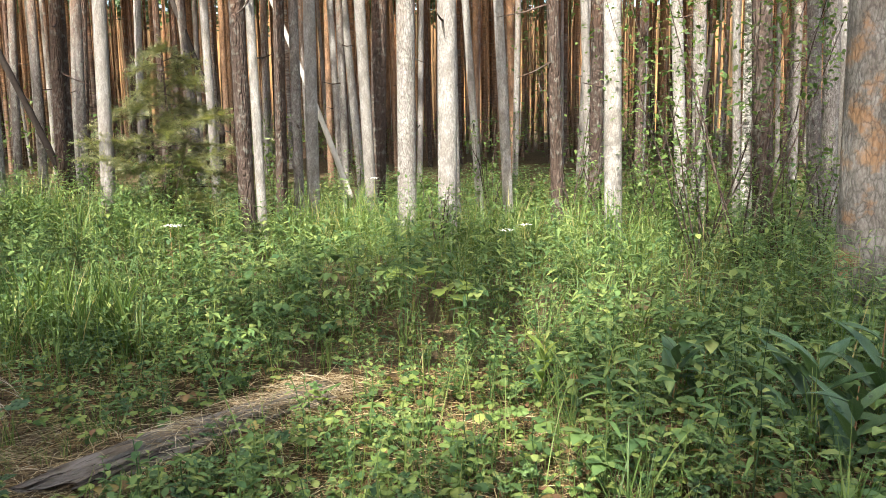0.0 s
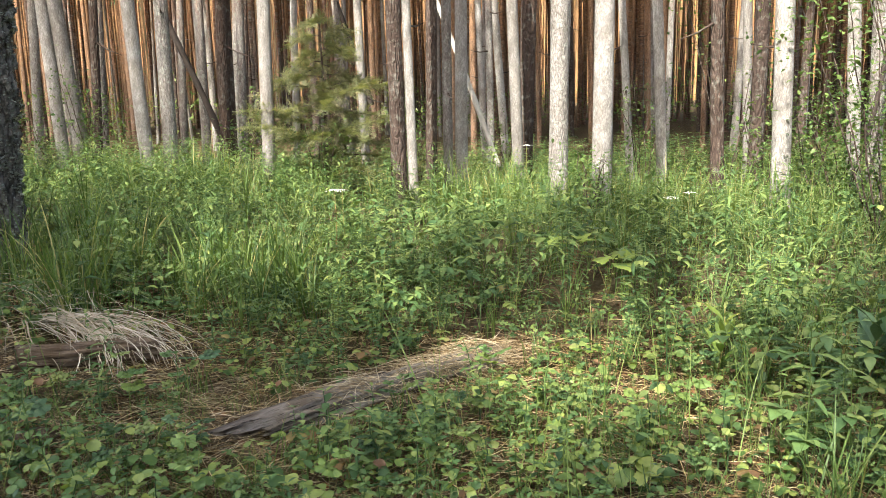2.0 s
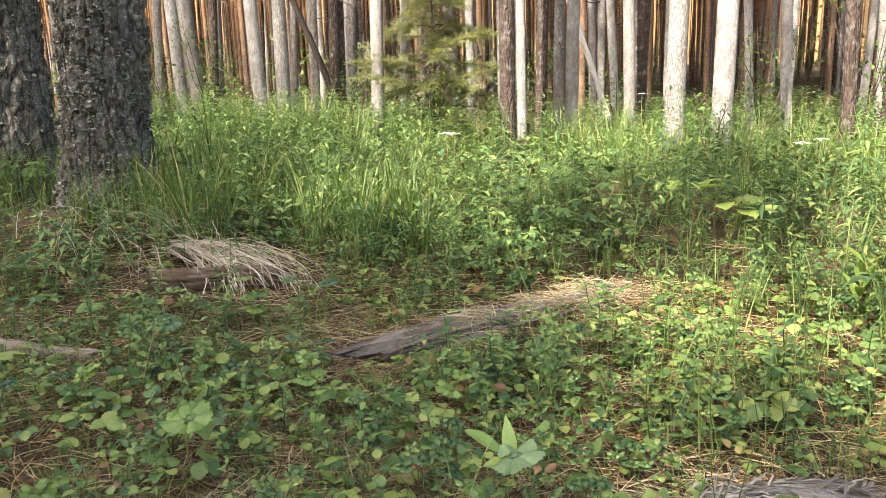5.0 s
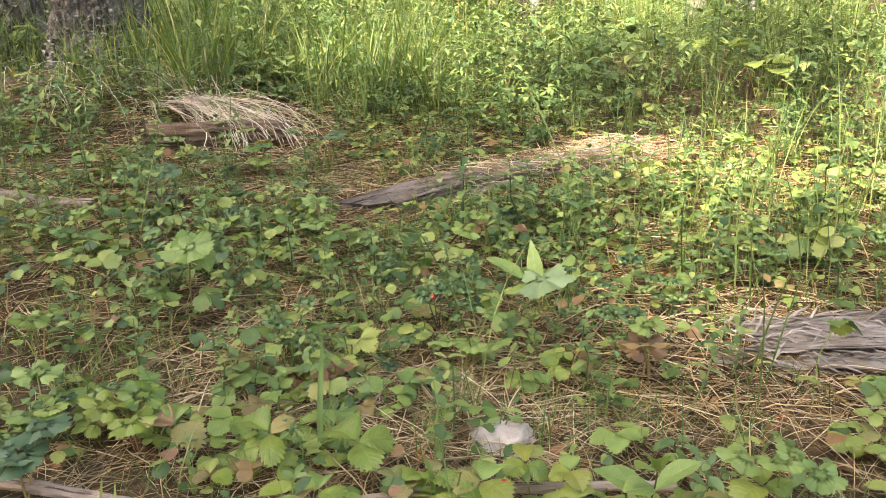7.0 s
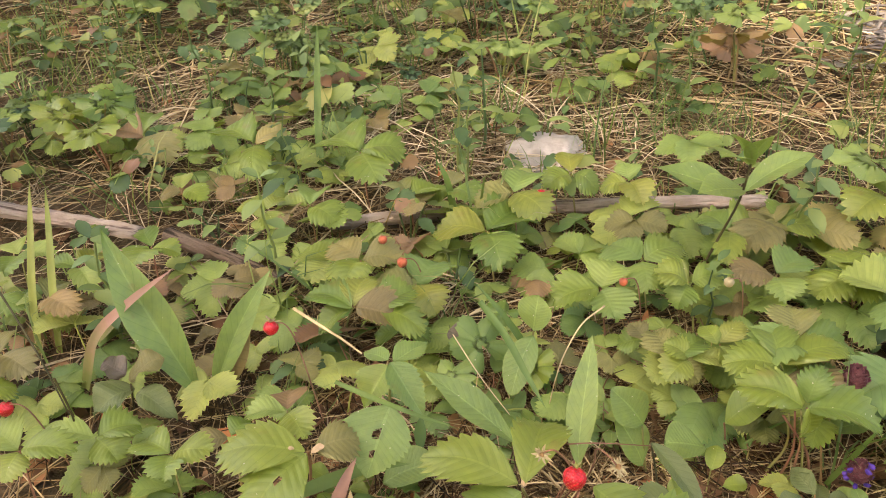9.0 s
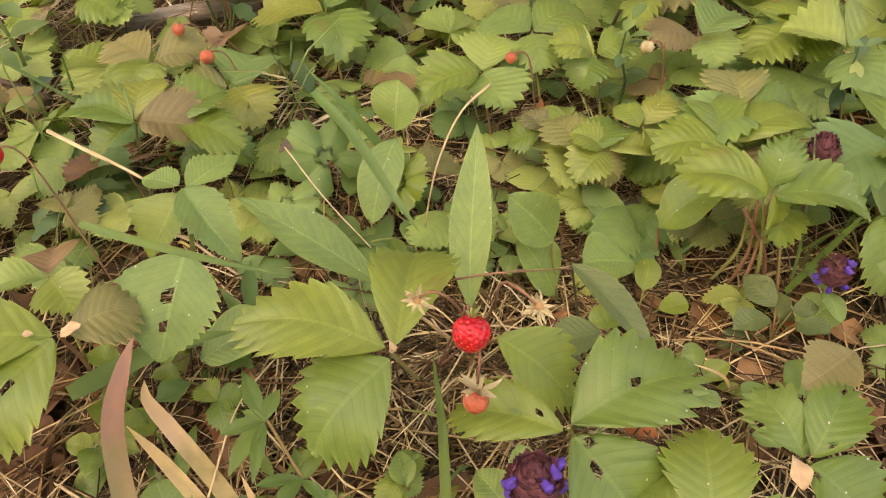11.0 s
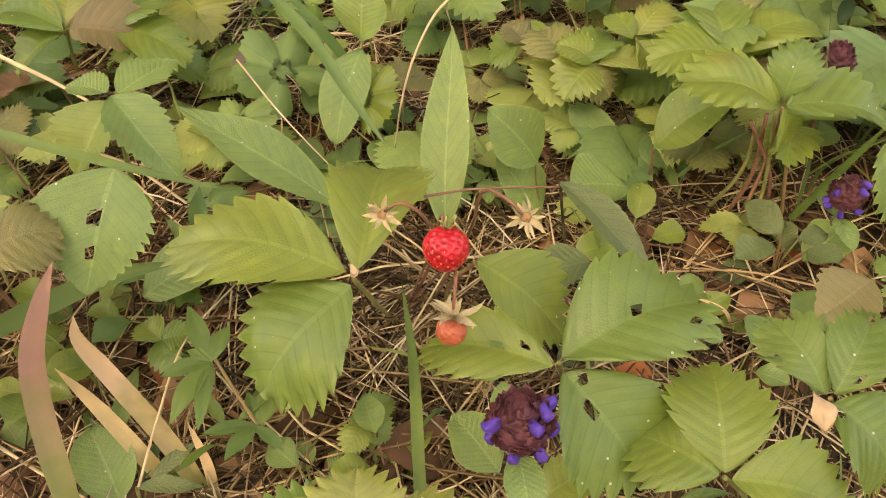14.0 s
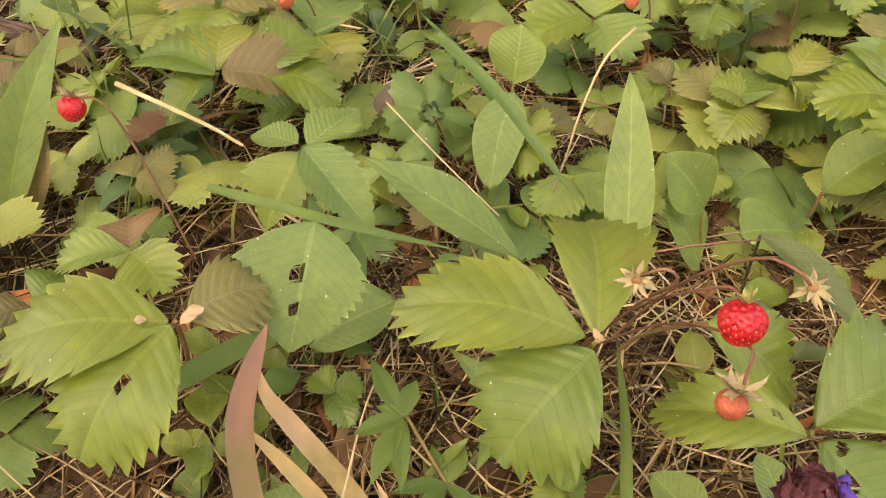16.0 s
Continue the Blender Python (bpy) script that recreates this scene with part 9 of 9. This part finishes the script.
stalk(plant_s, [(-0.9330, 0.7480, 0.0), (-0.9450, 0.7680, 0.0600)], 0.0011, 0.0009, M_STEM)
plant_s = empty("strawberry_plant", -1.0780, 0.8600, 0.0000, "wild strawberry plant with large toothed three-part leaves", "plant")
leaflet(plant_s, (-1.0380, 0.8390, 0.0500), (-1.0480, 0.8170, 0.0440), 0.0311, M_TIRED, seed=211)
leaflet(plant_s, (-1.0400, 0.8440, 0.0500), (-1.0590, 0.8690, 0.0540), 0.0309, M_STRAWBERRY, seed=212)
leaflet(plant_s, (-1.0350, 0.8410, 0.0500), (-0.9920, 0.8410, 0.0490), 0.0358, M_HERO, seed=213)
stalk(plant_s, [(-1.0260, 0.8210, 0.0), (-1.0380, 0.8410, 0.0500)], 0.0011, 0.0009, M_STEM)
plant_s = empty("strawberry_plant", -1.0150, 0.8780, 0.0000, "wild strawberry plant with large toothed three-part leaves", "plant")
leaflet(plant_s, (-0.9750, 0.8580, 0.0500), (-0.9190, 0.8390, 0.0610), 0.0360, M_STRAWBERRY, seed=214)
leaflet(plant_s, (-0.9810, 0.8580, 0.0500), (-1.0220, 0.8500, 0.0470), 0.0277, M_HERO, seed=215)
leaflet(plant_s, (-0.9790, 0.8610, 0.0500), (-0.9760, 0.8900, 0.0510), 0.0365, M_TIRED, seed=216)
stalk(plant_s, [(-0.9670, 0.8390, 0.0), (-0.9790, 0.8590, 0.0500)], 0.0011, 0.0009, M_STEM)
plant_s = empty("strawberry_plant", -0.8210, 0.7320, 0.0000, "wild strawberry plant with large toothed three-part leaves", "plant")
leaflet(plant_s, (-0.7820, 0.7110, 0.0600), (-0.7620, 0.7380, 0.0530), 0.0429, M_HERO, seed=217)
leaflet(plant_s, (-0.7810, 0.7080, 0.0600), (-0.7530, 0.6970, 0.0530), 0.0333, M_HERO, seed=218)
leaflet(plant_s, (-0.7860, 0.7090, 0.0600), (-0.8200, 0.6950, 0.0670), 0.0285, M_STRAWBERRY, seed=219)
stalk(plant_s, [(-0.7710, 0.6890, 0.0), (-0.7830, 0.7090, 0.0600)], 0.0011, 0.0009, M_STEM)
plant_s = empty("strawberry_plant", -0.8780, 0.6990, 0.0000, "wild strawberry plant with large toothed three-part leaves", "plant")
leaflet(plant_s, (-0.8240, 0.6730, 0.0700), (-0.7760, 0.6840, 0.0770), 0.0288, M_HERO, seed=220)
leaflet(plant_s, (-0.8250, 0.6710, 0.0700), (-0.8180, 0.6450, 0.0670), 0.0339, M_HERO, seed=221)
leaflet(plant_s, (-0.8280, 0.6740, 0.0700), (-0.8640, 0.6830, 0.0790), 0.0370, M_STRAWBERRY, seed=222)
stalk(plant_s, [(-0.8140, 0.6530, 0.0), (-0.8260, 0.6730, 0.0700)], 0.0011, 0.0009, M_STEM)
plant_s = empty("strawberry_plant", -0.7420, 0.7350, 0.0000, "wild strawberry plant with large toothed three-part leaves", "plant")
leaflet(plant_s, (-0.7040, 0.7060, 0.0700), (-0.7430, 0.7170, 0.0640), 0.0310, M_HERO, seed=223)
leaflet(plant_s, (-0.7000, 0.7060, 0.0700), (-0.6650, 0.7130, 0.0810), 0.0296, M_HERO, seed=224)
leaflet(plant_s, (-0.7010, 0.7030, 0.0700), (-0.6900, 0.6790, 0.0750), 0.0309, M_HERO, seed=225)
stalk(plant_s, [(-0.6900, 0.6850, 0.0), (-0.7020, 0.7050, 0.0700)], 0.0011, 0.0009, M_STEM)
plant_s = empty("strawberry_plant", -0.7010, 0.7660, 0.0000, "wild strawberry plant with large toothed three-part leaves", "plant")
leaflet(plant_s, (-0.6730, 0.7400, 0.0600), (-0.6920, 0.7210, 0.0690), 0.0258, M_TIRED, seed=226)
leaflet(plant_s, (-0.6720, 0.7430, 0.0600), (-0.6680, 0.7650, 0.0580), 0.0281, M_HERO, seed=227)
leaflet(plant_s, (-0.6700, 0.7400, 0.0600), (-0.6550, 0.7270, 0.0560), 0.0243, M_TIRED, seed=228)
stalk(plant_s, [(-0.6600, 0.7210, 0.0), (-0.6720, 0.7410, 0.0600)], 0.0011, 0.0009, M_STEM)
plant_s = empty("strawberry_plant", -1.0170, 0.9360, 0.0000, "wild strawberry plant with large toothed three-part leaves", "plant")
leaflet(plant_s, (-0.9840, 0.9140, 0.0500), (-1.0230, 0.9080, 0.0490), 0.0305, M_HERO, seed=229)
leaflet(plant_s, (-0.9810, 0.9170, 0.0500), (-0.9780, 0.9470, 0.0490), 0.0377, M_HERO, seed=230)
leaflet(plant_s, (-0.9780, 0.9120, 0.0500), (-0.9370, 0.8880, 0.0550), 0.0314, M_STRAWBERRY, seed=231)
stalk(plant_s, [(-0.9690, 0.8950, 0.0), (-0.9810, 0.9150, 0.0500)], 0.0011, 0.0009, M_STEM)
plant_s = empty("strawberry_plant", -0.9720, 0.7360, 0.0000, "wild strawberry plant with large toothed three-part leaves", "plant")
leaflet(plant_s, (-0.9220, 0.7160, 0.0600), (-0.9060, 0.7440, 0.0530), 0.0413, M_HERO, seed=232)
leaflet(plant_s, (-0.9210, 0.7130, 0.0600), (-0.8980, 0.6870, 0.0620), 0.0313, M_TIRED, seed=233)
leaflet(plant_s, (-0.9260, 0.7160, 0.0600), (-0.9660, 0.7320, 0.0620), 0.0329, M_TIRED, seed=234)
stalk(plant_s, [(-0.9110, 0.6950, 0.0), (-0.9230, 0.7150, 0.0600)], 0.0011, 0.0009, M_STEM)
plant_s = empty("strawberry_plant", -0.8790, 0.8870, 0.0000, "wild strawberry plant with large toothed three-part leaves", "plant")
leaflet(plant_s, (-0.8460, 0.8670, 0.0500), (-0.8030, 0.8630, 0.0600), 0.0271, M_TIRED, seed=235)
leaflet(plant_s, (-0.8480, 0.8640, 0.0500), (-0.8500, 0.8440, 0.0440), 0.0262, M_HERO, seed=236)
leaflet(plant_s, (-0.8520, 0.8670, 0.0500), (-0.8850, 0.8730, 0.0540), 0.0334, M_STRAWBERRY, seed=237)
stalk(plant_s, [(-0.8370, 0.8460, 0.0), (-0.8490, 0.8660, 0.0500)], 0.0011, 0.0009, M_STEM)
plant_s = empty("strawberry_plant", -1.1040, 0.9350, 0.0000, "wild strawberry plant with large toothed three-part leaves", "plant")
leaflet(plant_s, (-1.0640, 0.9120, 0.0500), (-1.0420, 0.8730, 0.0600), 0.0465, M_HERO, seed=238)
leaflet(plant_s, (-1.0690, 0.9170, 0.0500), (-1.1180, 0.9440, 0.0450), 0.0331, M_STRAWBERRY, seed=239)
leaflet(plant_s, (-1.0620, 0.9150, 0.0500), (-1.0240, 0.9250, 0.0510), 0.0297, M_STRAWBERRY, seed=240)
stalk(plant_s, [(-1.0530, 0.8950, 0.0), (-1.0650, 0.9150, 0.0500)], 0.0011, 0.0009, M_STEM)
plant_s = empty("strawberry_plant", -0.6670, 0.8080, 0.0000, "wild strawberry plant with large toothed three-part leaves", "plant")
leaflet(plant_s, (-0.6420, 0.7820, 0.0600), (-0.6560, 0.8110, 0.0550), 0.0302, M_STRAWBERRY, seed=241)
leaflet(plant_s, (-0.6390, 0.7780, 0.0600), (-0.6110, 0.7580, 0.0640), 0.0316, M_HERO, seed=242)
leaflet(plant_s, (-0.6430, 0.7790, 0.0600), (-0.6740, 0.7650, 0.0620), 0.0253, M_STRAWBERRY, seed=243)
stalk(plant_s, [(-0.6290, 0.7600, 0.0), (-0.6410, 0.7800, 0.0600)], 0.0011, 0.0009, M_STEM)
plant_s = empty("strawberry_plant", -0.1540, 1.1060, 0.0000, "wild strawberry plant with large toothed three-part leaves", "plant")
leaflet(plant_s, (-0.1670, 1.0470, 0.0700), (-0.1190, 1.1090, 0.0610), 0.0601, M_HERO, seed=244)
leaflet(plant_s, (-0.1680, 1.0420, 0.0700), (-0.1580, 0.9890, 0.0750), 0.0528, M_STRAWBERRY, seed=245)
leaflet(plant_s, (-0.1700, 1.0460, 0.0700), (-0.2110, 1.0620, 0.0800), 0.0564, M_STRAWBERRY, seed=246)
stalk(plant_s, [(-0.1570, 1.0250, 0.0), (-0.1690, 1.0450, 0.0700)], 0.0011, 0.0009, M_STEM)
plant_s = empty("strawberry_plant", -0.1470, 1.0030, 0.0000, "wild strawberry plant with large toothed three-part leaves", "plant")
leaflet(plant_s, (-0.1640, 0.9350, 0.0800), (-0.1440, 0.8930, 0.0880), 0.0590, M_HERO, seed=247)
leaflet(plant_s, (-0.1660, 0.9350, 0.0800), (-0.2090, 0.9000, 0.0750), 0.0526, M_STRAWBERRY, seed=248)
leaflet(plant_s, (-0.1640, 0.9390, 0.0800), (-0.1430, 1.0060, 0.0700), 0.0465, M_HERO, seed=249)
stalk(plant_s, [(-0.1530, 0.9170, 0.0), (-0.1650, 0.9370, 0.0800)], 0.0011, 0.0009, M_STEM)
plant_s = empty("strawberry_plant", -0.2380, 1.0250, 0.0000, "wild strawberry plant with large toothed three-part leaves", "plant")
leaflet(plant_s, (-0.2440, 0.9580, 0.0800), (-0.2020, 0.9690, 0.0750), 0.0419, M_HERO, seed=250)
leaflet(plant_s, (-0.2480, 0.9560, 0.0800), (-0.2780, 0.9140, 0.0860), 0.0443, M_STRAWBERRY, seed=251)
leaflet(plant_s, (-0.2470, 0.9600, 0.0800), (-0.2580, 0.9930, 0.0840), 0.0415, M_TIRED, seed=252)
stalk(plant_s, [(-0.2340, 0.9380, 0.0), (-0.2460, 0.9580, 0.0800)], 0.0011, 0.0009, M_STEM)
plant_s = empty("strawberry_plant", -0.1880, 1.1360, 0.0000, "wild strawberry plant with large toothed three-part leaves", "plant")
leaflet(plant_s, (-0.1960, 1.0870, 0.0600), (-0.1580, 1.0770, 0.0710), 0.0455, M_STRAWBERRY, seed=253)
leaflet(plant_s, (-0.2000, 1.0840, 0.0600), (-0.2280, 1.0500, 0.0560), 0.0451, M_HERO, seed=254)
leaflet(plant_s, (-0.1990, 1.0890, 0.0600), (-0.2060, 1.1320, 0.0600), 0.0399, M_HERO, seed=255)
stalk(plant_s, [(-0.1860, 1.0670, 0.0), (-0.1980, 1.0870, 0.0600)], 0.0011, 0.0009, M_STEM)
plant_s = empty("strawberry_plant", -0.2610, 1.1140, 0.0000, "wild strawberry plant with large toothed three-part leaves", "plant")
leaflet(plant_s, (-0.2650, 1.0640, 0.0600), (-0.2540, 1.0320, 0.0600), 0.0366, M_STRAWBERRY, seed=256)
leaflet(plant_s, (-0.2680, 1.0670, 0.0600), (-0.3050, 1.0500, 0.0700), 0.0416, M_TIRED, seed=257)
leaflet(plant_s, (-0.2640, 1.0700, 0.0600), (-0.2420, 1.1010, 0.0640), 0.0419, M_STRAWBERRY, seed=258)
stalk(plant_s, [(-0.2530, 1.0470, 0.0), (-0.2650, 1.0670, 0.0600)], 0.0011, 0.0009, M_STEM)
plant_s = empty("strawberry_plant", -0.3950, 1.1070, 0.0000, "wild strawberry plant with large toothed three-part leaves", "plant")
leaflet(plant_s, (-0.3900, 1.0580, 0.0600), (-0.3780, 1.0190, 0.0590), 0.0390, M_STRAWBERRY, seed=259)
leaflet(plant_s, (-0.3920, 1.0630, 0.0600), (-0.4290, 1.0820, 0.0640), 0.0522, M_STRAWBERRY, seed=260)
leaflet(plant_s, (-0.3890, 1.0640, 0.0600), (-0.3550, 1.0850, 0.0720), 0.0522, M_HERO, seed=261)
stalk(plant_s, [(-0.3780, 1.0410, 0.0), (-0.3900, 1.0610, 0.0600)], 0.0011, 0.0009, M_STEM)
plant_s = empty("strawberry_plant", -0.6960, 1.0300, 0.0000, "wild strawberry plant with large toothed three-part leaves", "plant")
leaflet(plant_s, (-0.6730, 0.9930, 0.0600), (-0.7060, 1.0020, 0.0710), 0.0449, M_STRAWBERRY, seed=262)
leaflet(plant_s, (-0.6680, 0.9920, 0.0600), (-0.6240, 0.9990, 0.0700), 0.0450, M_TIRED, seed=263)
leaflet(plant_s, (-0.6700, 0.9880, 0.0600), (-0.6680, 0.9460, 0.0640), 0.0471, M_HERO, seed=264)
stalk(plant_s, [(-0.6580, 0.9710, 0.0), (-0.6700, 0.9910, 0.0600)], 0.0011, 0.0009, M_STEM)
plant_s = empty("strawberry_plant", -0.8050, 1.1150, 0.0000, "wild strawberry plant with large toothed three-part leaves", "plant")
leaflet(plant_s, (-0.7850, 1.0860, 0.0500), (-0.8290, 1.0860, 0.0440), 0.0355, M_HERO, seed=265)
leaflet(plant_s, (-0.7830, 1.0900, 0.0500), (-0.7990, 1.1390, 0.0420), 0.0392, M_STRAWBERRY, seed=266)
leaflet(plant_s, (-0.7790, 1.0850, 0.0500), (-0.7370, 1.0700, 0.0520), 0.0449, M_HERO, seed=267)
stalk(plant_s, [(-0.7700, 1.0670, 0.0), (-0.7820, 1.0870, 0.0500)], 0.0011, 0.0009, M_STEM)
# more berries
plant_berry = empty("strawberry_plant", -0.6286, 0.8113, 0.0, "wild strawberry stalk with a hanging berry", "plant")
ripe_berry(plant_berry, (-0.6486, 0.7963, 0.1363), 0.0058, M_BERRY, "ripe red wild strawberry under a faded calyx", calyx_up=0.0045, calyx_size=0.0075)
stalk(plant_berry, [(-0.6286, 0.8113, 0.0), (-0.6366, 0.8063, 0.1227), (-0.6486, 0.7963, 0.1427)], 0.0007, 0.0005, M_RED_STEM)
plant_berry = empty("strawberry_plant", -0.5934, 0.9888, 0.0, "wild strawberry stalk with a hanging berry", "plant")
ripe_berry(plant_berry, (-0.6134, 0.9738, 0.0795), 0.0050, M_ORANGE_BERRY, "unripe orange wild strawberry")
stalk(plant_berry, [(-0.5934, 0.9888, 0.0), (-0.6014, 0.9838, 0.0715), (-0.6134, 0.9738, 0.0850)], 0.0007, 0.0005, M_RED_STEM)
plant_berry = empty("strawberry_plant", -0.7582, 1.6711, 0.0, "wild strawberry stalk with a hanging berry", "plant")
ripe_berry(plant_berry, (-0.7782, 1.6561, 0.1180), 0.0060, M_BERRY, "ripe red wild strawberry")
stalk(plant_berry, [(-0.7582, 1.6711, 0.0), (-0.7662, 1.6661, 0.1062), (-0.7782, 1.6561, 0.1246)], 0.0007, 0.0005, M_RED_STEM)
plant_berry = empty("strawberry_plant", -0.4950, 1.1580, 0.0, "wild strawberry stalk with a hanging berry", "plant")
ripe_berry(plant_berry, (-0.5150, 1.1430, 0.0700), 0.0055, M_BERRY, "small red wild strawberry")
stalk(plant_berry, [(-0.4950, 1.1580, 0.0), (-0.5030, 1.1530, 0.0630), (-0.5150, 1.1430, 0.0761)], 0.0007, 0.0005, M_RED_STEM)
plant_berry = empty("strawberry_plant", -0.8300, 0.7080, 0.0, "wild strawberry stalk with a hanging berry", "plant")
ripe_berry(plant_berry, (-0.8500, 0.6930, 0.0900), 0.0060, M_BERRY, "red wild strawberry")
stalk(plant_berry, [(-0.8300, 0.7080, 0.0), (-0.8380, 0.7030, 0.0810), (-0.8500, 0.6930, 0.0966)], 0.0007, 0.0005, M_RED_STEM)
plant_berry = empty("strawberry_plant", -0.6280, 1.0200, 0.0, "wild strawberry stalk with a hanging berry", "plant")
ripe_berry(plant_berry, (-0.6480, 1.0050, 0.0800), 0.0045, M_ORANGE_BERRY, "unripe orange wild strawberry")
stalk(plant_berry, [(-0.6280, 1.0200, 0.0), (-0.6360, 1.0150, 0.0720), (-0.6480, 1.0050, 0.0849)], 0.0007, 0.0005, M_RED_STEM)
plant_berry = empty("strawberry_plant", -0.2870, 1.0340, 0.0, "wild strawberry stalk with a hanging berry", "plant")
ripe_berry(plant_berry, (-0.3070, 1.0190, 0.0800), 0.0045, M_CALYX, "dried pale fruit of a wild strawberry")
stalk(plant_berry, [(-0.2870, 1.0340, 0.0), (-0.2950, 1.0290, 0.0720), (-0.3070, 1.0190, 0.0849)], 0.0007, 0.0005, M_RED_STEM)
plant_berry = empty("strawberry_plant", -0.3790, 1.0110, 0.0, "wild strawberry stalk with a hanging berry", "plant")
ripe_berry(plant_berry, (-0.3990, 0.9960, 0.0800), 0.0040, M_ORANGE_BERRY, "small orange wild strawberry")
stalk(plant_berry, [(-0.3790, 1.0110, 0.0), (-0.3870, 1.0060, 0.0720), (-0.3990, 0.9960, 0.0844)], 0.0007, 0.0005, M_RED_STEM)
# herbs with lobed leaves in the clearing
def lobed_herb(x, y, seed):
    rs = random.Random(seed)
    e = empty("lobed_leaf_herb", x, y, gz(x, y), "low herb with broad lobed green leaves on long stalks", "plant")
    mat = rs.choice((M_LANCE, M_BLUE_LANCE, M_BLUE_LANCE, M_HERO, M_STRAWBERRY))
    for k in range(rs.randint(2, 4)):
        a, reach, tall = k * 2.2 + rs.uniform(0, 6.28), rs.uniform(0.01, 0.06), rs.uniform(0.07, 0.14)
        hub = (-reach * math.sin(a), reach * math.cos(a), tall)
        part("stalk", tube(arc((0, 0, 0), hub, 0.01, 5), np.linspace(0.0018, 0.0012, 5), 5, cap=False), M_STEM, e)
        ob = part("leaf", palm_leaf(rs.uniform(0.03, 0.055), 5, seed * 7 + k), mat, e)
        ob.matrix_basis = Matrix.Translation(hub) @ Matrix.Rotation(a + rs.gauss(0, 0.5), 4, "Z") @ pose(0, 0, 0, rs.uniform(-15, 25), rs.uniform(-15, 15), 0)


for k, (x, y) in enumerate([(-1.32, 1.16), (-1.16, 1.17), (-1.24, 1.00), (-0.69, 1.57), (0.07, 2.69), (-1.36, 2.35), (-1.33, 1.15), (-0.08, 3.18), (-1.28, 2.20), (-1.90, 2.38), (-1.74, 2.72), (-1.33, 1.91), (-0.12, 2.30), (0.06, 2.58), (0.25, 2.83), (-1.56, 2.88), (-1.87, 1.88), (-0.78, 2.19), (1.04, 3.04), (-0.46, 3.19), (0.26, 2.84), (-0.61, 2.62), (-0.14, 1.22), (-1.54, 1.38), (-0.33, 1.60)]):
    lobed_herb(x, y, 900 + k)
# taller plants of the clearing
lance_herb(0.921, 3.061, 0.32, M_BLUE_LANCE, 1.15, 0)
lance_herb(1.282, 2.691, 0.36, M_BLUE_LANCE, 1.60, 1)
lance_herb(1.556, 2.776, 0.42, M_BLUE_LANCE, 1.60, 2)
lance_herb(0.425, 3.248, 0.30, M_HERO, 0.80, 3)
lance_herb(1.061, 3.147, 0.24, M_BLUE_LANCE, 0.90, 4)
lance_herb(1.305, 2.469, 0.30, M_BLUE_LANCE, 1.30, 5)
yellow_herb(-0.133, 4.654, 0.286)
yellow_herb(0.068, 4.580, 0.216)
young_spruce(-2.83, 8.83, 1.95)
stick("leaning_pole", [(-0.9851, 9.9203, 0.2833), (-1.3270, 9.8675, 1.2856), (-1.8900, 9.7884, 2.7891)], 0.036, 0.029, M_POLE, "pale dead trunk leaning against the pines", sides=10)
stick("leaning_pole", [(-4.5207, 10.1013, 0.4765), (-4.7475, 9.9810, 1.2012), (-5.1377, 9.8005, 2.2883)], 0.045, 0.036, M_DARK_POLE, "dark dead trunk leaning between the pines", sides=10)
stick("leaning_pole", [(2.7032, 8.4395, 0.6665), (2.7858, 8.4185, 1.2137), (2.8596, 8.3871, 2.0344)], 0.025, 0.020, M_DARK_POLE, "thin dark leaning stem", sides=10)
stick("leaning_pole", [(-3.2062, 12.6695, 1.0511), (-3.4394, 12.5984, 1.8861), (-3.8392, 12.4919, 3.1385)], 0.045, 0.036, M_DARK_POLE, "grey dead trunk leaning between the pines", sides=10)
shrub(2.14, 7.36, 1.20, 420, 0.90)
shrub(2.38, 6.86, 1.30, 380, 0.90)
shrub(2.83, 6.46, 1.00, 300, 0.80)
shrub(0.05, 6.97, 0.75, 160, 0.60)
shrub(2.19, 5.65, 2.90, 500, 0.90)
shrub(3.35, 6.88, 1.10, 240, 0.70)
shrub(-3.93, 9.27, 0.90, 200, 0.80)
shrub(-2.70, 8.24, 0.90, 220, 0.80)
shrub(0.71, 9.54, 1.50, 200, 0.70)
shrub(1.80, 10.41, 2.60, 240, 0.80)
shrub(1.80, 8.68, 1.00, 240, 0.80)
shrub(2.10, 6.32, 2.50, 420, 1.20)
shrub(2.31, 8.76, 1.50, 220, 0.80)
shrub(-2.14, 10.86, 1.10, 160, 0.80)
shrub(-1.04, 12.02, 1.00, 150, 0.80)
shrub(-6.12, 8.76, 1.30, 260, 0.80)
shrub(-5.29, 8.23, 1.30, 260, 0.80)
white_umbel(-0.514, 7.251, 0.708)
white_umbel(-1.624, 5.012, 0.575)
white_umbel(-1.598, 5.106, 0.562)
white_umbel(0.620, 5.429, 0.495)
white_umbel(0.454, 5.047, 0.512)
